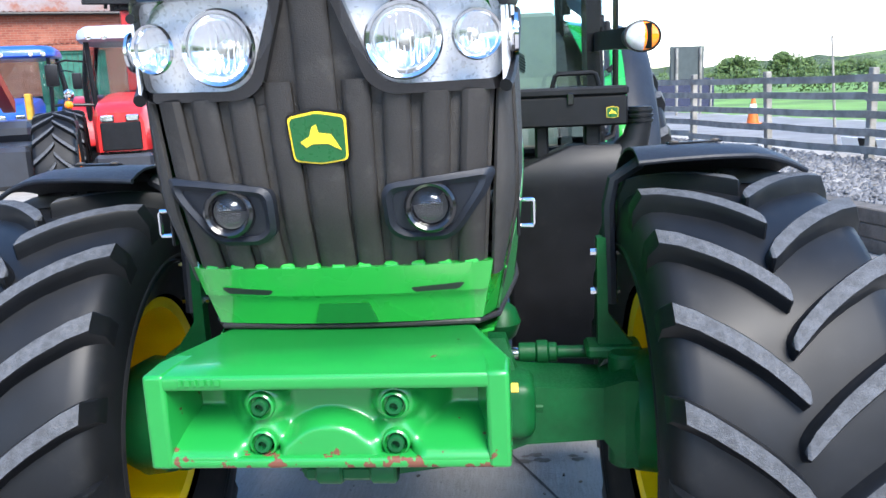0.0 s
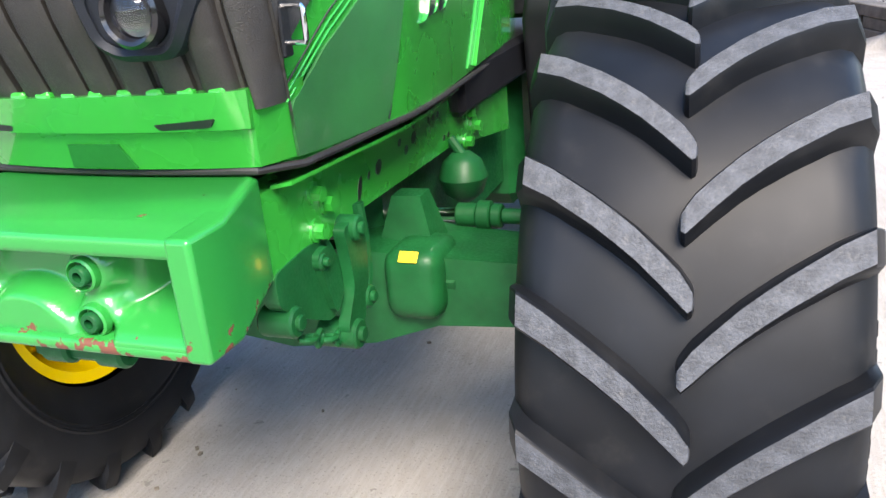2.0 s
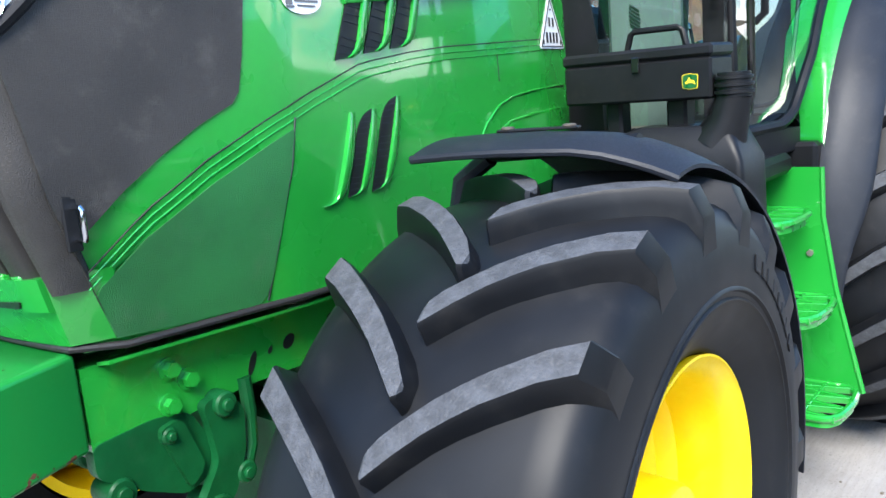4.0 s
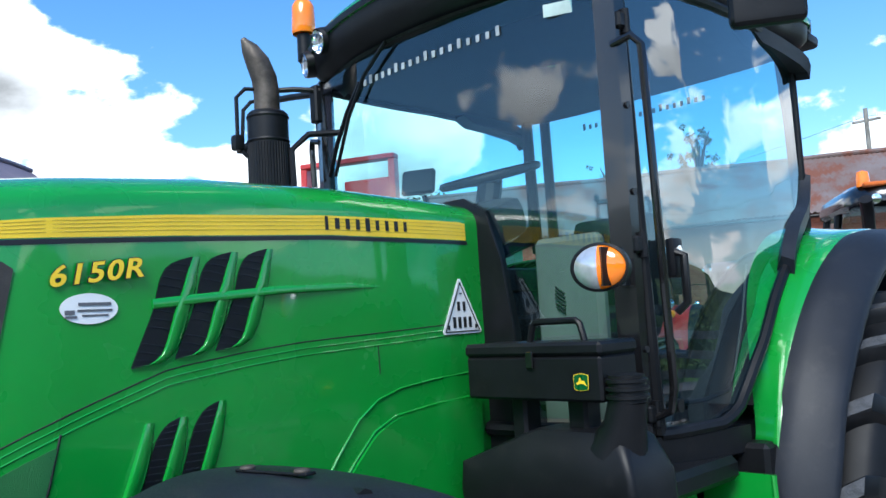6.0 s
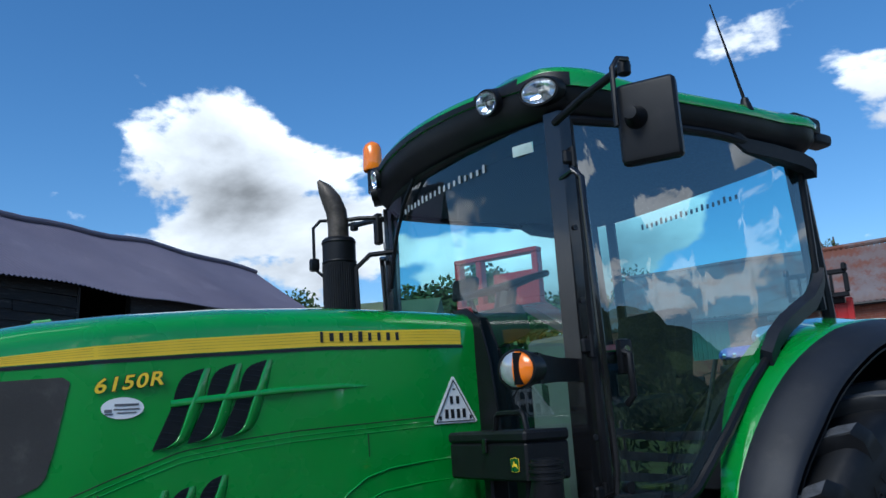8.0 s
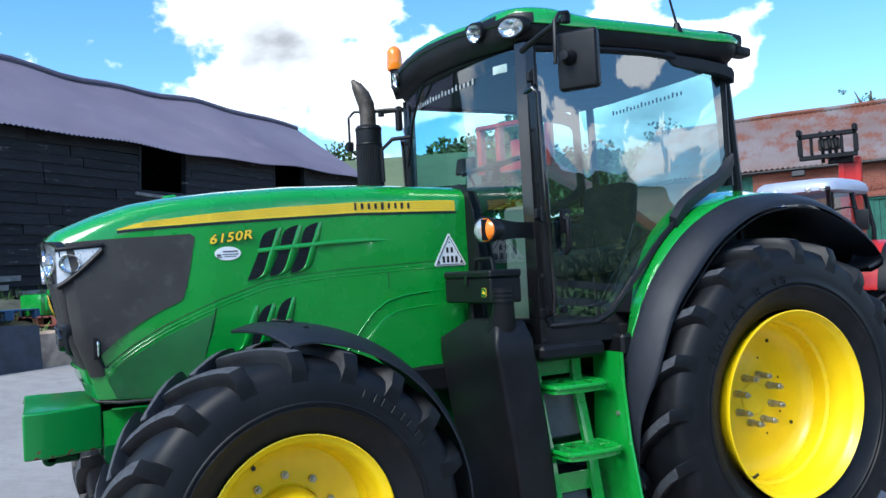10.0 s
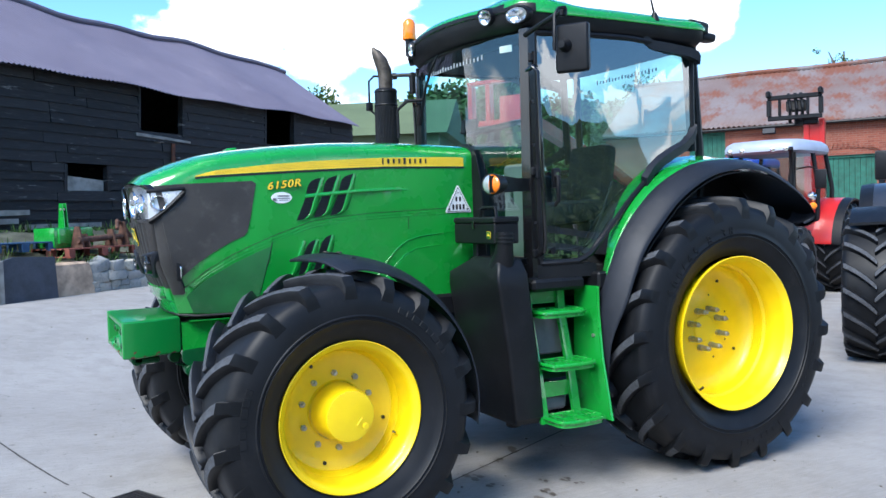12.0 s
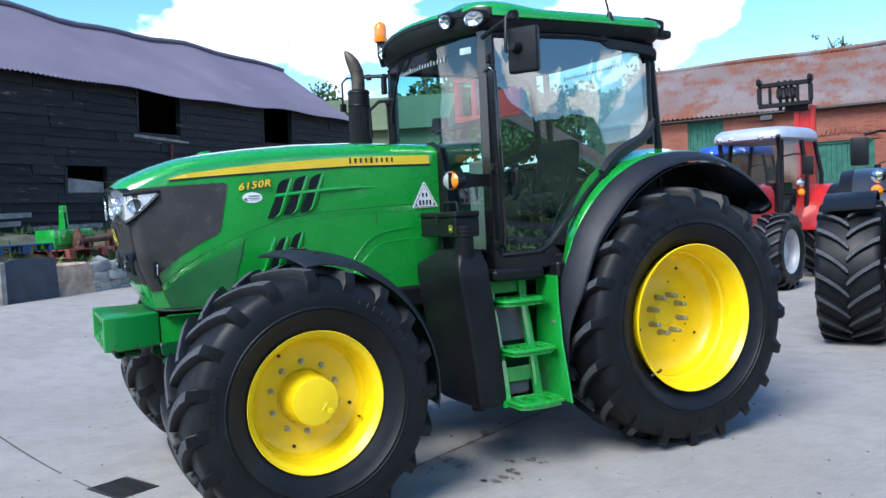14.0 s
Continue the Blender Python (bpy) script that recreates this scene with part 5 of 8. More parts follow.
    part("grab_rail", g, BLACK_GLOSS, cab)
    # sill
    g = Geo()
    g.loft([[(sd * (flank_x(y, 1.45) + dx), y, z) for dx, z in ((0.012, 1.445), (0.012, 1.36), (-0.16, 1.30), (-0.16, 1.445))] for y in (1.42, 1.5, 1.6, 1.72, 1.84)])
    part("sill", g, BLACK, cab)
    # rear quarter glass
    g = Geo()
    g.sheet(lambda u, v, sd=sd: (sd * (0.745 - 0.03 * u), 2.89 + 0.09 * u, 2.20 + 0.75 * v), (0, 1), (0, 1))
    glass_part("quarter_glass", g, cab)
    # trim where the glass meets the mudguard
    g = Geo()
    g.loft([[(sd * (flank_x(y, z) + dx), y + dy, z + dz) for dx, dy, dz in ((0.035, 0, -0.03), (0.045, -0.01, 0.03), (0.0, -0.02, 0.05), (-0.03, 0, 0.0))] for y, z in ((2.28, 1.965), (2.36, 2.045), (2.48, 2.115), (2.62, 2.175), (2.76, 2.225), (2.86, 2.30), (2.90, 2.36))])
    part("wing_trim", g, GREY_PLASTIC, cab)
g = Geo()
g.sheet(lambda u, v: (u * 0.70, 2.99 + 0.03 * v * 0, 1.60 + 1.36 * v), steps(-1, 1, 6), steps(0, 1, 4))
glass_part("rear_window", g, cab)
g = Geo()
g.tube([(-0.68, 1.34, 1.45), (-0.4, 1.30, 1.47), (0.4, 1.30, 1.47), (0.78, 1.42, 1.47)], 0.025, 8)
part("frame_bar", g, BLACK, cab)
g = Geo()
g.tube([(-0.70, 3.0, 1.6), (0.70, 3.0, 1.6)], 0.03, 8)
part("frame_bar", g, BLACK, cab)
# floor, rear wall and cowl
g = Geo()
g.block(-0.74, 0.74, 1.46, 3.0, 1.34, 1.42, 0.01)
g.block(-0.72, 0.72, 2.86, 3.0, 1.40, 1.62, 0.01)
for sd in (1, -1):
    g.loft([[(sd * 0.72, y, 1.40), (sd * 0.66, y, 1.40), (sd * 0.66, y, z), (sd * 0.72, y, z)] for y, z in ((1.95, 1.50), (2.2, 1.80), (2.5, 2.02), (2.98, 2.10))])
part("cab_floor", g, INTERIOR, cab)
g = Geo()
g.loft([[(x * w, y + 0.10 * (1 - abs(x)) * 0, z) for x in (-1, -0.4, 0.4, 1)] + [(x * w, y + 0.06, z) for x in (1, 0.4, -0.4, -1)] for w, y, z in ((0.40, 1.335, 1.30), (0.36, 1.335, 1.8), (0.30, 1.335, 2.12), (0.24, 1.34, 2.235))])
part("cowl", g, BLACK, cab)
for sd in (1, -1):
    g = Geo()
    g.loft([[(sd * x, y, z) for x, y in ((x0, 1.305), (x1, 1.312), (x1, 1.322), (x0, 1.318))] for x0, x1, z in ((0.24, 0.42, 1.32), (0.25, 0.40, 1.8), (0.24, 0.36, 2.05), (0.18, 0.30, 2.22), (0.10, 0.20, 2.28))])
    part("scuttle_seal", g, BLACK, cab, "black seal between hood and windscreen")
g = Geo()
g.block(0.33, 0.62, 1.52, 1.58, 1.42, 2.12, 0.02)
part("foot_panel", g, INTERIOR_PALE, cab, "pale grey inner foot panel")
g = Geo()
for k in range(6):
    g.box((0.055 - 0.004 * abs(k - 2.5), 0.006, 0.006), pose(0.45, 1.515, 1.86 + k * 0.014, 0, 35, 0), 0.001)
part("foot_vent", g, INK, cab)
# roof: green cap over a black rim with a deep front visor
roof = new("cab_roof")
roof.parent = tractor
roof["label"] = "green cab roof with black lamp visor"


def roof_edge(t, k=1.0):
    """Plan of the roof, t once round from the rear left corner."""
    pts = [(0.79, 2.985), (0.87, 2.66), (0.895, 2.2), (0.89, 1.70), (0.875, 1.515), (0.80, 1.385), (0.62, 1.300), (0.35, 1.230), (0.0, 1.200)]
    pts = pts + [(-x, y) for x, y in pts[-2::-1]] + [(0.0, 3.04)]
    n = len(pts)
    i = int(t * n) % n
    f = t * n - int(t * n)
    p0, p1, p2, p3 = (Vector(pts[(i + d) % n]) for d in (-1, 0, 1, 2))
    p = 0.5 * ((2 * p1) + (p2 - p0) * f + (2 * p0 - 5 * p1 + 4 * p2 - p3) * f * f + (3 * p1 - p0 - 3 * p2 + p3) * f ** 3)
    c = Vector((0, 2.15))
    return c + (p - c) * k


def smooth_up(v):
    v = min(1.0, max(0.0, v))
    return v * v * (3 - 2 * v)


def roof_ring(k, z, bow=0.0, n=96, front=0.0):
    out = []
    for i in range(n):
        p = roof_edge(i / n, k)
        f = max(0.0, (1.75 - p.y) / 0.55)
        # a low brow rises just behind the lamp visor
        brow = 0.034 * (1 if front else 0) * smooth_up((p.y - 1.30) / 0.09) * (1 - smooth_up((p.y - 1.52) / 0.40)) * smooth_up((abs(p.x) - 0.35) / 0.25)
        out.append((p.x, p.y, z + front * f * f + brow * (z > 3.08) - bow * (abs(p.x) / 0.88) ** 2))
    return out


g = Geo()
g.loft([roof_ring(1.0, 3.055, 0.0, front=0.045), roof_ring(1.005, 3.085, 0.01, front=0.04), roof_ring(0.985, 3.125, 0.02, front=0.03), roof_ring(0.92, 3.165, 0.03, front=0.015), roof_ring(0.75, 3.195, 0.035), roof_ring(0.4, 3.215, 0.03), roof_ring(0.05, 3.22, 0)])
for i, f in enumerate(g.f):
    if sum(g.v[j][1] for j in f) / len(f) < 1.46 and sum(g.v[j][2] for j in f) / len(f) < 3.128:
        g.m[i] = 1
part("roof_cap", g, [GREEN, BLACK], roof, "", 60)
g = Geo()
g.loft([roof_ring(0.90, 2.950, 0.0, front=0.01), roof_ring(0.955, 2.965, 0.0, front=0.03), roof_ring(0.985, 3.00, 0.0, front=0.045), roof_ring(0.990, 3.057, 0.0, front=0.045)], ends=False)
part("roof_rim", g, BLACK, roof, "", 60)
g = Geo()
g.loft([roof_ring(0.93, 2.955, 0.0), roof_ring(0.5, 2.965), roof_ring(0.02, 2.97)], ends=False)
part("headliner", g, INTERIOR, roof)
g = Geo()
g.sheet(lambda u, v: (u * 0.74, 1.265 + 0.165 * (abs(u)) ** 2.2 + 0.10 * v, 2.99 - 0.10 * v * (1.2 - 0.4 * abs(u))), steps(-1, 1, 24), steps(0, 1, 4), (0, 0, 0.02))
part("visor", g, BLACK, roof)
for sd in (1, -1):
    for x, y, z, tn in ((0.562, 1.268, 3.076, 13), (0.797, 1.362, 3.050, 28)):
        m = Matrix.Translation((sd * x, y, z)) @ Matrix.Rotation(radians(sd * tn - 90), 4, "Z") @ Matrix.Rotation(radians(12), 4, "Y") @ Matrix.Diagonal((1, 1.55 if x > 0.7 else 1.12, 1, 1))
        lb = lamp_bowl(m, 0.050, 0.03, roof, ring=False)
        g = Geo()
        g.spin([(-0.05, 0.060), (0.0, 0.057), (0.008, 0.054), (0.007, 0.051), (0.0, 0.049)], m, 28)
        part("lamp_ring", g, BLACK, lb)
        g = Geo()
        g.spin([(0.002, 0.045), (0.010, 0.03), (0.013, 0.0)], m, 24)
        part("lens", g, LENS, lb).visible_shadow = False
    # rear lamps on the roof corner
    g = Geo()
    g.box((0.11, 0.20, 0.10), pose(sd * 0.79, 2.90, 3.085, -6, 0, 0), 0.035, seg=3)
    g.box((0.10, 0.13, 0.06), pose(sd * 0.79, 3.005, 3.025, -4, 0, 0), 0.026, seg=3)
    part("rear_lamp_pod", g, BLACK, roof)
    g = Geo()
    g.loft([[(sd * (0.80 + dx), y, z + dz) for dx, dz in ((0.05, -0.03), (0.06, 0.03), (-0.02, 0.05), (-0.03, -0.02))] for y, z in ((2.36, 2.965), (2.44, 2.925), (2.62, 2.915), (2.80, 2.895), (2.87, 2.875), (2.89, 2.845))])
    part("gutter", g, GREY_PLASTIC, roof)
# beacon on the far front corner
g = Geo()
g.cyl((-0.84, 1.39, 3.08), (-0.84, 1.39, 3.215), 0.034, 20, bevel=0.006)
bc = part("beacon_base", g, BLACK, roof)
g = Geo()
g.spin([(0.0, 0.052), (0.01, 0.056), (0.13, 0.052), (0.155, 0.040), (0.172, 0.015), (0.174, 0.0)], Matrix.Translation((-0.84, 1.39, 3.213)) @ Matrix.Rotation(radians(-90), 4, "Y"), 28)
part("beacon", g, AMBER, roof, "amber warning beacon")
g = Geo()
g.tube([(0.86, 2.46, 3.085), (0.86, 2.455, 3.145)], [0.032, 0.016], 12)
g.tube([(0.86, 2.455, 3.135), (0.83, 2.35, 3.60)], [0.008, 0.003], 8)
part("antenna", g, BLACK, roof, "thin black whip antenna")
# mirrors
for sd in (1, -1):
    mi = new("mirror")
    mi.parent = tractor
    mi["label"] = "black wing mirror on a folding arm"
    g = Geo()
    g.tube([(sd * 0.80, 1.42, 2.925), (sd * 1.0, 1.41, 2.955), (sd * 1.20, 1.42, 2.985), (sd * 1.235, 1.42, 2.985)], 0.016, 10)
    g.cyl((sd * 1.215, 1.42, 2.955), (sd * 1.215, 1.42, 3.005), 0.024, 12, bevel=0.004)
    g.tube([(sd * 1.245, 1.41, 3.0), (sd * 1.262, 1.35, 2.985), (sd * 1.272, 1.312, 2.94), (sd * 1.278, 1.302, 2.76), (sd * 1.278, 1.302, 2.73)], 0.010, 8)
    part("arm", g, BLACK, mi)
    g = Geo()
    m = pose(sd * 1.322, 1.405, 2.745, 0, 0, sd * 33)
    g.box((0.205, 0.055, 0.285), m, 0.026, seg=3)
    part("mirror_shell", g, BLACK, mi)
    g = Geo()
    g.box((0.185, 0.004, 0.262), m @ Matrix.Translation((0, 0.028, 0)), 0.001)
    part("mirror_glass", g, plain("mirror_silver", (0.9, 0.9, 0.9), 0.02, metal=1.0, vary=0.0) if sd == 1 else bpy.data.materials["mirror_silver"], mi)
    g = Geo()
    g.spin([(0.0, 0.040), (0.012, 0.038), (0.03, 0.026), (0.068, 0.022), (0.070, 0.0)], Matrix.Translation((sd * 1.305, 1.366, 2.758)) @ Matrix.Rotation(radians(-90 + sd * 30), 4, "Z"), 20)
    part("ball_joint", g, BLACK, mi)
# turn lamps on stalks
for sd in (1, -1):
    tl = new("turn_lamp")
    tl.parent = tractor
    tl["label"] = "white and amber side lamp on a black stalk"
    g = Geo()
    g.loft([[(sd * x + 0.0, y + dy, 1.965 + dz) for dy, dz in ((-h, -h), (h, -h), (h, h), (-h, h))] for x, y, h in ((0.79, 1.41, 0.042), (0.86, 1.25, 0.042), (0.93, 1.12, 0.050), (0.99, 1.06, 0.052))])
    part("stalk", g, BLACK, tl)
    axis = Matrix.Translation((sd * 0.955, 1.05, 1.965)) @ Matrix.Rotation(radians(-90 + sd * 14), 4, "Z") @ Matrix.Diagonal((1, 1.25, 1, 1))
    g = Geo()
    g.spin([(-0.09, 0.030), (-0.07, 0.052), (-0.02, 0.064), (0.010, 0.067), (0.012, 0.061), (0.002, 0.058)], axis, 32)
    part("lamp_shell", g, BLACK, tl)
    prof = [(0.002, 0.062), (0.014, 0.056), (0.024, 0.038), (0.029, 0.018), (0.030, 0.0)]
    for nm, mt, lo in (("white_lens", LAMP_WHITE, 90), ("amber_lens", AMBER, -90)):
        g = Geo()
        first = lo if sd > 0 else lo + 180
        g.loft([[axis @ Vector((a, r * math.cos(radians(first + u)), r * math.sin(radians(first + u)))) for a, r in prof] for u in steps(0, 180, 18)], closed=False)
        part(nm, g, mt, tl)
# exhaust stack
ex = new("exhaust_stack")
ex.parent = tractor
ex["label"] = "black perforated exhaust can with curved burnt steel pipe"
EX, EY = -0.800, 1.148
g = Geo()
g.cyl((EX, EY, 1.55), (EX, EY, 2.80), 0.089, 28, bevel=0.012)
part("can", g, BLACK, ex)
g = Geo()
g.tube([(EX, EY, 2.79), (EX, EY, 2.88), (EX - 0.003, EY - 0.006, 2.95), (EX - 0.012, EY - 0.03, 3.02), (EX - 0.022, EY - 0.062, 3.08), (EX - 0.030, EY - 0.092, 3.125)], [0.056, 0.056, 0.056, 0.053, 0.038, 0.010], 20, ends=False)
part("tail_pipe", g, BURNT, ex)
g = Geo()
ribs = [(0.0925 if k % 4 in (0, 1) else 0.0895, 2 * math.pi * k / 184) for k in range(184)]
g.loft([[(EX + r * math.cos(a), EY + r * math.sin(a), z) for r, a in ribs] for z in (2.16, 2.655)])
part("perforated_shield", g, BLACK, ex, "black slotted heat shield round the can")
for z in (2.668, 2.775):
    g = Geo()
    g.spin([(-0.008, 0.0895), (0.0, 0.0935), (0.008, 0.0895)], Matrix.Translation((EX, EY, z)) @ Matrix.Rotation(radians(-90), 4, "Y"), 28)
    part("can_band", g, BLACK, ex)
g = Geo()
g.tube([(EX - 0.03, EY - 0.085, 2.60), (EX - 0.045, EY - 0.125, 2.64), (EX - 0.045, EY - 0.125, 2.86), (EX - 0.03, EY - 0.09, 2.90), (EX - 0.01, EY - 0.04, 2.90)], 0.009, 8)
g.box((0.045, 0.05, 0.07), Matrix.Translation((EX - 0.045, EY - 0.125, 2.66)), 0.015, seg=2)
part("flap_bracket", g, BLACK, ex)
g = Geo()
g.tube([(EX + 0.11, EY + 0.05, 2.40), (EX + 0.10, EY + 0.05, 2.62), (EX + 0.13, EY + 0.12, 2.69), (EX + 0.20, EY + 0.25, 2.70)], 0.014, 8)
g.tube([(EX - 0.02, EY, 2.90), (EX + 0.06, EY + 0.10, 2.905), (EX + 0.12, EY + 0.2, 2.90)], 0.012, 8)
g.box((0.05, 0.04, 0.17), Matrix.Translation((EX + 0.10, EY + 0.19, 2.84)), 0.008)
part("exhaust_bracket", g, BLACK, ex)
# inside: seat, wheel, console
g = Geo()
ring = [(0.04 + 0.195 * math.cos(t), 1.64 + 0.195 * math.sin(t) * 0.965, 2.415 + 0.195 * math.sin(t) * 0.26) for t in steps(0, 2 * math.pi, 36)]
g.tube(ring, 0.016, 10)
g.cyl((0.04, 1.645, 2.375), (0.04, 1.632, 2.405), 0.05, 16)
for a in (90, 210, 330):
    t = radians(a)
    g.tube([(0.04, 1.635, 2.395), (0.04 + 0.19 * math.cos(t), 1.64 + 0.19 * math.sin(t) * 0.965, 2.415 + 0.19 * math.sin(t) * 0.26)], 0.014, 6)
g.tube([(0.04, 1.64, 2.385), (0.04, 1.54, 2.0), (0.04, 1.50, 1.42)], 0.05, 10)
sw = part("steering_wheel", g, BLACK, cab)
g = Geo()
g.box((0.42, 0.26, 0.16), pose(0.03, 1.50, 2.20, 18, 0, 0), 0.05, seg=2)
part("dashboard", g, INTERIOR, cab)
g = Geo()
g.box((0.52, 0.50, 0.16), pose(0, 2.25, 1.78, 4, 0, 0), 0.05, seg=2)
g.box((0.46, 0.14, 0.56), pose(0, 2.54, 2.02, -8, 0, 0), 0.06, seg=2)
g.block(-0.18, 0.18, 2.08, 2.42, 1.42, 1.72, 0.03)
part("seat", g, plain("seat_cloth", (0.010, 0.011, 0.011), 0.85, vary=0.3, bump=0.3), cab, "black upholstered driver's seat")
g = Geo()
g.box((0.20, 0.62, 0.12), pose(-0.42, 2.15, 2.02, 0, 0, 0), 0.04, seg=2)
g.block(-0.70, -0.34, 1.72, 2.84, 1.42, 2.06, 0.04)
g.tube([(-0.42, 1.90, 2.05), (-0.44, 1.80, 2.25), (-0.46, 1.74, 2.42)], 0.012, 8)
g.box((0.16, 0.03, 0.12), pose(-0.47, 1.72, 2.48, -15, 0, 25), 0.01)
part("armrest_console", g, INTERIOR, cab)
g = Geo()
g.tube([(x, front_y(x, z) - 0.03, z) for x, z in ((-0.60, 2.50), (-0.44, 2.72), (-0.30, 2.86), (-0.14, 2.955))], 0.008, 6)
g.tube([(x, front_y(x, z) - 0.012, z) for x, z in ((-0.70, 2.52), (-0.60, 2.64), (-0.48, 2.755), (-0.36, 2.85))], 0.010, 6)
part("wiper", g, BLACK, cab, "black windscreen wiper")
# website lettering on front and rear glass, as plain bars
for y0, nm, flip in ((None, "windscreen_lettering", 1), (2.985, "rear_lettering", -1)):
    film = plain("pale_film", (0.30, 0.34, 0.36), 0.5) if flip == 1 else bpy.data.materials["pale_film"]
    for k in range(19):
        g = Geo()
        x = 0.40 - k * 0.043 if flip == 1 else -0.44 + k * 0.0405
        z = 2.83 if flip == 1 else 2.865
        y = front_y(x, z) - 0.004 if flip == 1 else y0
        tall = 0.026 if k % 4 else 0.036
        g.box((0.017, 0.002, tall), pose(x, y, z + tall / 2, 0, 0, 0), 0.0005)
        part(nm, g, film, cab)
g = Geo()
g.box((0.10, 0.003, 0.045), pose(0.63, front_y(0.63, 2.86) - 0.004, 2.865, 0, 0, 22), 0.001)
part("permit", g, plain("permit_green", (0.35, 0.45, 0.42), 0.5), cab)
# rear mudguards


def bend(pts, n):
    """A smooth curve through a few guide points, n + 1 points long."""
    out = []
    m = len(pts) - 1
    for k in range(n + 1):
        t = m * k / n
        i = min(int(t), m - 1)
        f = t - i
        p0, p1, p2, p3 = (Vector(pts[max(0, min(m, i + d))]) for d in (-1, 0, 1, 2))
        out.append(0.5 * (2 * p1 + (p2 - p0) * f + (2 * p0 - 5 * p1 + 4 * p2 - p3) * f * f + (3 * p1 - p0 - 3 * p2 + p3) * f ** 3))
    return out


# side views (along, up) of the green edge and of the flare's lip
WING = [(1.855, 1.385), (1.935, 1.535), (2.087, 1.757), (2.290, 1.944), (2.546, 2.075), (2.813, 2.122), (3.09, 2.124), (3.33, 2.06), (3.50, 1.965)]
LIP = [(1.80, 0.62), (1.80, 0.95), (1.885, 1.217), (2.014, 1.515), (2.186, 1.716), (2.362, 1.878), (2.60, 2.008), (2.80, 2.055), (3.0, 2.063), (3.18, 2.03), (3.36, 1.955), (3.52, 1.86), (3.65, 1.755), (3.67, 1.70), (3.61, 1.665)]
LIP_X = [1.09, 1.13, 1.19, 1.20, 1.20, 1.20, 1.20, 1.20, 1.20, 1.20, 1.20, 1.20, 1.19, 1.17, 1.14]
ROOT = [(1.815, 0.62), (1.80, 0.95), (1.815, 1.22), (1.935, 1.530), (2.087, 1.750), (2.290, 1.936), (2.546, 2.066), (2.75, 2.106), (3.0, 2.116), (3.2, 2.09), (3.40, 2.02), (3.55, 1.92), (3.66, 1.80), (3.68, 1.71), (3.62, 1.67)]
ROOT_X = [0.97, 0.98, 1.0, 1.02, 1.025, 1.03, 1.03, 1.025, 1.02, 1.01, 1.0, 0.99, 0.98, 0.97, 0.97]
for sd in (1, -1):
    n = 44
    edge = bend(WING, n)
    g = Geo()

    def green_wing(u, v, sd=sd):
        p = edge[u]
        s = u / n
        inner = 0.93 - 0.19 * smooth_up(s / 0.55)
        return (sd * (inner + (1.03 - 0.03 * smooth_up((s - 0.7) / 0.3) - inner) * v), p.x + 0.05 * (1 - v) * (1 - smooth_up(s / 0.3)), p.y + 0.040 * (1 - v) ** 1.5 * smooth_up(s / 0.35) - 0.012 * max(0, (v - 0.92) / 0.08))

    g.sheet(green_wing, range(n + 1), (0, 0.25, 0.5, 0.75, 0.92, 0.97, 1.0), (0, 0.006, -0.010))
    wg = part("rear_mudguard", g, GREEN, tractor, "glossy green rear mudguard with black wide flare", 60)
    root, lip = bend([(x, *p) for x, p in zip(ROOT_X, ROOT)], 56), bend([(x, *p) for x, p in zip(LIP_X, LIP)], 56)
    g = Geo()

    def flare(u, v, sd=sd):
        p = root[u].lerp(lip[u], v)
        swell = 0.022 * math.sin(math.pi * v ** 0.8)
        d = (lip[min(u + 1, 56)] - lip[max(u - 1, 0)]).normalized()
        return (sd * p.x, p.y - d.z * swell, p.z + d.y * swell - 0.012 * max(0, (v - 0.94) / 0.06))

    g.sheet(flare, range(57), (0, 0.15, 0.35, 0.6, 0.8, 0.94, 1.0), (0, 0.006, -0.010))
    part("flare", g, GREY_PLASTIC, wg, "slate black plastic flare", 60)
    g = Geo()
    g.block(min(sd * 0.655, sd * 1.02), max(sd * 0.655, sd * 1.02), 1.80, 1.90, 1.275, 1.388, 0.015)
    part("wing_foot", g, BLACK, wg)
    g = Geo()
    g.sheet(lambda u, v, sd=sd: (sd * (0.605 + 0.01 * v), root[u].y + 0.02 + (2.82 - root[u].y) * 0.70 * v, root[u].z + (1.0 - root[u].z) * 0.70 * v - 0.03), range(10, 57), (0, 0.5, 1), (sd * 0.01, 0, 0))
    part("inner_wall", g, BLACK, wg)
    g = Geo()
    g.sheet(lambda u, v, sd=sd: (sd * (0.60 + (lip[u].x - 0.615) * v), root[u].y + 0.035 + (lip[u].y - root[u].y) * v, root[u].z - 0.035 + (lip[u].z - root[u].z) * v), range(12, 57), (0, 0.6, 1), (0, 0.004, -0.006))
    part("liner", g, BLACK, wg, "black inner liner of the mudguard")
# tank and filler
tank = new("fuel_tank")
tank.parent = tractor
tank["label"] = "moulded black fuel tank with capped filler neck"


def rect(x0, x1, y0, y1, z, c=0.04):
    return [(x, y, z) for x, y in rounded([(x0, y0), (x1, y0), (x1, y1), (x0, y1)], c, 3)]


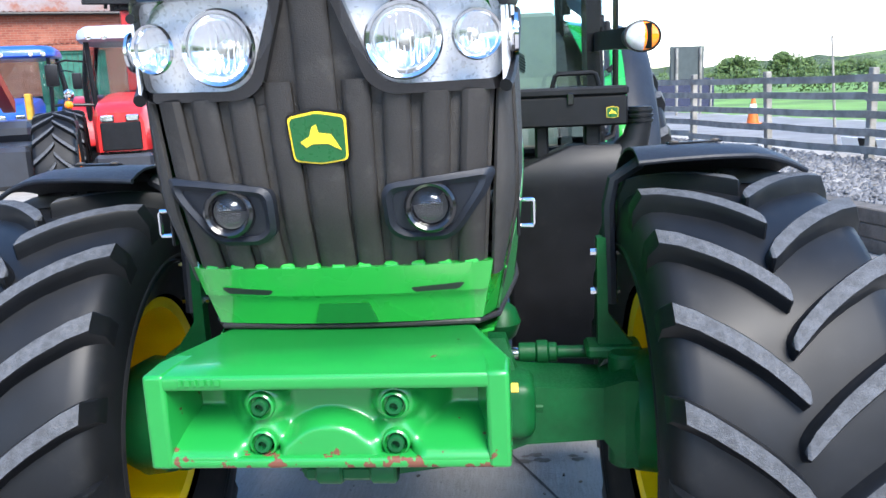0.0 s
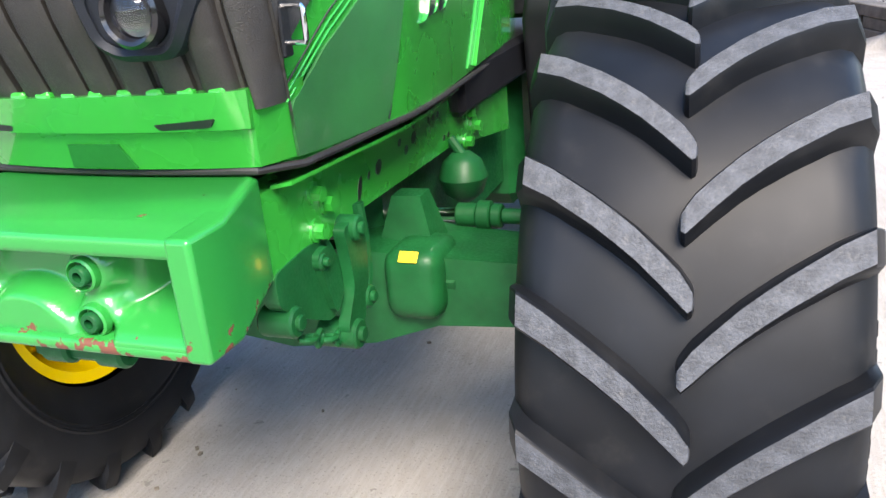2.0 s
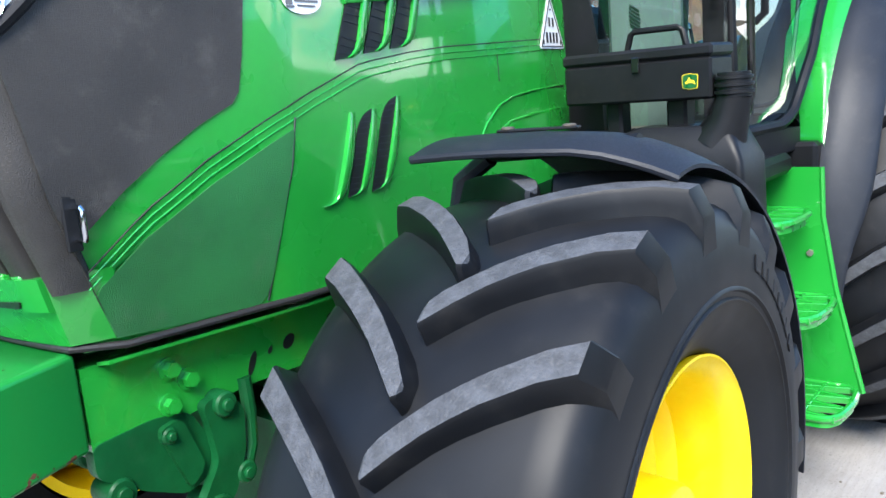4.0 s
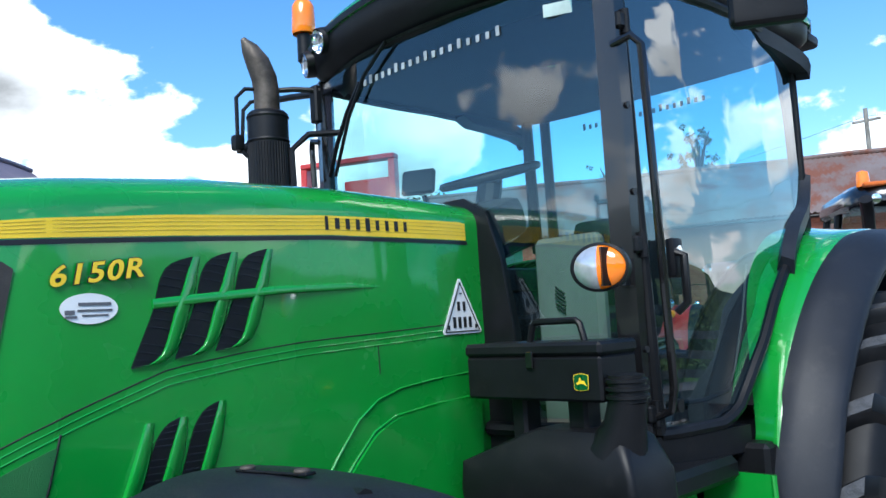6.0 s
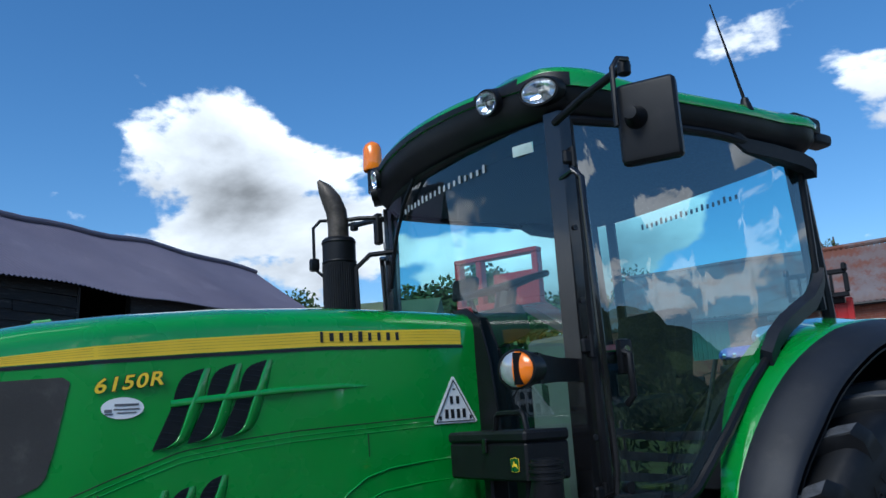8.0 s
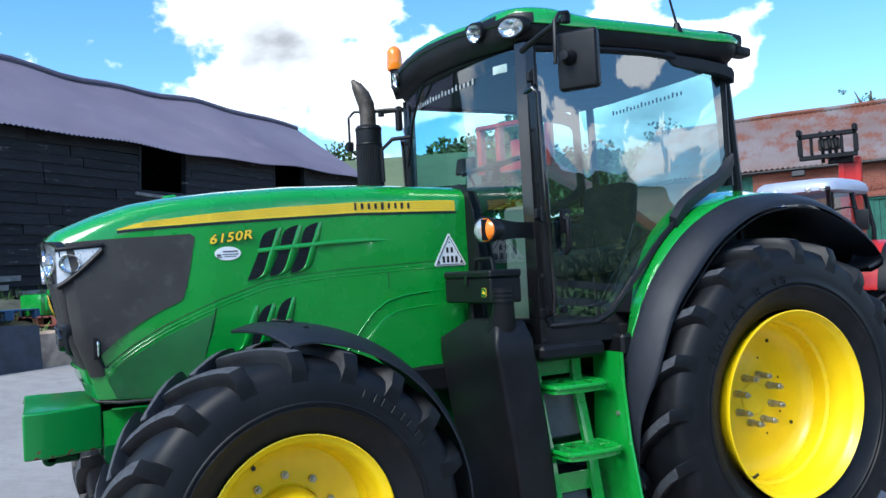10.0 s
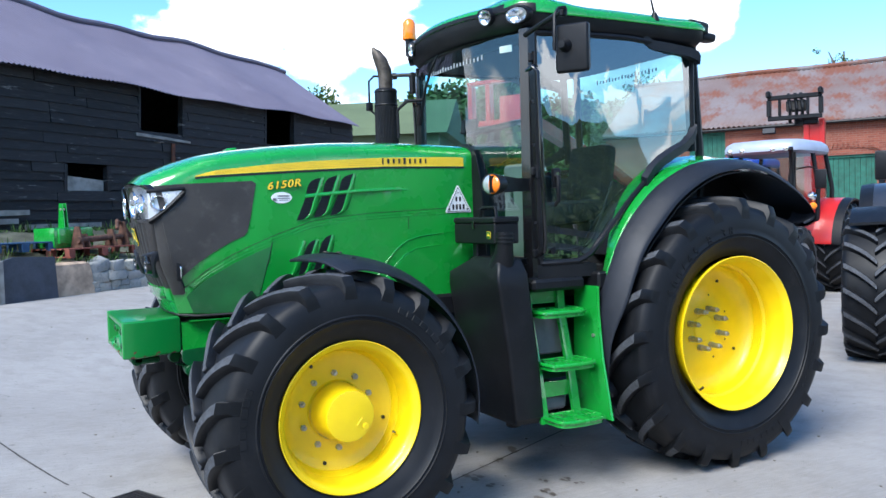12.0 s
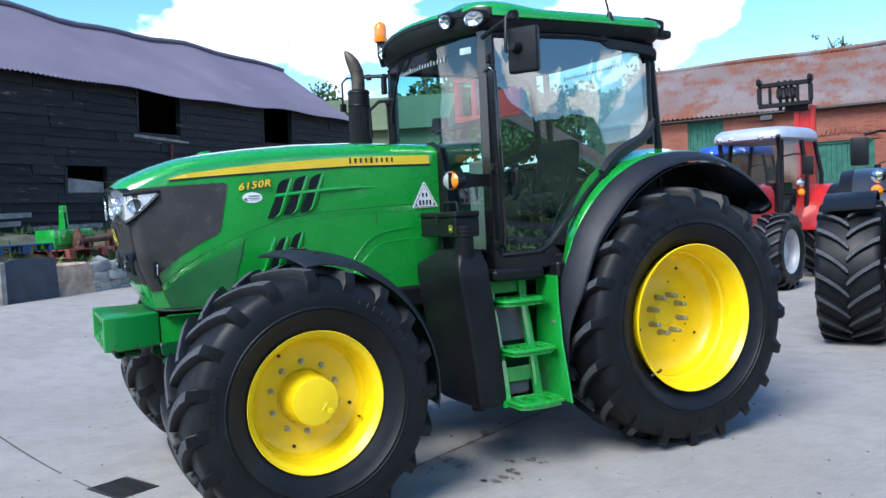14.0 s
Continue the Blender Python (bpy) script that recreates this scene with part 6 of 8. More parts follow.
g = Geo()
g.loft([rect(0.40, 0.96, 1.18, 1.36, 0.455, 0.03), rect(0.37, 1.00, 1.150, 1.372, 0.50, 0.03), rect(0.36, 1.005, 1.110, 1.335, 0.90, 0.03), rect(0.36, 1.010, 1.050, 1.275, 1.32, 0.025), rect(0.38, 1.008, 1.043, 1.265, 1.405, 0.02), rect(0.60, 0.965, 1.075, 1.250, 1.495, 0.03), rect(0.64, 0.94, 1.09, 1.24, 1.512, 0.03)])
part("tank_body", g, BLACK, tank)
g = Geo()
g.cyl((0.80, 1.26, 0.41), (0.80, 1.26, 0.46), 0.05, 18, bevel=0.008)
part("drain", g, BLACK, tank)
g = Geo()
g.tube([(0.905, 1.140, 1.46), (0.940, 1.132, 1.53), (0.958, 1.128, 1.605)], [0.085, 0.060, 0.052], 20)
part("filler_neck", g, BLACK, tank)
g = Geo()
ribs = [(1.595 + 0.011 * k + d, r) for k, r in enumerate((0.053, 0.060, 0.053, 0.060, 0.053, 0.058, 0.050)) for d in (0.001, 0.010)]
g.tube([(0.958, 1.128, z) for z, r in ribs], [r for z, r in ribs], 24)
part("filler_cap", g, BLACK, tank, "ribbed black filler cap")
# tool box
tb = new("tool_box")
tb.parent = tractor
tb["label"] = "black plastic tool box with carry handle"
g = Geo()
g.block(0.385, 0.902, 1.090, 1.272, 1.595, 1.725, 0.008)
part("box_body", g, BLACK, tb)
g = Geo()
g.block(0.380, 0.907, 1.085, 1.277, 1.725, 1.765, 0.010)
part("box_lid", g, BLACK, tb)
g = Geo()
g.tube([(0.58, 1.18, 1.76), (0.595, 1.18, 1.815), (0.61, 1.18, 1.825), (0.76, 1.18, 1.825), (0.775, 1.18, 1.815), (0.79, 1.18, 1.76)], 0.011, 8)
part("box_handle", g, BLACK, tb)
g = Geo()
g.box((0.028, 0.010, 0.05), Matrix.Translation((0.655, 1.083, 1.715)), 0.003)
part("box_latch", g, BLACK_GLOSS, tb)
bb = new("box_badge")
bb.parent = tb
badge_at(0.835, 1.08, 1.65, 0.026, 0.025, Matrix.Translation((0.835, 1.088, 1.652)) @ Matrix.Rotation(radians(90), 4, "X"), bb)
g = Geo()
g.block(0.50, 0.56, 1.16, 1.24, 1.45, 1.60, 0.01)
part("box_stand", g, BLACK, tb)
g = Geo()
g.block(0.72, 0.79, 1.16, 1.24, 1.45, 1.60, 0.01)
part("box_stand", g, BLACK, tb)
# access steps
st = new("access_steps")
st.parent = tractor
st["label"] = "green steel cab steps with slotted treads"
for sx_off, z in ((0.0, 1.150), (0.085, 0.828), (0.165, 0.490)):
    g = Geo()
    x0, x1 = 0.80 + sx_off, 1.035 + sx_off
    edge = rounded([(x0, 1.365), (x1 - 0.03, 1.365), (x1, 1.42), (x1 + 0.01, 1.55), (x1, 1.66), (x1 - 0.04, 1.71), (x0, 1.71)], 0.03, 3)
    rim_pts = [(x, y, z) for x, y in edge]
    g.tube(rim_pts + [rim_pts[0]], 0.013, 8)
    g.loft([[(x, y, z + dz) for x, y in edge] for dz in (-0.032, 0.0)], ends=False)
    for k in range(6):
        y = 1.405 + 0.052 * k
        g.box((x1 - x0 - 0.01, 0.016, 0.024), pose((x0 + x1) / 2, y, z - 0.003, 0, 0, 12 if k % 2 else -12), 0.002)
    g.box((0.014, 0.33, 0.026), Matrix.Translation(((x0 + x1) / 2, 1.54, z - 0.004)), 0.002)
    part("tread", g, GREEN, st)
for y0, dx, nm in ((1.345, 0, "stringer"), (1.60, 0, "stringer")):
    g = Geo()
    g.loft([[(x + a, y0 + b, z) for a, b in ((0, 0), (0.03, 0), (0.03, 0.055), (0, 0.055))] for x, z in ((0.80, 1.36), (0.815, 1.12), (0.90, 0.80), (0.975, 0.45))])
    part(nm, g, GREEN, st)
g = Geo()
g.loft([[(0.80, y, z), (x1, y, z), (x1, y + 0.012, z), (0.80, y + 0.012, z)] for y, x1, z in ((1.765, 1.045, 1.30), (1.765, 1.050, 1.12), (1.75, 1.10, 0.85), (1.74, 1.20, 0.46))])
g.tube([(1.045, 1.77, 1.30), (1.05, 1.77, 1.12), (1.10, 1.755, 0.85), (1.20, 1.745, 0.46)], 0.010, 8)
part("side_panel", g, GREEN, st)
for z, x in ((0.98, 1.03), (0.72, 1.10)):
    b = Geo()
    b.cyl((x - 0.02, 1.762, z), (x - 0.02, 1.748, z), 0.013, 6)
    part("panel_bolt", b, STEEL, st)
for z0, z1, x in ((1.19, 1.30, 0.80), (0.60, 0.70, 0.93)):
    g = Geo()
    g.block(x, x + 0.012, 1.36, 1.64, z0, z1, 0.003)
    part("cross_plate", g, GREEN, st)
g = Geo()
g.block(0.70, 0.80, 1.38, 1.66, 0.85, 1.12, 0.01)
part("panel", g, plain("grey_panel", (0.11, 0.11, 0.12), 0.5, vary=0.2), st)
g = Geo()
g.block(0.78, 0.90, 1.40, 1.62, 0.50, 0.60, 0.02)
part("battery_box", g, bpy.data.materials["grey_panel"], st)
g = Geo()
g.block(0.55, 0.95, 1.34, 1.75, 1.28, 1.36, 0.02)
part("step_top", g, BLACK, st)

# ---- yard ----
BARN_P, BARN_D, BARN_N = Vector((-10.7, -1.7)), Vector((-0.622, 0.783)), Vector((-0.783, -0.622))
EDGE_P, EDGE_D, EDGE_N = Vector((2.6, 10.0)), Vector((0.30, -0.954)), Vector((0.954, 0.30))


def barn_at(t, o, z):
    """Along the barn's front, behind it (negative: before it), height."""
    p = BARN_P + BARN_D * t + BARN_N * o
    return Vector((p.x, p.y, z))


def edge_at(u, o, z):
    """Along the sleeper edge of the yard, out beyond it, height."""
    p = EDGE_P + EDGE_D * u + EDGE_N * o
    return Vector((p.x, p.y, z))


def smooth01(v):
    v = min(1, max(0, v))
    return v * v * (3 - 2 * v)


def ground_z(x, y):
    s = (Vector((x, y)) - BARN_P).dot(BARN_N)
    along = (Vector((x, y)) - BARN_P).dot(BARN_D)
    z = 0.70 * smooth01((s + 8.5) / 6.2) * smooth01((16 - along) / 5) if s < 20 else 0.0
    o = (Vector((x, y)) - EDGE_P).dot(EDGE_N)
    u = (Vector((x, y)) - EDGE_P).dot(EDGE_D)
    if o > 0.15 and u < 8.4:
        z += 0.40
    return z


def concrete():
    """Brushed grey concrete: broom lines, blotches, grit and dark specks."""
    n = Nodes("brushed_concrete")
    big, mid = n.noise(0.55, 6, 0.6), n.noise(3.2, 7, 0.62)
    brush = n.noise(7.0, 5, 0.6, (9.0, 0.9, 1.0))
    grit = n.noise(95, 3)
    col = n.mix(n.ramp(big, 0.3, 0.7, 0, 1), (0.232, 0.216, 0.200), (0.300, 0.284, 0.266))
    col = n.mix(n.ramp(mid, 0.42, 0.68, 0, 0.75), col, (0.215, 0.203, 0.188))
    col = n.mix(n.ramp(brush, 0.35, 0.75, 0, 0.30), col, (0.40, 0.388, 0.370))
    col = n.mix(n.ramp(grit, 0.58, 0.70, 0, 0.75), col, (0.15, 0.14, 0.13))
    col = n.mix(n.ramp(n.noise(17, 4, 0.5), 0.67, 0.72, 0, 0.6), col, (0.10, 0.095, 0.085))
    add = n.node("ShaderNodeMath")
    add.operation = "ADD"
    n.t.links.new(brush, add.inputs[0])
    n.t.links.new(grit, add.inputs[1])
    n.bump(add.outputs[0], 0.5, 0.008)
    return n.done(col, n.ramp(mid, 0.3, 0.7, 0.72, 0.92))


CONCRETE = concrete()
GRASS = plain("meadow_grass", (0.085, 0.175, 0.030), 0.9, vary=0.4, scale=0.35, bump=0.6, grain=14)
GRAVEL = plain("grey_gravel", (0.105, 0.107, 0.115), 0.9, vary=0.5, scale=8, bump=0.3, grain=60)
ASPHALT = plain("asphalt", (0.15, 0.15, 0.155), 0.9, vary=0.15, scale=1.5, bump=0.4, grain=70)
STAIN = plain("damp_stain", (0.11, 0.095, 0.080), 0.55, vary=0.35, scale=9, bump=0.2, grain=80)

xs = [-900, -420, -200, -110, -60, -38] + steps(-28, 22, 100) + [30, 45, 70, 120, 220, 430, 900]
ys = [-900, -420, -200, -110, -60, -36, -24] + steps(-16, 34, 100) + [42, 55, 80, 130, 220, 430, 900]
g = Geo()
g.sheet(lambda u, v: (u, v, ground_z(u, v)), xs, ys)
k = 0
for i in range(len(xs) - 1):
    for j in range(len(ys) - 1):
        mx, my = (xs[i] + xs[i + 1]) / 2, (ys[j] + ys[j + 1]) / 2
        q = Vector((mx, my))
        o, u = (q - EDGE_P).dot(EDGE_N), (q - EDGE_P).dot(EDGE_D)
        far_out = mx < -40 or my > 48 or my < -38 or mx > 30
        g.m[k] = 1 if far_out or (o > 9.5 and my > 0) or mx > 10.5 else 0
        k += 1
tagged(g.make("ground", [CONCRETE, GRASS], smooth=50), "pale brushed concrete yard with meadow beyond", "ground", kind="structure")


def joint(a, b, wide):
    g = Geo()
    a, b = Vector(a), Vector(b)
    side = (b - a).normalized().orthogonal() * wide / 2
    rng = random.Random(4)
    cuts = [a.lerp(b, k / 30) for k in range(31)]
    g.sheet(lambda u, v: (*(cuts[u] + side * v * rng.uniform(0.7, 1.3)), ground_z(*cuts[u]) + 0.004), range(31), (-1, 1))
    tagged(g.make("joint", JOINT_TAR), "dark tar-filled joint between concrete bays", "floor joint", kind="structure")


JOINT_TAR = plain("joint_tar", (0.060, 0.055, 0.050), 0.8, vary=0.4, scale=9)
joint((0.72, 0.40), (-1.6, 5.4), 0.013)
joint((-6.4, -3.4), (1.6, -0.35), 0.014)

rng = random.Random(11)
g = Geo()
for cx, cy, r in ((0.07, 1.73, 0.07), (0.18, 1.50, 0.05), (0.45, 1.17, 0.06), (0.67, 1.19, 0.05), (1.03, 1.19, 0.09), (0.93, 1.41, 0.06), (0.84, 1.64, 0.045), (0.95, 1.68, 0.035),
                  (0.76, 1.50, 0.03), (1.12, 1.34, 0.03), (0.30, 1.32, 0.04)):
    for bit in range(4):
        bx, by = cx + rng.gauss(0, r * 0.7), cy + rng.gauss(0, r * 0.5)
        br = r * rng.uniform(0.25, 0.75)
        k = len(g.v)
        ring = [(bx + br * rng.uniform(0.6, 1.3) * math.cos(a), by + 0.6 * br * rng.uniform(0.6, 1.3) * math.sin(a), 0.0035) for a in steps(0, 2 * math.pi, 13)[:-1]]
        g.add(ring, [tuple(range(13))])
tagged(g.make("damp_stain", STAIN), "dark oily damp spots on the concrete", "stain", kind="stuff")

g = Geo()
for k in range(420):
    x, y = rng.uniform(-6, 4.5), rng.uniform(-4, 9)
    s = rng.uniform(0.004, 0.013)
    g.box((s * 1.4, s, s * 0.7), pose(x, y, ground_z(x, y) + s * 0.3, 0, 0, rng.uniform(0, 180)))
tagged(g.make("grit", plain("grit", (0.13, 0.11, 0.085), 0.9, vary=0.4)), "scattered grit and leaf crumbs on the concrete", "grit", kind="stuff")

# drain grate, let into the concrete beside the front wheel
drain = thing("drain_grate", "dark cast-iron drain grate set in the concrete", "drain", (-0.29, -0.93, 0.0), 25)
g = Geo()
for x0, x1, y0, y1 in ((-0.20, 0.20, -0.15, -0.13), (-0.20, 0.20, 0.13, 0.15), (-0.20, -0.18, -0.13, 0.13), (0.18, 0.20, -0.13, 0.13)):
    g.block(x0, x1, y0, y1, -0.02, 0.006, 0.001)
IRON = plain("cast_iron", (0.035, 0.032, 0.030), 0.6, metal=0.4, vary=0.3, scale=14, bump=0.3, dust=0.2)
part("frame", g, IRON, drain)
# black sheet on the concrete stands in for the shaded pit below the bars
g = Geo()
g.block(-0.18, 0.18, -0.13, 0.13, 0.0005, 0.0015)
part("pit_shade", g, INK, drain)
bar_mesh = None
for k in range(11):
    if bar_mesh is None:
        b = Geo()
        b.block(-0.009, 0.009, -0.129, 0.129, 0.0015, 0.006, 0.001)
        bar = part("bar", b, IRON, drain)
        bar_mesh = bar.data
    else:
        bar = new("bar", bar_mesh)
        bar.parent = drain
    bar.matrix_basis = pose(-0.16 + 0.032 * k, 0, 0)

# ---- black barn ----
TAR_WOOD = None


def tarred():
    n = Nodes("tarred_weathered_wood")
    rnd = n.t.nodes.new("ShaderNodeObjectInfo").outputs["Random"]
    grain = n.noise(3.5, 7, 0.65, (1.0, 1.0, 9.0))
    col = n.mix(rnd, (0.0045, 0.0045, 0.0052), (0.017, 0.0165, 0.018))
    col = n.mix(n.ramp(grain, 0.50, 0.72, 0, 0.6), col, (0.050, 0.047, 0.046))
    col = n.mix(n.ramp(n.noise(1.9, 8, 0.72, (1, 1, 6.0)), 0.615, 0.69, 0, 0.8), col, (0.25, 0.24, 0.225))
    n.bump(grain, 0.6, 0.012)
    return n.done(col, 0.8)


def sheet_metal(name, a, b, rust, lo, hi, rough=0.55):
    n = Nodes(name)
    streak = n.noise(0.9, 7, 0.65, (1, 1, 0.35))
    col = n.mix(n.ramp(n.noise(0.5, 5), 0.3, 0.7, 0, 1), a, b)
    col = n.mix(n.ramp(streak, lo, hi, 0, 1), col, rust)
    col = n.mix(n.ramp(n.noise(6, 6, 0.7), 0.55, 0.75, 0, 0.45), col, scaled(rust, 0.5))
    return n.done(col, rough, 0.15)


TAR_WOOD = tarred()
ROOF_PURPLE = sheet_metal("purple_grey_roof_sheet", (0.135, 0.117, 0.155), (0.172, 0.150, 0.190), (0.205, 0.180, 0.215), 0.55, 0.72)
ROOF_RUST = sheet_metal("rusty_roof_sheet", (0.185, 0.160, 0.160), (0.150, 0.105, 0.095), (0.165, 0.060, 0.036), 0.44, 0.62, 0.8)
PALE_WOOD = plain("weathered_pale_wood", (0.25, 0.235, 0.21), 0.85, vary=0.35, scale=5, bump=0.4, grain=40)
# near-black base puts the barn's inner gloom into the floor colour
DARK_INSIDE = plain("unlit_interior_boards", (0.010, 0.009, 0.009), 0.9, vary=0.3)


def lean(t, z):
    return t + 0.06 * (z - 1.7)


def corrugated(g, at, t0, t1, pitch, amp, rows):
    """A corrugated sheet along t; at(t, v) gives the surface, v from eave 0 to ridge 1."""
    n = int((t1 - t0) / pitch * 4)
    wave = (0, amp, 0, -amp)
    g.sheet(lambda i, v: at(t0 + (t1 - t0) * i / n, v) + Vector((0, 0, wave[i % 4])), range(n + 1), rows, (0, 0, -0.012))


def sag(t):
    return 0.05 * math.sin(t * 0.9) + 0.035 * math.sin(t * 2.3 + 1)


barn = thing("barn", "old black weatherboarded barn with purple-grey corrugated roof", "barn")
T0, T1, EAVE, RIDGE = -2.4, 12.0, 4.55, 6.6
g = Geo()
corrugated(g, lambda t, v: barn_at(t + v * 1.0 * smooth01((t - 9) / 3), -0.28 + 3.28 * v, EAVE - 0.03 + (RIDGE - EAVE) * v + sag(t) * (0.6 + 0.4 * v) - 0.10 * math.sin(math.pi * v) * 0.4), T0 - 0.2, T1 + 0.15, 0.105, 0.014, steps(0, 1, 6))
part("roof", g, ROOF_PURPLE, barn, "purple-grey corrugated metal roof slope", 60)
g = Geo()
corrugated(g, lambda t, v: barn_at(t + v * 1.0 * smooth01((t - 9) / 3), 6.28 - 3.28 * v, EAVE + (RIDGE - EAVE) * v + sag(t) * 0.4), T0 - 0.2, T1 + 0.15, 0.3, 0.022, steps(0, 1, 3))
part("roof", g, ROOF_PURPLE, barn, "", 60)
g = Geo()
g.tube([barn_at(t + smooth01((t - 9) / 3), 3.0, RIDGE + 0.02 + sag(t)) for t in steps(T0 - 0.2, T1 + 0.15, 24)], 0.07, 8)
part("ridge_cap", g, ROOF_PURPLE, barn)
# inner lining and far walls keep the inside dark
g = Geo()
g.prism([(T0, 1.0), (T1, 1.0), (T1, EAVE + 0.12), (T0, EAVE + 0.12)], lambda t, z: barn_at(t, 6.0, z), BARN_N.to_3d() * 0.1)
for t in (T0, T1 - 0.1):
    g.prism([(0.12, 1.0), (6.0, 1.0), (6.0, EAVE + 0.05), (3.0, RIDGE - 0.05), (0.12, EAVE + 0.02)], lambda o, z: barn_at(lean(t, z), o, z), BARN_D.to_3d() * 0.1)
part("wall", g, TAR_WOOD, barn)
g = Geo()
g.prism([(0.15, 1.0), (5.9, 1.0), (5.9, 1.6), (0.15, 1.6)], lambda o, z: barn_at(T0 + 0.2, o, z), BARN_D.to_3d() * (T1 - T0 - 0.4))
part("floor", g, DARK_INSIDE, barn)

WINDOWS = ((3.25, 4.51, 3.58, 4.54), (7.6, 8.85, 3.69, 4.6), (1.4, 2.38, 2.40, 2.90))
rng = random.Random(5)
ROW = 0.178
rows = int((EAVE - 1.55) / ROW) + 1
for r in range(rows):
    z0 = 1.52 + r * ROW
    z1 = z0 + ROW
    t = T0
    cuts = []
    while t < T1 - 0.05:
        e = min(T1, t + rng.uniform(2.4, 4.6))
        if T1 - e < 1.0:
            e = T1
        cuts.append((t, e))
        t = e
    spans = []
    for a, b in cuts:
        pieces = [(a, b)]
        for w0, w1, wz0, wz1 in WINDOWS:
            if z0 + ROW / 2 > wz0 and z0 + ROW / 2 < wz1:
                cut = []
                for p, q in pieces:
                    if q <= w0 or p >= w1:
                        cut.append((p, q))
                    else:
                        if p < w0:
                            cut.append((p, w0))
                        if q > w1:
                            cut.append((w1, q))
                pieces = cut
        spans += pieces
    for a, b in spans:
        if b - a < 0.08:
            continue
        tilt, jut, dz = rng.gauss(0, 0.010), rng.uniform(0, 0.018), rng.gauss(0, 0.006)
        g = Geo()
        ring = []
        for o, z in ((-0.012 - jut, z1 + 0.012), (-0.042 - jut, z0 - 0.01), (-0.012 - jut, z0 - 0.01), (0.02 - jut, z1 + 0.012)):
            ring.append((o, z))
        g.loft([[barn_at(lean(tt, z), o, z + dz + sg) for o, z in ring] for tt, sg in ((a + 0.006, -tilt), ((a + b) / 2, rng.gauss(0, 0.004)), (b - 0.006, tilt))])
        plank = part("plank", g, TAR_WOOD, barn)
for w0, w1, wz0, wz1 in WINDOWS:
    for t in (w0 - 0.05, w1 + 0.02):
        g = Geo()
        g.prism([(t, wz0), (t + 0.07, wz0), (t + 0.07, wz1), (t, wz1)], lambda t, z: barn_at(lean(t, z), -0.05, z), BARN_N.to_3d() * 0.14)
        part("window_post", g, TAR_WOOD, barn)
g = Geo()
g.prism([(3.12, 3.56), (4.75, 3.50), (4.75, 3.54), (3.9, 3.59), (3.12, 3.625)], lambda t, z: barn_at(lean(t, z), -0.075, z), BARN_N.to_3d() * 0.1)
part("sill", g, PALE_WOOD, barn, "split bleached window sill")
g = Geo()
g.prism([(1.42, 2.41), (2.36, 2.41), (2.36, 2.62), (1.42, 2.70)], lambda t, z: barn_at(lean(t, z), 0.03, z), BARN_N.to_3d() * 0.03)
part("loose_board", g, PALE_WOOD, barn, "pale bare board nailed across the low opening")
g = Geo()
g.prism([(4.15, 3.02), (4.25, 3.02), (4.24, 3.46), (4.15, 3.46)], lambda t, z: barn_at(lean(t, z), -0.09, z), BARN_N.to_3d() * 0.03)
part("bracket", g, plain("rust", (0.10, 0.035, 0.018), 0.9, vary=0.4), barn, "rusty iron strap under the opening")
for a, b, z, o in ((-2.6, -1.2, 1.86, -0.08), (-1.0, 0.35, 1.80, -0.10), (-2.2, -0.2, 1.64, -0.13), (0.5, 2.2, 1.70, -0.09), (-0.3, 0.6, 1.95, -0.08)):
    g = Geo()
    g.prism([(a, z), (b, z + 0.02), (b, z + 0.11), (a, z + 0.10)], lambda t, z: barn_at(t, o, z), BARN_N.to_3d() * 0.03)
    part("skirting_board", g, PALE_WOOD, barn, "broken bleached skirting board")

# ---- bank and retaining wall before the barn ----
EARTH = plain("bank_earth", (0.105, 0.105, 0.070), 0.95, vary=0.45, scale=2.5, bump=0.7, grain=25)
rng = random.Random(8)
g = Geo()
g.sheet(lambda t, o: barn_at(t, o, 1.18 + 0.5 * smooth01((o + 2.1) / 2.0) + rng.gauss(0, 0.02)), steps(-6, 12, 60), [-2.02, -1.7, -1.3, -0.9, -0.5, -0.1, 0.1], (0, 0, -0.8))
tagged(g.make("ground_bank", EARTH, smooth=60), "rough earth bank below the barn", "ground", kind="structure")

STONE = Nodes("rubble_stone")
_r = STONE.t.nodes.new("ShaderNodeObjectInfo").outputs["Random"]
_c = STONE.mix(_r, (0.24, 0.245, 0.24), (0.46, 0.42, 0.34))
_c = STONE.mix(STONE.ramp(STONE.noise(14, 6, 0.65), 0.45, 0.75, 0, 0.6), _c, (0.13, 0.135, 0.12))
STONE.bump(STONE.noise(30, 6, 0.7), 0.6, 0.02)
STONE = STONE.done(_c, 0.9)
stone_wall = thing("stone_wall", "low grey rubble-stone retaining wall below the barn", "stone wall", kind="structure")
g = Geo()
g.prism([(-6.0, 0.3), (12.0, 0.3), (12.0, 1.08), (-6.0, 1.08)], lambda t, z: barn_at(t, -2.12, z), BARN_N.to_3d() * 0.12)
part("mortar", g, EARTH, stone_wall, "dark earth packed behind the stones")


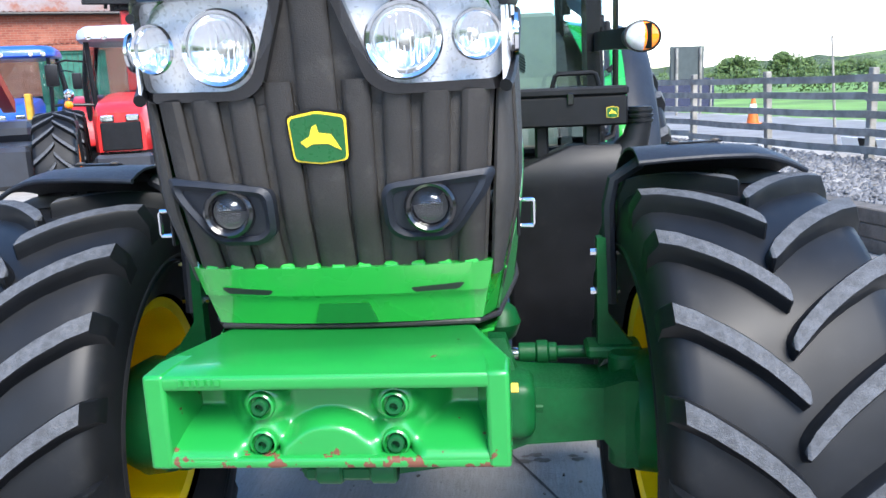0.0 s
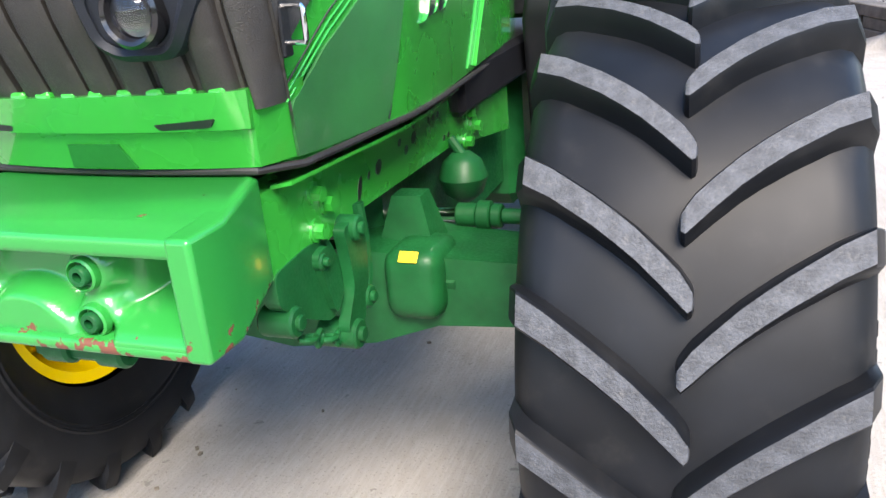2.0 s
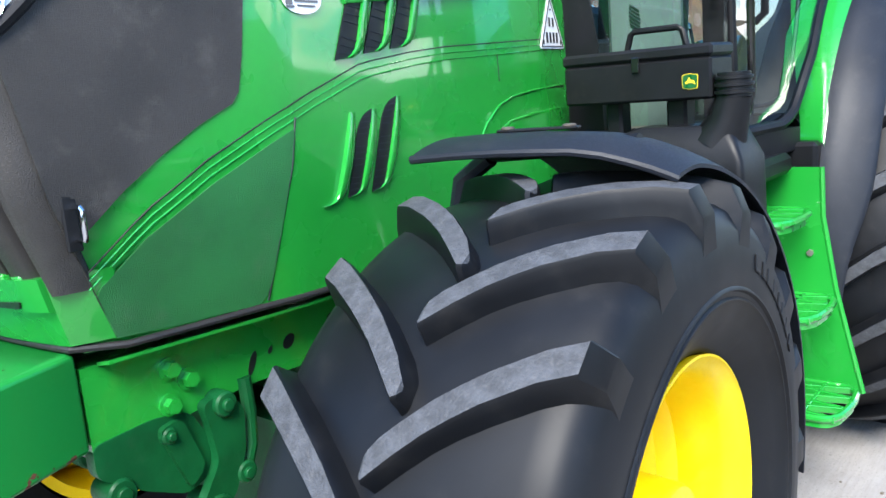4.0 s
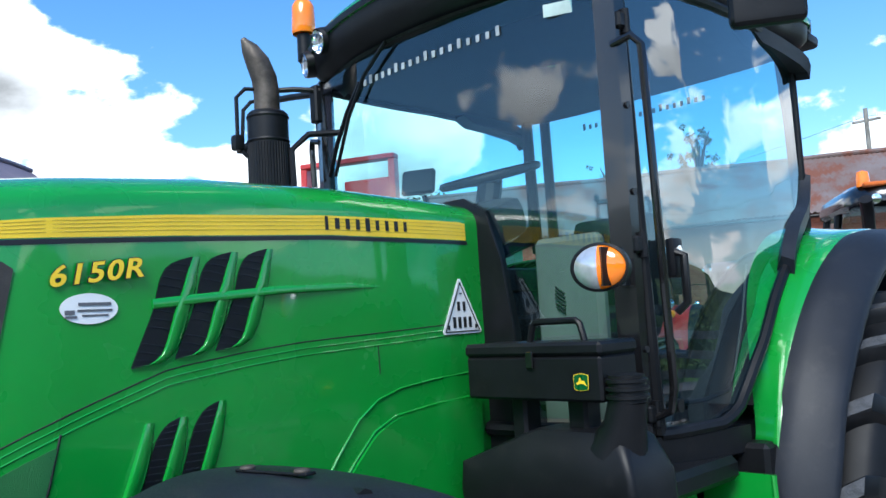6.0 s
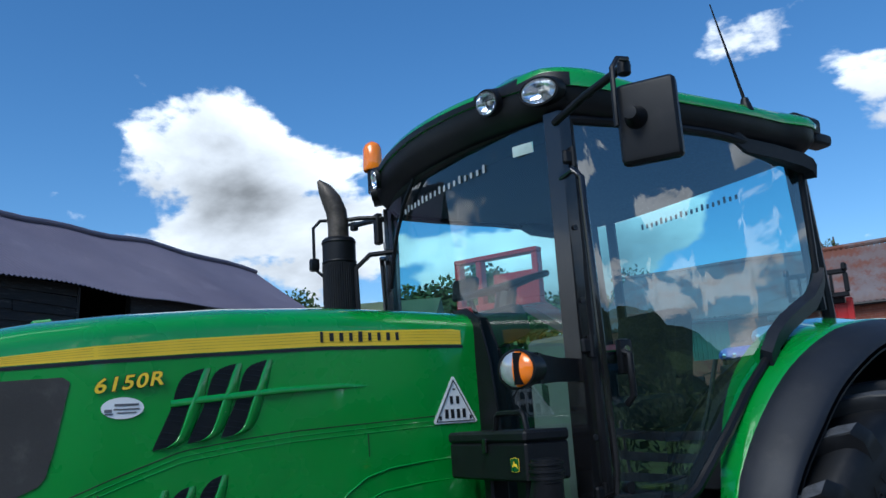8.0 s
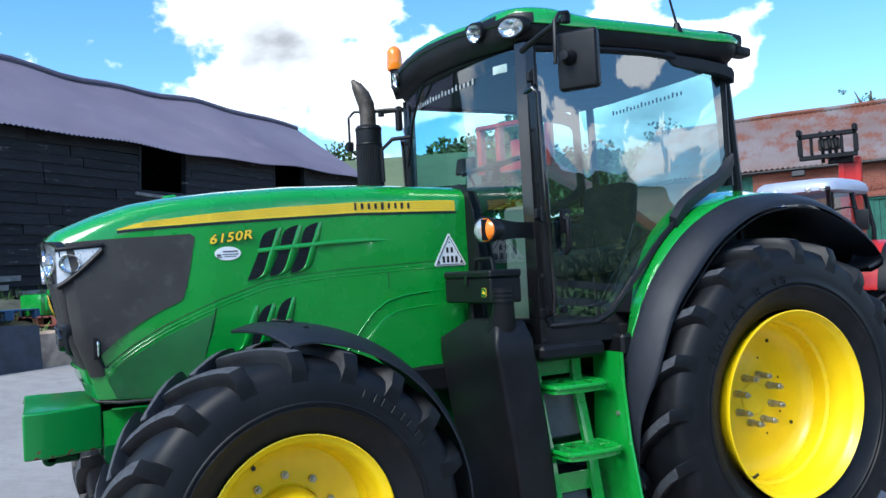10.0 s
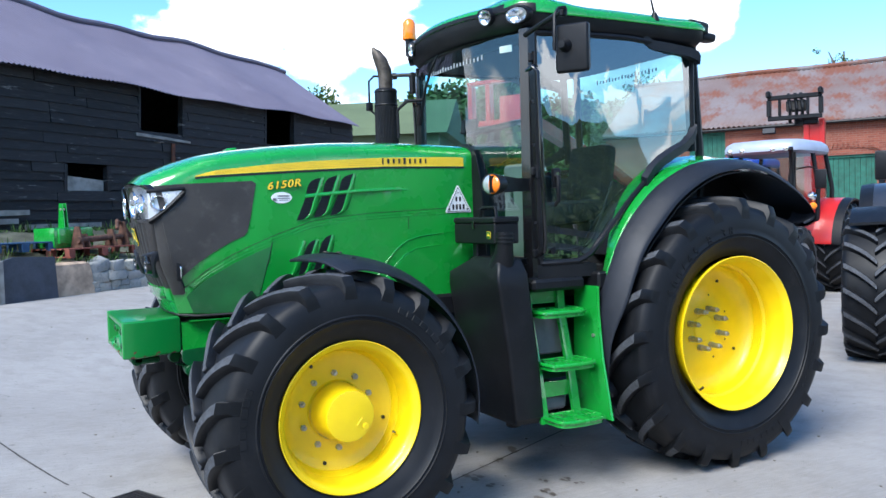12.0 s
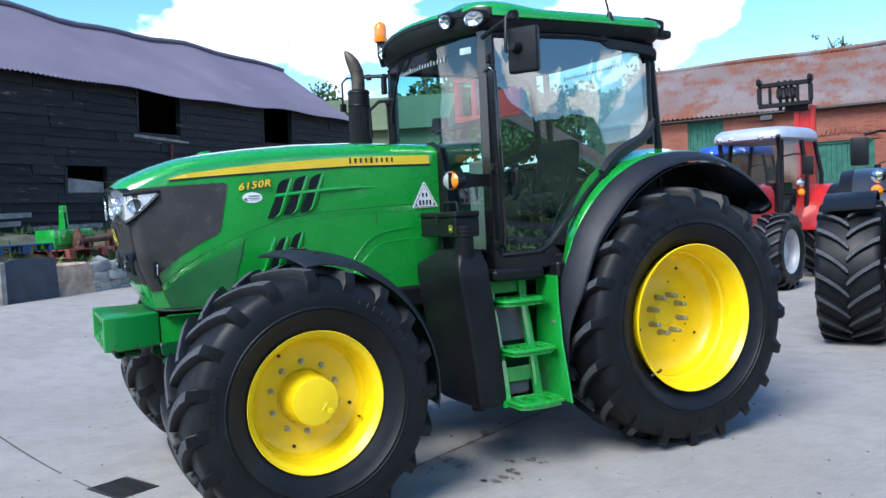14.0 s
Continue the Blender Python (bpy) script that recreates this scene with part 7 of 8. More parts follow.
def stone(t0, t1, z0, z1):
    g = Geo()
    bm = bmesh.new()
    bmesh.ops.create_cube(bm, size=1)
    bmesh.ops.bevel(bm, geom=bm.edges[:], offset=0.13, segments=1, affect="EDGES")
    for v in bm.verts:
        v.co += Vector((rng.gauss(0, 0.06), rng.gauss(0, 0.05), rng.gauss(0, 0.07)))
    m = barn_at((t0 + t1) / 2, -2.16 + rng.uniform(-0.02, 0.02), (z0 + z1) / 2)
    turn = math.degrees(math.atan2(BARN_D.y, BARN_D.x))
    g.take(bm, pose(*m, 0, rng.gauss(0, 5), turn) @ Matrix.Diagonal((t1 - t0 + 0.01, 0.2, z1 - z0 + 0.01, 1)))
    part("stone", g, STONE, stone_wall, smooth=50)


for lo, hi in ((-0.12, 8.0), (-6.0, -1.95)):
    z = 0.66
    for course in range(4):
        h = (0.19, 0.15, 0.17, 0.14)[course]
        t = lo + rng.uniform(-0.05, 0.02)
        while t < hi:
            w = rng.uniform(0.16, 0.46)
            if z + h < 1.30 and not (course == 3 and rng.random() < 0.25):
                split_up = rng.random() < 0.25
                if split_up:
                    stone(t, t + w, z, z + h * 0.5)
                    stone(t, t + w, z + h * 0.5, z + h + rng.uniform(-0.01, 0.02))
                else:
                    stone(t, t + w, z + rng.uniform(-0.01, 0.01), z + h + rng.uniform(-0.02, 0.04))
            t += w
        z += h
pillar = Geo()
pillar.loft([[barn_at(t, o, z) for t, o in ((-0.86 - sp, -2.28 - sp), (-0.12 + sp, -2.26 - sp), (-0.14 + sp, -1.95), (-0.86 - sp, -1.95))] for z, sp in ((0.5, 0.03), (0.8, 0.01), (1.05, -0.01), (1.17, -0.03), (1.2, -0.09))])
tagged(pillar.make("wall_pillar", plain("tan_render", (0.40, 0.285, 0.195), 0.95, vary=0.3, scale=6, bump=0.7, grain=35), smooth=20), "crumbling tan plastered pillar in the stone wall", "wall pillar", kind="structure")
slab = Geo()
slab.prism([(-1.76, 0.66), (-0.85, 0.66), (-0.86, 1.31), (-1.55, 1.345), (-1.74, 1.30)], lambda t, z: barn_at(t, -2.33 + 0.05 * (z - 0.7), z), BARN_N.to_3d() * 0.06)
tagged(slab.make("slate_slab", plain("blue_slate", (0.038, 0.045, 0.060), 0.6, vary=0.25, scale=4, bump=0.3, grain=50)), "large dark blue-grey slab leaning on the wall", "slab")
post = Geo()
post.prism([(-1.86, 0.62), (-1.78, 0.62), (-1.78, 1.30), (-1.86, 1.29)], lambda t, z: barn_at(t, -2.36, z), BARN_N.to_3d() * 0.09)
tagged(post.make("timber_post", PALE_WOOD), "short weathered timber post beside the slab", "post")

# things stored on the bank
RED_WOOD = plain("red_stained_wood", (0.175, 0.048, 0.032), 0.85, vary=0.3, scale=7, bump=0.4, grain=60)
BLUE_WOOD = plain("blue_stained_wood", (0.018, 0.060, 0.130), 0.85, vary=0.3, scale=7, bump=0.4, grain=60)
TURN_BARN = math.degrees(math.atan2(BARN_D.y, BARN_D.x))


def pallet(at, mat, label, turn=0.0, length=1.5, deep=0.9):
    p = thing("pallet", label, "pallet", at, TURN_BARN + turn)
    for k in range(6):
        g = Geo()
        y = -deep / 2 + deep * (k + 0.5) / 6
        g.block(-length / 2, length / 2, y - 0.05, y + 0.05, 0.125, 0.147, 0.003)
        part("top_slat", g, mat, p)
    for x in (-length / 2 + 0.06, 0, length / 2 - 0.06):
        g = Geo()
        g.block(x - 0.05, x + 0.05, -deep / 2, deep / 2, 0.0, 0.022, 0.003)
        part("bottom_slat", g, mat, p)
        for y in (-deep / 2 + 0.06, 0, deep / 2 - 0.06):
            g = Geo()
            g.block(x - 0.06, x + 0.06, y - 0.05, y + 0.05, 0.0225, 0.1245, 0.004)
            part("block", g, mat, p)
    return p


pallet(barn_at(0.34, -1.62, 1.26), RED_WOOD, "worn red-brown wooden pallet on the bank", 2)
pallet(barn_at(-0.75, -1.25, 1.38), BLUE_WOOD, "faded blue wooden pallet on the bank", -8, 1.0, 0.8)
weight = thing("weight_block", "bright green cast ballast block with upright bracket", "weight block", barn_at(0.04, -1.50, 1.41), TURN_BARN)
g = Geo()
g.box((0.80, 0.46, 0.33), Matrix.Translation((0, 0, 0.165)), 0.04, seg=2)
g.box((0.30, 0.50, 0.25), Matrix.Translation((-0.18, -0.02, 0.19)), 0.03, seg=2)
part("body", g, GREEN, weight)
g = Geo()
for x in (-0.035, 0.035):
    g.prism([(-0.07, 0.33), (0.07, 0.33), (0.035, 0.72), (-0.035, 0.72)], lambda a, z: (x - 0.008, a, z), (0.016, 0, 0))
part("bracket", g, GREEN, weight)
g = Geo()
g.cyl((-0.05, 0, 0.62), (0.05, 0, 0.62), 0.022, 10)
part("pin", g, STEEL, weight)
RUSTY = plain("rusty_iron", (0.085, 0.040, 0.026), 0.9, vary=0.45, scale=12, bump=0.5, grain=70)
hitch = thing("implement_frame", "rusty brown implement frame lying on the pallet", "implement", barn_at(0.45, -1.85, 1.41), TURN_BARN + 4)
g = Geo()
g.tube([(-0.55, -0.05, 0.12), (0.60, 0.02, 0.15)], 0.05, 10)
part("beam", g, RUSTY, hitch)
for x, tall in ((-0.5, 0.34), (-0.35, 0.22), (0.25, 0.28), (0.55, 0.40)):
    g = Geo()
    g.prism([(-0.12, 0.0), (0.14, 0.0), (0.05, tall), (-0.04, tall)], lambda a, z: (x, a, z), (0.03, 0, 0))
    part("plate", g, RUSTY, hitch)
g = Geo()
g.tube([(0.30, -0.10, 0.28), (0.42, 0.0, 0.42), (0.62, 0.05, 0.36), (0.75, 0.0, 0.12)], 0.03, 8)
part("arm", g, RUSTY, hitch)

WEED = plain("weed_leaf", (0.060, 0.115, 0.022), 0.8, vary=0.4)


def tuft(g, at, count, tall, rng):
    for k in range(count):
        a, r = rng.uniform(0, 6.283), rng.uniform(0, 0.12)
        b = Vector(at) + Vector((math.cos(a) * r, math.sin(a) * r, -0.02))
        tip = b + Vector((math.cos(a) * tall * 0.4, math.sin(a) * tall * 0.4, tall * rng.uniform(0.5, 1.2)))
        s = Vector((-math.sin(a), math.cos(a), 0)) * 0.012
        g.add([b - s, b + s, (b + tip) / 2 + s * 0.8 + Vector((0, 0, 0.02)), tip], [(0, 1, 2, 3)])


g = Geo()
rng = random.Random(3)
for k in range(240):
    o = rng.choice((-1.95, -1.2, -0.5, -0.25)) + rng.gauss(0, 0.12)
    t = rng.uniform(-4, 8)
    tuft(g, barn_at(t, o, 1.18 + 0.5 * smooth01((o + 2.1) / 2.0)), 10, rng.uniform(0.08, 0.25), rng)
tagged(g.make("weeds", WEED, fix=False), "rough grass and weeds on the bank", "weeds", kind="stuff")

# ---- brick shed ----
SHED_TURN = 29.0
SHED_D = Vector((math.cos(radians(SHED_TURN)), math.sin(radians(SHED_TURN))))
SHED_N = Vector((-SHED_D.y, SHED_D.x))


def shed_at(s, o, z):
    p = SHED_D * s + SHED_N * (29.25 + o)
    return Vector((p.x, p.y, z))


def brickwork():
    n = Nodes("red_brick")
    co = n.t.nodes.new("ShaderNodeTexCoord").outputs["Object"]
    sp = n.node("ShaderNodeSeparateXYZ", Vector=co)
    cb = n.node("ShaderNodeCombineXYZ", X=sp.outputs[0], Y=sp.outputs[2])
    br = n.node("ShaderNodeTexBrick", Vector=cb.outputs[0])
    br.inputs["Scale"].default_value = 1.0
    br.inputs["Brick Width"].default_value, br.inputs["Row Height"].default_value = 0.235, 0.078
    br.inputs["Mortar Size"].default_value, br.inputs["Mortar Smooth"].default_value = 0.009, 0.3
    br.inputs["Color1"].default_value = (0.170, 0.040, 0.024, 1)
    br.inputs["Color2"].default_value = (0.240, 0.068, 0.040, 1)
    br.inputs["Mortar"].default_value = (0.20, 0.110, 0.080, 1)
    col = n.mix(n.ramp(n.noise(1.1, 7, 0.65), 0.45, 0.75, 0, 0.5), br.outputs["Color"], (0.29, 0.135, 0.090))
    col = n.mix(n.ramp(n.noise(3.5, 6, 0.7), 0.58, 0.72, 0, 0.5), col, (0.11, 0.040, 0.030))
    n.bump(br.outputs["Fac"], -0.4, 0.01)
    return n.done(col, 0.9)


BRICK = brickwork()
GREEN_DOOR = plain("faded_green_door_paint", (0.018, 0.105, 0.072), 0.75, vary=0.25, scale=5, bump=0.3, grain=40)
shed = thing("brick_shed", "long red-brick shed with rusty corrugated roof and green doors", "shed", shed_at(0, 0, 0), SHED_TURN)
S0, S1, SE, SR = -9.5, 11.0, 4.82, 7.35
doors = ((-6.0, -4.6, 3.30, 4.66, False), (-1.5, 0.65, 0.0, 3.5, True))
# the front wall, built round its openings
g = Geo()
cuts = [S0, -6.0, -4.6, -1.5, 0.65, S1]
for a, b in zip(cuts[:-1], cuts[1:]):
    hole = [d for d in doors if d[0] == a]
    spans = [(0.0, SE)] if not hole else [(0.0, hole[0][2]), (hole[0][3], SE)]
    for z0, z1 in spans:
        if z1 - z0 > 0.02:
            g.block(a, b, 0.0, 0.34, z0, z1)
part("wall", g, BRICK, shed, "weathered red brick front wall")
g = Geo()
g.block(S0, S1, 7.66, 8.0, 0, SE)
for s in (S0, S1 - 0.34):
    g.prism([(0.34, 0), (7.66, 0), (7.66, SE), (4.0, SR - 0.1), (0.34, SE)], lambda y, z: (s, y, z), (0.34, 0, 0))
part("wall", g, BRICK, shed)


def shed_roof(y0, y1, up):
    g = Geo()
    n = int((S1 - S0 + 0.3) / 0.19 * 2)
    g.sheet(lambda i, v: (S0 - 0.15 + (S1 - S0 + 0.3) * i / n, y0 + (y1 - y0) * v, SE - 0.02 + (SR - SE) * v + (0.035 if i % 2 else -0.035) + 0.03 * math.sin(i * 0.05)), range(n + 1), steps(0, 1, 4), (0, 0, -0.012))
    return g


part("roof", shed_roof(-0.25, 4.0, 1), ROOF_RUST, shed, "rust-streaked grey corrugated roof", 70)
part("roof", shed_roof(8.25, 4.0, 1), ROOF_RUST, shed, "", 70)
g = Geo()
g.tube([(s, 4.0, SR + 0.03 + 0.03 * math.sin(s)) for s in steps(S0 - 0.15, S1 + 0.15, 20)], 0.10, 8)
part("ridge_cap", g, ROOF_RUST, shed)
g = Geo()
g.tube([(S0, -0.27, SE - 0.12), (S1, -0.27, SE - 0.12)], 0.06, 8)
part("gutter", g, BLACK, shed)
for a, b, z0, z1, arched in doors:
    d = new("door")
    d.parent = shed
    d["label"] = "faded green plank door" + (" under a brick arch" if arched else " to the loft")
    n = int((b - a) / 0.17)
    for k in range(n):
        x0, x1 = a + (b - a) * k / n, a + (b - a) * (k + 1) / n
        g = Geo()
        g.block(x0 + 0.004, x1 - 0.004, 0.12, 0.16, z0 + 0.02, z1 - 0.02, 0.004)
        part("plank", g, GREEN_DOOR, d)
    g = Geo()
    for x in (a, b - 0.07):
        g.block(x, x + 0.07, 0.06, 0.119, z0, z1)
    g.block(a + 0.07, b - 0.07, 0.06, 0.119, z1 - 0.09, z1)
    part("frame", g, GREEN_DOOR, d)
    if arched:
        for k in range(22):
            u = math.pi * (k + 0.5) / 22
            m = pose((a + b) / 2 - math.cos(u) * (b - a) * 0.54, -0.012, z1 + 0.02 + math.sin(u) * 0.34, 0, 90 - math.degrees(u) - 0, 0)
            g = Geo()
            g.box((0.10, 0.06, 0.22), m, 0.006)
            part("arch_brick", g, BRICK, shed)
flood = thing("floodlight", "small grey floodlight under the shed eave", "floodlight", shed_at(-2.9, -0.30, 4.52), SHED_TURN)
g = Geo()
g.box((0.46, 0.12, 0.22), pose(0, -0.10, 0, -20, 0, 0), 0.02)
part("housing", g, GREY_PLASTIC, flood)
g = Geo()
g.tube([(0, 0.30, 0.05), (0, -0.05, 0.05)], 0.03, 8)
part("bracket", g, GREY_PLASTIC, flood)

# olive shed beyond the barn
olive = thing("olive_shed", "far olive-green metal shed beyond the barn", "shed", (-30.0, 18.0, 0), 55)
OLIVE = plain("olive_cladding", (0.105, 0.135, 0.060), 0.6, vary=0.12, scale=0.8)
g = Geo()
g.block(-7, -0.4, -4, 4, 0, 5.4)
part("wall", g, OLIVE, olive)
g = Geo()
g.prism([(-4.4, 5.3), (0, 7.3), (4.4, 5.3)], lambda y, z: (-7.4, y, z), (7.4, 0, 0))
part("roof", g, OLIVE, olive)

# ---- other machines in the yard ----
RED = plain("red_paint", (0.46, 0.012, 0.012), 0.35, coat=0.4, vary=0.1, scale=3, dust=0.08)
BLUE = plain("blue_paint", (0.012, 0.070, 0.40), 0.35, coat=0.35, vary=0.1, scale=3, dust=0.08)
SILVER_PAINT = plain("silver_blue_paint", (0.36, 0.40, 0.50), 0.4, metal=0.2, vary=0.08, scale=3)
GREY_RIM = plain("silver_grey_rim", (0.50, 0.50, 0.51), 0.45, metal=0.2, vary=0.1)
ORANGE = plain("orange_paint", (0.55, 0.115, 0.01), 0.4, vary=0.12)
WHITE_RIM = plain("dull_white_rim", (0.55, 0.53, 0.48), 0.5, vary=0.2)
DARK_PAINT = plain("dark_slate_paint", (0.022, 0.025, 0.033), 0.35, coat=0.3, vary=0.15)
SIDE_GLASS = clear("plain_glass", (0.62, 0.72, 0.74), 1.5)


def machine_wheel(parent, x, y, R, half, side, rim_mat, label):
    w = new("wheel")
    w.parent = parent
    w["label"] = label
    w.matrix_basis = pose(x * side, y, R - 0.01) @ Matrix.Diagonal((side, 1, 1, 1))
    fit_tyre(w, R, half, R * 0.56, 19, 0.05, 0.062, 0.34)
    g = Geo()
    e, f = R * 0.57, half * 0.9
    g.spin([(-f, e), (-f + 0.03, e - 0.03), (f - 0.10, e - 0.06), (f - 0.03, e - 0.03), (f, e), (f - 0.02, e + 0.006)], Matrix(), 48)
    g.spin([(f - 0.16, e - 0.05), (f - 0.20, e * 0.7), (f - 0.20, e * 0.35), (f - 0.12, e * 0.32), (f - 0.11, 0.0)], Matrix(), 40)
    part("rim", g, rim_mat, w)
    return w


def parked_tractor(label, at, turn, paint, roof_mat, rim_mat, frame_mat=None, front_r=0.70, rear_r=0.90, track=0.95, wide=0.27, stack=0, fenders=True, beacon=False, lamps=True):
    """A farm tractor about its front axle: its bonnet points to -y."""
    frame_mat = frame_mat or BLACK
    tr = thing("tractor", label, "tractor", at, turn, "parked tractors")
    for sd in (1, -1):
        machine_wheel(tr, track, 0, front_r, wide, sd, rim_mat, "front wheel")
        machine_wheel(tr, track, 2.75, rear_r, 0.31, sd, rim_mat, "rear wheel")
        # arched rear mudguard
        g = Geo()
        arc = [(2.75 - (rear_r + 0.10) * math.cos(a), rear_r + (rear_r + 0.10) * math.sin(a)) for a in (radians(v) for v in range(8, 150, 10))]
        g.loft([[(sd * (track - 0.36), y, z), (sd * (track + 0.16), y, z - 0.01), (sd * (track + 0.16), y, z - 0.05), (sd * (track - 0.36), y, z - 0.04)] for y, z in arc])
        part("rear_mudguard", g, paint, tr)
        g = Geo()
        g.loft([[(sd * (track + 0.161), y, z - 0.005), (sd * (track + 0.33), y, z - 0.03), (sd * (track + 0.33), y, z - 0.07), (sd * (track + 0.161), y, z - 0.05)] for y, z in arc])
        part("mudguard_lip", g, BLACK, tr)
        if not fenders:
            continue
        g = Geo()
        arc = [((front_r + 0.09) * -math.cos(a), front_r + (front_r + 0.09) * math.sin(a)) for a in (radians(v) for v in range(55, 170, 12))]
        g.loft([[(sd * (track - 0.27), y, z), (sd * (track + 0.27), y, z - 0.02), (sd * (track + 0.27), y, z - 0.05), (sd * (track - 0.27), y, z - 0.03)] for y, z in arc])
        part("front_mudguard", g, BLACK, tr)
        g = Geo()
        g.tube([(sd * 0.40, 0.05, 0.85), (sd * (track - 0.3), 0.05, 0.95), (sd * (track - 0.2), 0.05, front_r * 2 + 0.05)], 0.03, 8)
        part("mudguard_stay", g, BLACK, tr)
    g = Geo()
    g.tube([(-track + 0.2, 0, front_r), (-0.3, 0, front_r - 0.05), (0.3, 0, front_r - 0.05), (track - 0.2, 0, front_r)], 0.11, 12)
    part("front_axle", g, DARK_PAINT, tr)
    g = Geo()
    g.tube([(-track + 0.2, 2.75, rear_r), (track - 0.2, 2.75, rear_r)], 0.16, 12)
    part("rear_axle", g, DARK_PAINT, tr)
    g = Geo()
    g.block(-0.24, 0.24, -0.7, 3.0, 0.60, 1.05, 0.04)
    g.block(-0.42, 0.42, -1.0, -0.7, 0.62, 0.98, 0.05)
    part("chassis", g, DARK_PAINT, tr)

    def bonnet_ring(y):
        top = lerp_table(y, (-0.95, -0.8, -0.4, 1.25), (1.60, 1.72, 1.80, 1.92))
        low = lerp_table(y, (-0.95, 1.25), (1.02, 1.05))
        h = lerp_table(y, (-0.95, -0.8, 1.25), (0.34, 0.40, 0.43))
        return [(-h, y, low), (h, y, low), (h, y, top - 0.16), (h * 0.86, y, top - 0.03), (h * 0.5, y, top), (-h * 0.5, y, top), (-h * 0.86, y, top - 0.03), (-h, y, top - 0.16)]

    g = Geo()
    g.loft([bonnet_ring(y) for y in (-0.95, -0.92, -0.8, -0.4, 0.2, 0.8, 1.25)])
    part("bonnet", g, paint, tr)
    g = Geo()
    g.box((0.58, 0.04, 0.42), Matrix.Translation((0, -0.965, 1.25)), 0.015)
    part("grille", g, BLACK, tr)
    for sd in (1, -1):
        g = Geo()
        g.box((0.20, 0.05, 0.10), Matrix.Translation((sd * 0.18, -0.97, 1.52)), 0.02)
        part("headlamp", g, SILVER, tr)
    # cab: four posts a side, panes between them and a rounded roof
    posts = ((1.25, 0.56, 1.18, 0.62, 1.05), (1.95, 0.78, 1.95, 0.72, 1.0), (2.95, 0.74, 2.90, 0.66, 1.35))
    for sd in (1, -1):
        for y0, x0, y1, x1, z0 in posts:
            g = Geo()
            g.tube([(sd * x0, y0, z0), (sd * (x0 + 0.04), (y0 + y1) / 2, 2.1), (sd * x1, y1, 2.80)], 0.045, 8)
            part("post", g, frame_mat, tr)
        for (ya, xa, yb, xb, za), (yc, xc, yd, xd, zc) in zip(posts[:-1], posts[1:]):
            g = Geo()
            g.sheet(lambda u, v: (sd * ((xa + (xb - xa) * v) * (1 - u) + (xc + (xd - xc) * v) * u + 0.04 * math.sin(math.pi * v)), (ya + (yb - ya) * v) * (1 - u) + (yc + (yd - yc) * v) * u, (za + (2.8 - za) * v) * (1 - u) + (zc + (2.8 - zc) * v) * u), steps(0, 1, 3), steps(0, 1, 4))
            part("side_pane", g, SIDE_GLASS, tr).visible_shadow = False
        g = Geo()
        g.tube([(sd * 0.62, 1.20, 2.45), (sd * 0.95, 1.0, 2.48), (sd * 1.12, 0.98, 2.44)], 0.016, 6)
        part("mirror_arm", g, BLACK, tr)
        g = Geo()
        g.box((0.21, 0.07, 0.36), Matrix.Translation((sd * 1.18, 0.97, 2.24)), 0.03, seg=2)
        part("mirror", g, BLACK, tr)
        if lamps:
            g = Geo()
            g.tube([(sd * 0.6, 1.22, 1.72), (sd * 0.98, 1.15, 1.74)], 0.03, 8)
            part("lamp_arm", g, BLACK, tr)
            g = Geo()
            g.spin([(-0.06, 0.0), (-0.06, 0.05), (0.0, 0.07), (0.03, 0.04), (0.035, 0.0)], pose(sd * 1.0, 1.10, 1.74, 0, 0, -90), 16)
            part("turn_lamp", g, AMBER, tr)
            g = Geo()
            g.spin([(-0.05, 0.0), (-0.05, 0.06), (0.0, 0.085), (0.03, 0.05), (0.035, 0.0)], pose(sd * 0.98, 1.10, 1.92, 0, 0, -90), 16)
            part("work_lamp", g, SILVER, tr)
    for ya, za, yb, zb, xa, xb in ((1.25, 1.75, 1.18, 2.8, 0.54, 0.60), (2.95, 1.4, 2.90, 2.8, 0.72, 0.64)):
        g = Geo()
        g.sheet(lambda u, v: (u * (xa + (xb - xa) * v), ya + (yb - ya) * v - 0.05 * (1 - u * u), za + (zb - za) * v), steps(-1, 1, 6), steps(0, 1, 3))
        part("windscreen" if ya < 2 else "rear_window", g, SIDE_GLASS, tr).visible_shadow = False
    g = Geo()

    def roof_ring(k, z):
        pts = []
        for i in range(40):
            a = 2 * math.pi * i / 40
            c, s = math.cos(a), math.sin(a)
            pts.append((0.80 * k * math.copysign(abs(c) ** 0.4, c), 2.02 + 1.05 * k * math.copysign(abs(s) ** 0.4, s), z))
        return pts

    g.loft([roof_ring(0.94, 2.78), roof_ring(1.0, 2.82), roof_ring(1.0, 2.90), roof_ring(0.96, 2.98), roof_ring(0.86, 3.04), roof_ring(0.5, 3.075)])
    part("roof", g, roof_mat, tr)
    for x in (-0.55, -0.30, 0.30, 0.55):
        g = Geo()
        g.spin([(-0.03, 0.0), (-0.03, 0.055), (0.012, 0.050), (0.02, 0.0)], pose(x, 0.985, 2.85, 0, 0, -90), 16)
        part("roof_lamp", g, SILVER, tr)
    if beacon:
        g = Geo()
        g.tube([(-0.62, 1.15, 3.0), (-0.62, 1.15, 3.08), (-0.62, 1.15, 3.16), (-0.62, 1.15, 3.18)], [0.07, 0.07, 0.06, 0.02], 12)
        part("beacon", g, AMBER, tr)
        g = Geo()
        g.box((1.3, 0.10, 0.05), Matrix.Translation((0, 1.05, 3.01)), 0.015)
        part("roof_trim", g, ORANGE, tr)
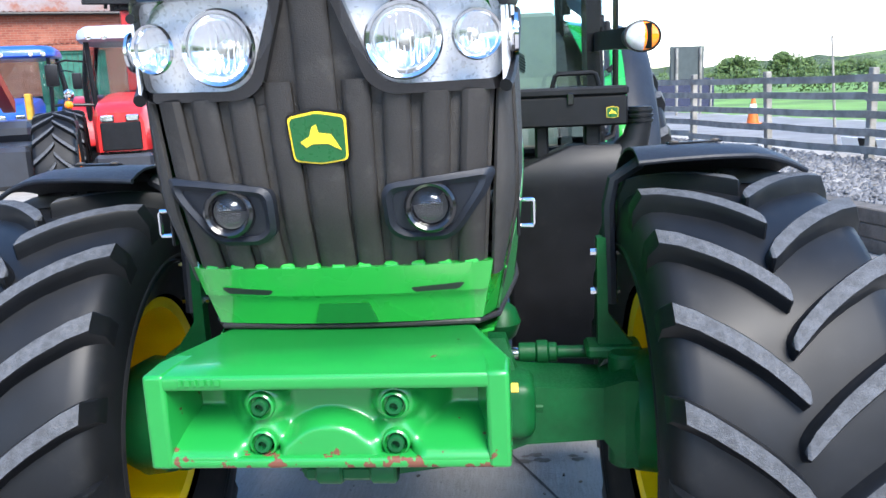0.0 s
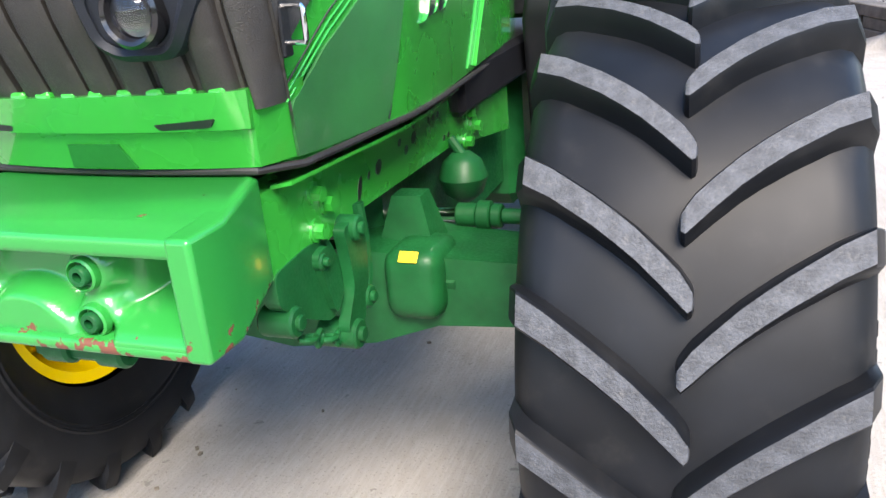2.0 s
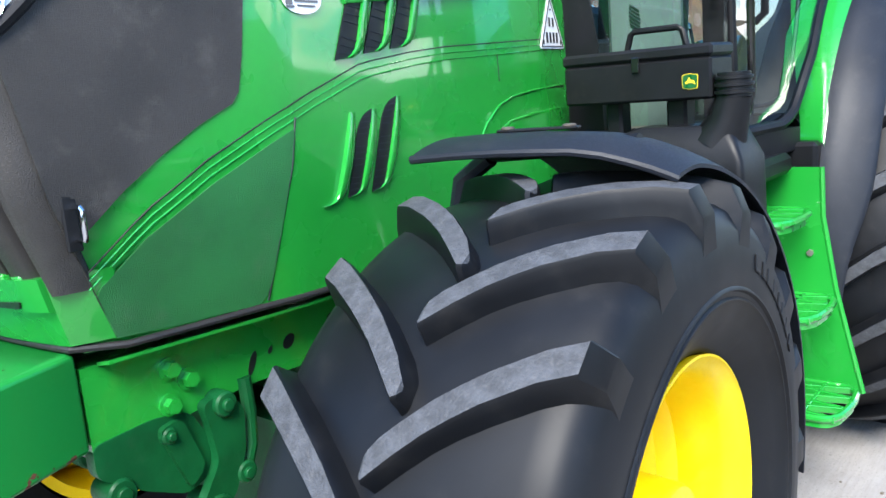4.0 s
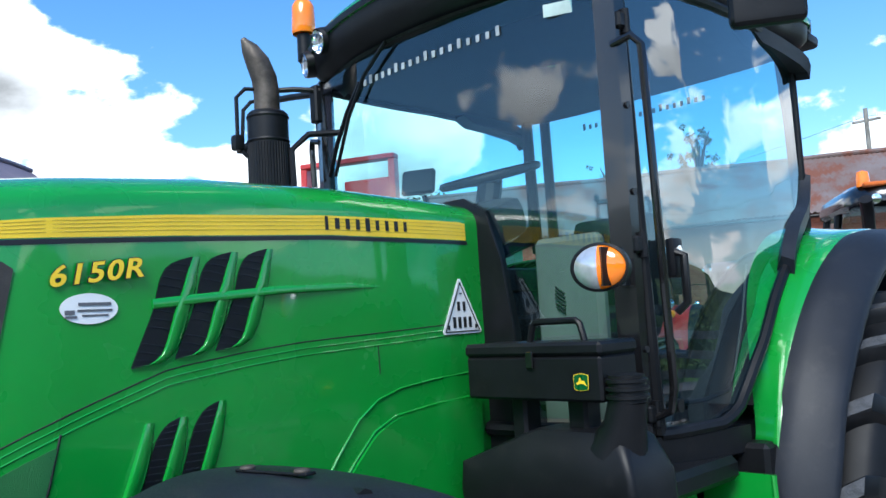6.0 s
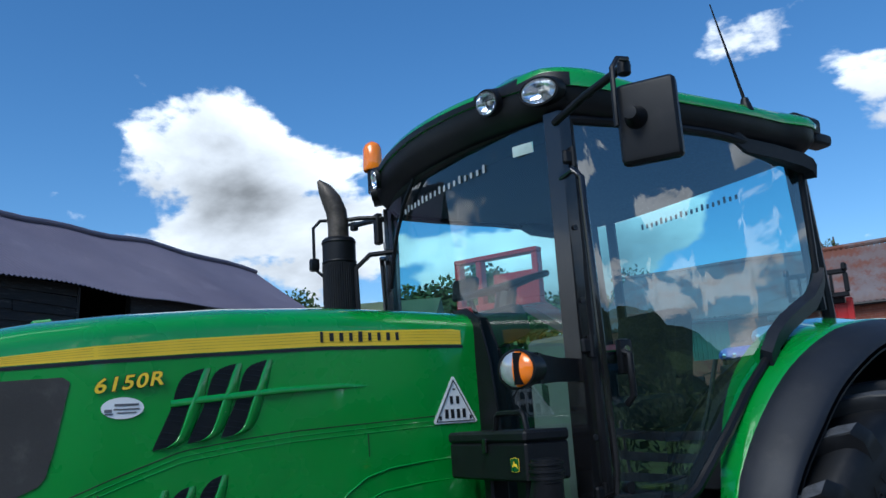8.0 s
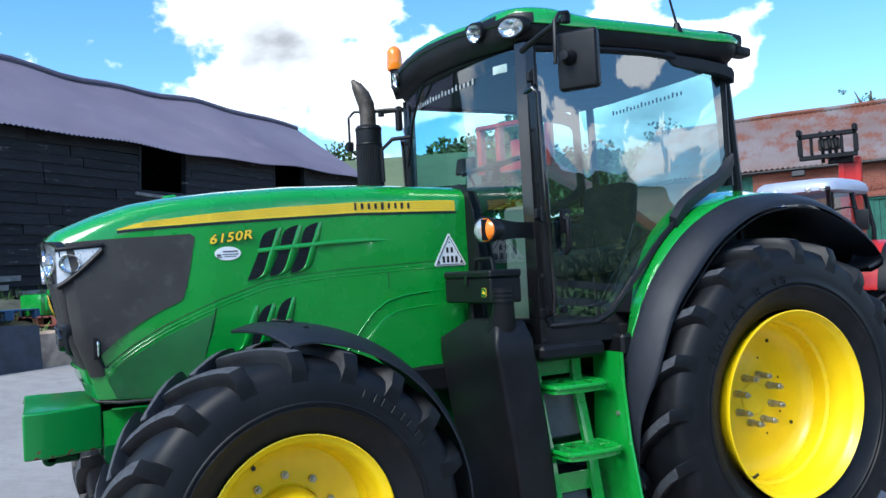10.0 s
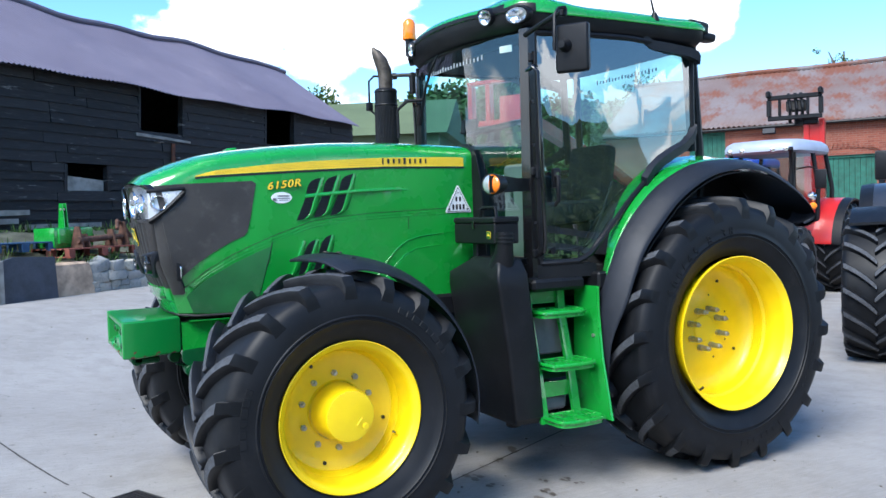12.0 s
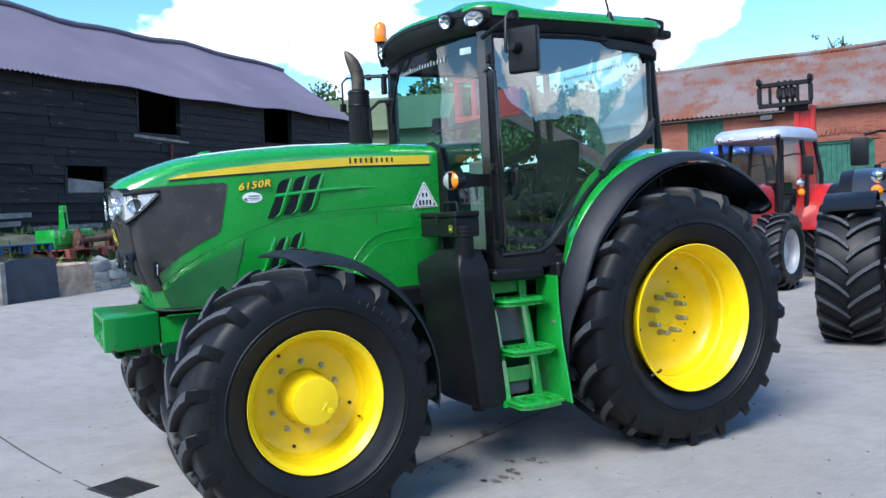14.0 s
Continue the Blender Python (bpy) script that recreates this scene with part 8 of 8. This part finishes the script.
    if stack:
        g = Geo()
        bore = 0.085 if stack < 0 else 0.06
        g.tube([(stack * 0.62, 1.05, 1.3), (stack * 0.62, 1.05, 2.35)], bore, 14)
        g.tube([(stack * 0.62, 1.05, 2.30), (stack * 0.62, 1.05, 2.55), (stack * 0.64, 0.98, 2.72), (stack * 0.68, 0.86, 2.84)], [bore * 0.65, bore * 0.65, bore * 0.7, bore * 0.76], 12)
        part("exhaust", g, BLACK, tr)
    g = Geo()
    g.block(-0.26, 0.26, 2.15, 2.65, 1.15, 1.35, 0.06)
    g.box((0.50, 0.14, 0.62), pose(0, 2.68, 1.65, -8, 0, 0), 0.05, seg=2)
    part("seat", g, INTERIOR, tr)
    g = Geo()
    g.spin([(0.0, 0.19), (0.015, 0.205), (0.03, 0.19), (0.015, 0.175)], pose(0, 1.62, 1.72, 0, 0, 90) @ pose(0, 0, 0, 0, 65, 0), 24, loop=True)
    g.tube([(0, 1.35, 1.2), (0, 1.60, 1.70)], 0.035, 8)
    part("steering_wheel", g, INTERIOR, tr)
    return tr


parked_tractor("red farm tractor with silver-blue cab roof, parked by the shed", (-5.84, 10.52, 0), 20, RED, SILVER_PAINT, GREY_RIM, stack=1, fenders=False)
parked_tractor("blue farm tractor with blue cab roof, parked by the shed", (-10.0, 14.3, 0), 24, BLUE, BLUE, WHITE_RIM, rear_r=0.88)
parked_tractor("large black tractor with orange roof trim and beacon", (0.28, 7.85, 0), 32, DARK_PAINT, BLACK_GLOSS, ORANGE, front_r=0.83, rear_r=0.98, track=1.20, wide=0.33, stack=-1, beacon=True)
parked_tractor("dark green tractor standing before the arched shed door", (-9.2, 20.0, 0), -10, GREEN_CAST_SHADED, BLACK_GLOSS, GREY_RIM)

# loader mast raised behind the red tractor
mast = thing("loader_mast", "raised red loader arm with black fork carriage", "loader", (-7.5, 14.8, 0), 30)
g = Geo()
for x in (-0.22, 0.10):
    g.block(x, x + 0.12, -0.10, 0.10, 0.0, 3.70, 0.01)
g.block(-0.10, 0.10, -0.06, 0.06, 0.4, 3.6)
part("mast", g, RED, mast)
g = Geo()
g.block(-0.8, 0.8, -0.5, 1.2, 0.0, 0.35, 0.04)
part("base", g, DARK_PAINT, mast)
car = new("fork_carriage")
car.parent = mast
car["label"] = "black steel fork carriage"
for z in (3.70, 4.17):
    g = Geo()
    g.block(-0.95, 0.20, -0.34, -0.22, z, z + 0.10, 0.015)
    part("rail", g, BLACK, car)
for x in (-0.97, -0.72, -0.12, 0.13):
    g = Geo()
    g.block(x, x + (0.09 if abs(x + 0.42) > 0.4 else 0.05), -0.35, -0.21, 3.802, 4.168, 0.01)
    part("upright", g, BLACK, car)
for x in (-0.97, 0.13):
    g = Geo()
    g.box((0.10, 0.26, 0.16), Matrix.Translation((x + 0.045, -0.30, 4.30)), 0.03)
    part("hook", g, BLACK, car)
for x in (-0.50, -0.36, -0.24):
    g = Geo()
    g.tube([(x, -0.14, 3.64), (x + 0.03, -0.28, 3.95), (x - 0.02, -0.2, 4.30)], 0.038, 8)
    part("ram", g, BLACK, car)
g = Geo()
g.box((0.42, 0.20, 0.26), Matrix.Translation((-0.36, -0.14, 4.02)), 0.03)
part("valve_block", g, IRON, car)
g = Geo()
g.box((0.50, 0.10, 0.14), Matrix.Translation((-0.16, -0.10, 3.66)), 0.02)
part("tilt_link", g, BLACK, car)

# loader with a red frame held up, beyond the green tractor
loader = thing("loader", "orange-wheeled loader holding up a red steel frame", "loader", (-7.0, 8.9, 0), 205)
YELLOW_DULL = plain("dull_yellow_paint", (0.42, 0.24, 0.02), 0.5, vary=0.2, dust=0.2)
for sd in (1, -1):
    machine_wheel(loader, 0.85, -1.1, 0.84, 0.26, sd, ORANGE, "wheel with orange rim")
    machine_wheel(loader, 0.85, 1.1, 0.84, 0.26, sd, ORANGE, "wheel with orange rim")
g = Geo()
g.block(-0.55, 0.55, -1.7, 1.6, 0.7, 1.25, 0.06)
g.block(-0.45, 0.45, -1.7, -0.2, 1.25, 1.55, 0.10)
part("body", g, DARK_PAINT, loader)
g = Geo()
g.tube([(0.0, -1.5, 1.75), (0.0, 0.9, 2.55), (0.0, 3.6, 3.22), (0.0, 4.2, 3.2)], 0.13, 4)
part("boom", g, RED, loader, "red telescopic boom")
for x in (-0.3, 0.3):
    g = Geo()
    g.block(x - 0.05, x + 0.05, -1.6, -1.3, 1.25, 1.95, 0.02)
    part("boom_pivot", g, YELLOW_DULL, loader)
carried_frame = new("lifting_frame")
carried_frame.parent = loader
carried_frame["label"] = "red steel lifting frame"
g = Geo()
g.block(-0.60, 0.60, 4.22, 4.36, 3.08, 3.16, 0.01)
g.block(-0.60, 0.60, 4.22, 4.36, 3.70, 3.76, 0.01)
g.block(-0.60, 0.05, 4.26, 4.32, 3.16, 3.50, 0.01)
part("plate", g, RED, carried_frame)
for x in (-0.60, 0.20, 0.52):
    g = Geo()
    g.block(x, x + 0.08, 4.23, 4.35, 3.161, 3.699, 0.008)
    part("upright", g, RED, carried_frame)

# ---- edge of the yard: sleepers, gravel, fence ----
SLEEPER = plain("dark_sleeper_timber", (0.075, 0.066, 0.058), 0.9, vary=0.4, scale=4, bump=0.6, grain=40)
RAIL = plain("grey_weathered_rail", (0.215, 0.205, 0.185), 0.85, vary=0.3, scale=4, bump=0.5, grain=50)
TURN_EDGE = math.degrees(math.atan2(EDGE_D.y, EDGE_D.x))
rng = random.Random(21)
for course in range(3):
    u = -9.0 + (1.2 if course == 1 else 0)
    while u < 7.5:
        g = Geo()
        g.box((2.56, 0.25, 0.145), None, 0.012)
        s = tagged(g.make("sleeper", SLEEPER), "dark weathered timber sleeper edging the yard", "sleeper", "stacked sleepers")
        s.matrix_world = pose(*edge_at(u + 1.3, 0.0 + rng.uniform(-0.015, 0.015), 0.073 + course * 0.148), 0, 0, TURN_EDGE + rng.gauss(0, 0.3))
        u += 2.6
g = Geo()
for k in range(9000):
    u, o = rng.uniform(-10, 8), 0.15 + 2.9 * rng.random() ** 1.2
    s = rng.uniform(0.02, 0.05)
    p = edge_at(u, o, 0.41 + rng.uniform(0, 0.03))
    a = rng.uniform(0, 6.28)
    c, q = math.cos(a) * s, math.sin(a) * s
    top = s * rng.uniform(0.5, 1.0)
    g.add([p + Vector((c, q, 0)), p + Vector((-q, c, 0)), p + Vector((-c, -q, 0)), p + Vector((q, -c, 0)), p + Vector((c * 0.4, q * 0.3, top)), p + Vector((-c * 0.4, -q * 0.5, top * 0.8))],
          [(0, 1, 4), (1, 2, 5), (1, 5, 4), (2, 3, 5), (3, 0, 4), (3, 4, 5)])
tagged(g.make("gravel", GRAVEL, fix=False, smooth=20), "grey crushed-stone gravel behind the sleepers", "gravel", kind="stuff")
fence = thing("fence", "weathered grey post-and-rail timber fence", "fence")
for k in range(8):
    u = -12 + k * 2.55
    g = Geo()
    g.box((0.11, 0.11, 1.42), pose(*edge_at(u, 2.95, 1.06), rng.gauss(0, 1), rng.gauss(0, 1), TURN_EDGE), 0.012)
    part("post", g, RAIL, fence)
    for r in range(5):
        g = Geo()
        z = 0.56 + r * 0.265
        a, b = edge_at(u - 0.02, 2.87, z + rng.gauss(0, 0.012)), edge_at(u + 2.53, 2.87, z + rng.gauss(0, 0.012))
        w = EDGE_N.to_3d() * 0.02
        h = Vector((0, 0, 0.055))
        g.loft([[p - w - h, p + w - h, p + w + h, p - w + h] for p in (a, a.lerp(b, 0.5) + Vector((0, 0, -0.012)), b)])
        part("rail", g, RAIL, fence)
board = thing("chevron_board", "black and white striped warning board behind the fence", "warning board", edge_at(1.0, 3.5, 0.40), TURN_EDGE)
for k in range(8):
    g = Geo()
    g.prism([(-1.5 + k * 0.4, 0.02), (-1.1 + k * 0.4, 0.02), (-1.2 + k * 0.4, 0.27), (-1.6 + k * 0.4, 0.27)], lambda a, z: (a, 0, z), (0, 0.03, 0))
    part("stripe", g, BLACK if k % 2 else WHITE, board)
g = Geo()
g.sheet(lambda u, o: edge_at(u, o, 0.406), steps(-60, 7.9, 4), (4.2, 9.3))
tagged(g.make("road", ASPHALT), "grey asphalt road beyond the fence", "road", kind="structure")

cone = thing("traffic_cone", "orange traffic cone with white band", "traffic cone", edge_at(-8.5, 7.0, 0.41))
g = Geo()
g.tube([(0, 0, 0.03), (0, 0, 0.75)], [0.16, 0.03], 20)
part("cone", g, ORANGE, cone)
g = Geo()
g.tube([(0, 0, 0.34), (0, 0, 0.52)], [0.112, 0.080], 20)
part("band", g, WHITE, cone)
g = Geo()
g.box((0.42, 0.42, 0.03), Matrix.Translation((0, 0, 0.015)), 0.01)
part("base", g, ORANGE, cone)

banner = thing("banner", "dark blue banner with pale unreadable lettering on the verge", "banner", edge_at(-18.0, 9.9, 0.0), TURN_EDGE - 78)
g = Geo()
g.box((3.6, 0.05, 1.1), Matrix.Translation((0, 0, 1.05)), 0.01)
part("panel", g, plain("banner_blue", (0.020, 0.022, 0.055), 0.6, vary=0.15), banner)
for x in (-1.6, 1.6):
    g = Geo()
    g.tube([(x, 0.06, 0.0), (x, 0.06, 1.6)], 0.04, 8)
    part("post", g, RAIL, banner)
for k, w in enumerate((0.26, 0.22, 0.30, 0.18, 0.24, 0.20)):
    g = Geo()
    g.block(-1.2 + k * 0.42, -1.2 + k * 0.42 + w, -0.034, -0.028, 0.92, 1.16)
    part("letter_bar", g, WHITE, banner)
sign = thing("sign_board", "green and grey roadside sign board with unreadable lines", "sign", edge_at(-15.1, 8.7, 0.40), TURN_EDGE - 80)
g = Geo()
g.box((1.4, 0.08, 1.1), Matrix.Translation((0, 0, 1.75)), 0.01)
part("panel", g, plain("sign_grey", (0.045, 0.055, 0.058), 0.5, vary=0.1), sign)
g = Geo()
g.block(-0.65, 0.35, -0.055, -0.042, 1.35, 1.95)
part("green_field", g, plain("sign_green", (0.010, 0.16, 0.105), 0.5, vary=0.1), sign)
for k, w in enumerate((0.4, 0.75, 0.6)):
    g = Geo()
    g.block(-0.58, -0.58 + w, -0.066, -0.056, 1.80 - k * 0.15, 1.86 - k * 0.15)
    part("text_bar", g, WHITE, sign)
for x in (-0.5, 0.5):
    g = Geo()
    g.tube([(x, 0.1, 0.0), (x, 0.1, 2.25)], 0.05, 8)
    part("post", g, RAIL, sign)
pole = thing("pole", "thin leaning wooden pole beyond the fence", "pole", edge_at(-0.7, 3.5, 0.40))
g = Geo()
g.tube([(0, 0, 0), (-0.14, 0, 1.9)], [0.028, 0.018], 8)
part("shaft", g, RAIL, pole)
utility = thing("utility_pole", "wooden utility pole with crossarm behind the shed", "utility pole", (-12.6, 45.0, 0))
g = Geo()
g.tube([(0, 0, 0), (0, 0, 11.6)], [0.16, 0.11], 10)
part("shaft", g, RAIL, utility)
g = Geo()
g.block(-0.7, 0.7, -0.06, 0.06, 10.9, 11.02)
part("crossarm", g, RAIL, utility)
for x in (-0.6, 0, 0.6):
    g = Geo()
    g.tube([(x, 0, 11.02), (x, 0, 11.25)], 0.05, 8)
    part("insulator", g, WHITE, utility)
for dx in (-1, 1):
    g = Geo()
    g.tube([(dx * 60 * s, 14 * s, 11.2 - 5.5 * 4 * s * (1 - s) * 0.3) for s in steps(0, 1, 14)], 0.012, 4)
    part("wire", g, INK, utility)

# ---- trees, hedges and hills ----
LEAF = Nodes("tree_leaf")
_r = LEAF.t.nodes.new("ShaderNodeNewGeometry").outputs["Random Per Island"]
LEAF = LEAF.done(LEAF.mix(_r, (0.022, 0.050, 0.010), (0.075, 0.125, 0.028)), 0.7)
BARK = plain("bark", (0.085, 0.070, 0.055), 0.9, vary=0.3, scale=6, bump=0.5, grain=30)


def leaves(g, centre, radius, count, size, rng):
    for k in range(count):
        v = Vector((rng.gauss(0, 1), rng.gauss(0, 1), rng.gauss(0, 0.8)))
        p = Vector(centre) + v.normalized() * radius * rng.random() ** 0.4
        a = Vector((rng.gauss(0, 1), rng.gauss(0, 1), rng.gauss(0, 1))).normalized() * size
        b = a.orthogonal().normalized() * size * 0.55
        g.add([p - a, p + b, p + a, p - b], [(0, 1, 2, 3)])


def tree(label, at, tall, wide, seed, leafy=1.0, leaf=0.014):
    rng = random.Random(seed)
    tr = thing("tree", label, "tree", at)
    g = Geo()
    g.tube([(0, 0, -0.1), (0.05, 0, tall * 0.3), (0.0, 0.1, tall * 0.62), (0.05, 0.05, tall * 0.9)], [tall * 0.03, tall * 0.023, tall * 0.014, tall * 0.004], 9)
    crown = Geo()
    for k in range(16):
        z0 = tall * rng.uniform(0.28, 0.75)
        a = rng.uniform(0, 6.283)
        reach = wide * rng.uniform(0.5, 1.0) * (1.1 - abs(z0 / tall - 0.5))
        tip = Vector((math.cos(a) * reach, math.sin(a) * reach, z0 + tall * rng.uniform(0.08, 0.26)))
        g.tube([(0.03, 0.03, z0), (tip.x * 0.5, tip.y * 0.5, z0 + (tip.z - z0) * 0.6), tip], [tall * 0.011, tall * 0.007, tall * 0.002], 6)
        for q in range(4):
            c = tip.lerp(Vector((0, 0, z0 + tall * 0.08)), rng.uniform(0, 0.55)) + Vector((rng.gauss(0, 0.1), rng.gauss(0, 0.1), rng.gauss(0, 0.06))) * tall * 0.4
            leaves(crown, c, wide * rng.uniform(0.16, 0.30), int(70 * leafy), tall * leaf, rng)
    part("trunk", g, BARK, tr)
    crown.make("crown", LEAF, tr, fix=False)
    return tr


tree("small leafy ash tree behind the brick shed", shed_at(-2.0, 12.0, 0), 10.2, 0.8, 1, 0.5, 0.006)
tree("slender leafy tree behind the brick shed", shed_at(2.2, 13.0, 0), 11.6, 0.9, 2, 0.5, 0.006)
tree("dense green tree beyond the brick shed", shed_at(-11.5, 14.0, 0), 9.4, 4.0, 3)
tree("round green tree behind the barn", (-33.0, 8.5, 0), 8.8, 3.4, 4)
tree("round green tree behind the olive shed", (-39.0, 16.0, 0), 9.0, 3.6, 5)
for k, (x, y, tall, wide) in enumerate(((-50, 32, 12, 6), (-46, 38, 10, 5), (-53, 27, 11, 5.5))):
    tree("tall green tree behind the farm buildings", (x, y, 0), tall, wide, 70 + k, 2.6, 0.024)
for k, (x, y, tall, wide) in enumerate(((17, 62, 4.2, 2.6), (22, 66, 4.4, 3.0), (33, 60, 3.6, 3.0), (40, 66, 4.6, 3.4), (29, 72, 3.8, 3.0))):
    tree("distant rounded hedgerow tree across the meadow", (x, y, 0.0), tall * 0.66, wide * 0.8, 30 + k, 1.2, 0.045)
for k, (x, y, tall, wide) in enumerate(((34, -10, 7, 5), (36, 6, 6, 5), (30, -24, 8, 5), (14, -34, 7, 5), (38, 18, 6, 5))):
    tree("broad green tree across the lane", (x, y, 0.0), tall, wide, 50 + k)

g = Geo()
rng = random.Random(17)
for k in range(260):
    x = 4 + k * 0.26
    for q in range(2):
        leaves(g, (x, 54 + 3 * math.sin(k * 0.07) - 0.12 * x + rng.gauss(0, 0.4), 0.4 + rng.uniform(0.1, 1.3)), 0.55, 20, 0.13, rng)
tagged(g.make("hedge", LEAF, fix=False), "dense green field hedge", "hedge", kind="stuff")


g = Geo()
for k in range(300):
    y = -24 + k * 0.16
    for q in range(3):
        leaves(g, (13.5 + 1.2 * math.sin(k * 0.05) + rng.gauss(0, 0.4), y, rng.uniform(0.2, 2.6)), 0.6, 16, 0.13, rng)
tagged(g.make("hedge", LEAF, fix=False), "tall dark hedge along the lane side", "hedge", kind="stuff")


def hillside():
    n = Nodes("wooded_hill")
    patch = n.noise(0.02, 5, 0.6)
    col = n.mix(n.ramp(n.noise(0.16, 6, 0.7), 0.35, 0.65, 0, 1), (0.018, 0.034, 0.012), (0.055, 0.085, 0.025))
    col = n.mix(n.ramp(patch, 0.52, 0.58, 0, 1), col, (0.095, 0.15, 0.045))
    n.bump(n.noise(0.3, 6, 0.7), 1.0, 2.0)
    return n.done(col, 0.95)


rng = random.Random(2)
bumps = [(rng.uniform(3, 22), rng.uniform(0, 6.28), rng.uniform(0.4, 1.0)) for k in range(12)]


def hill_top(a):
    """Hills stand higher on the camera's side of the yard."""
    base = 4.5 + 38 * smooth01((math.cos(a + 0.35) + 0.05) / 0.75)
    return base * (1 + 0.05 * sum(h * math.sin(f * a + p) for f, p, h in bumps)) + 0.5 * math.sin(83 * a) + 0.4 * math.sin(137 * a + 2)


g = Geo()
g.sheet(lambda a, v: ((205 + 70 * v) * math.cos(a), (205 + 70 * v) * math.sin(a), -0.5 + (hill_top(a) + 0.5) * v ** 0.8), steps(0, 2 * math.pi, 520), steps(0, 1, 6))
tagged(g.make("backdrop", hillside(), smooth=60), "distant wooded hills round the farm", "hills", kind="structure")
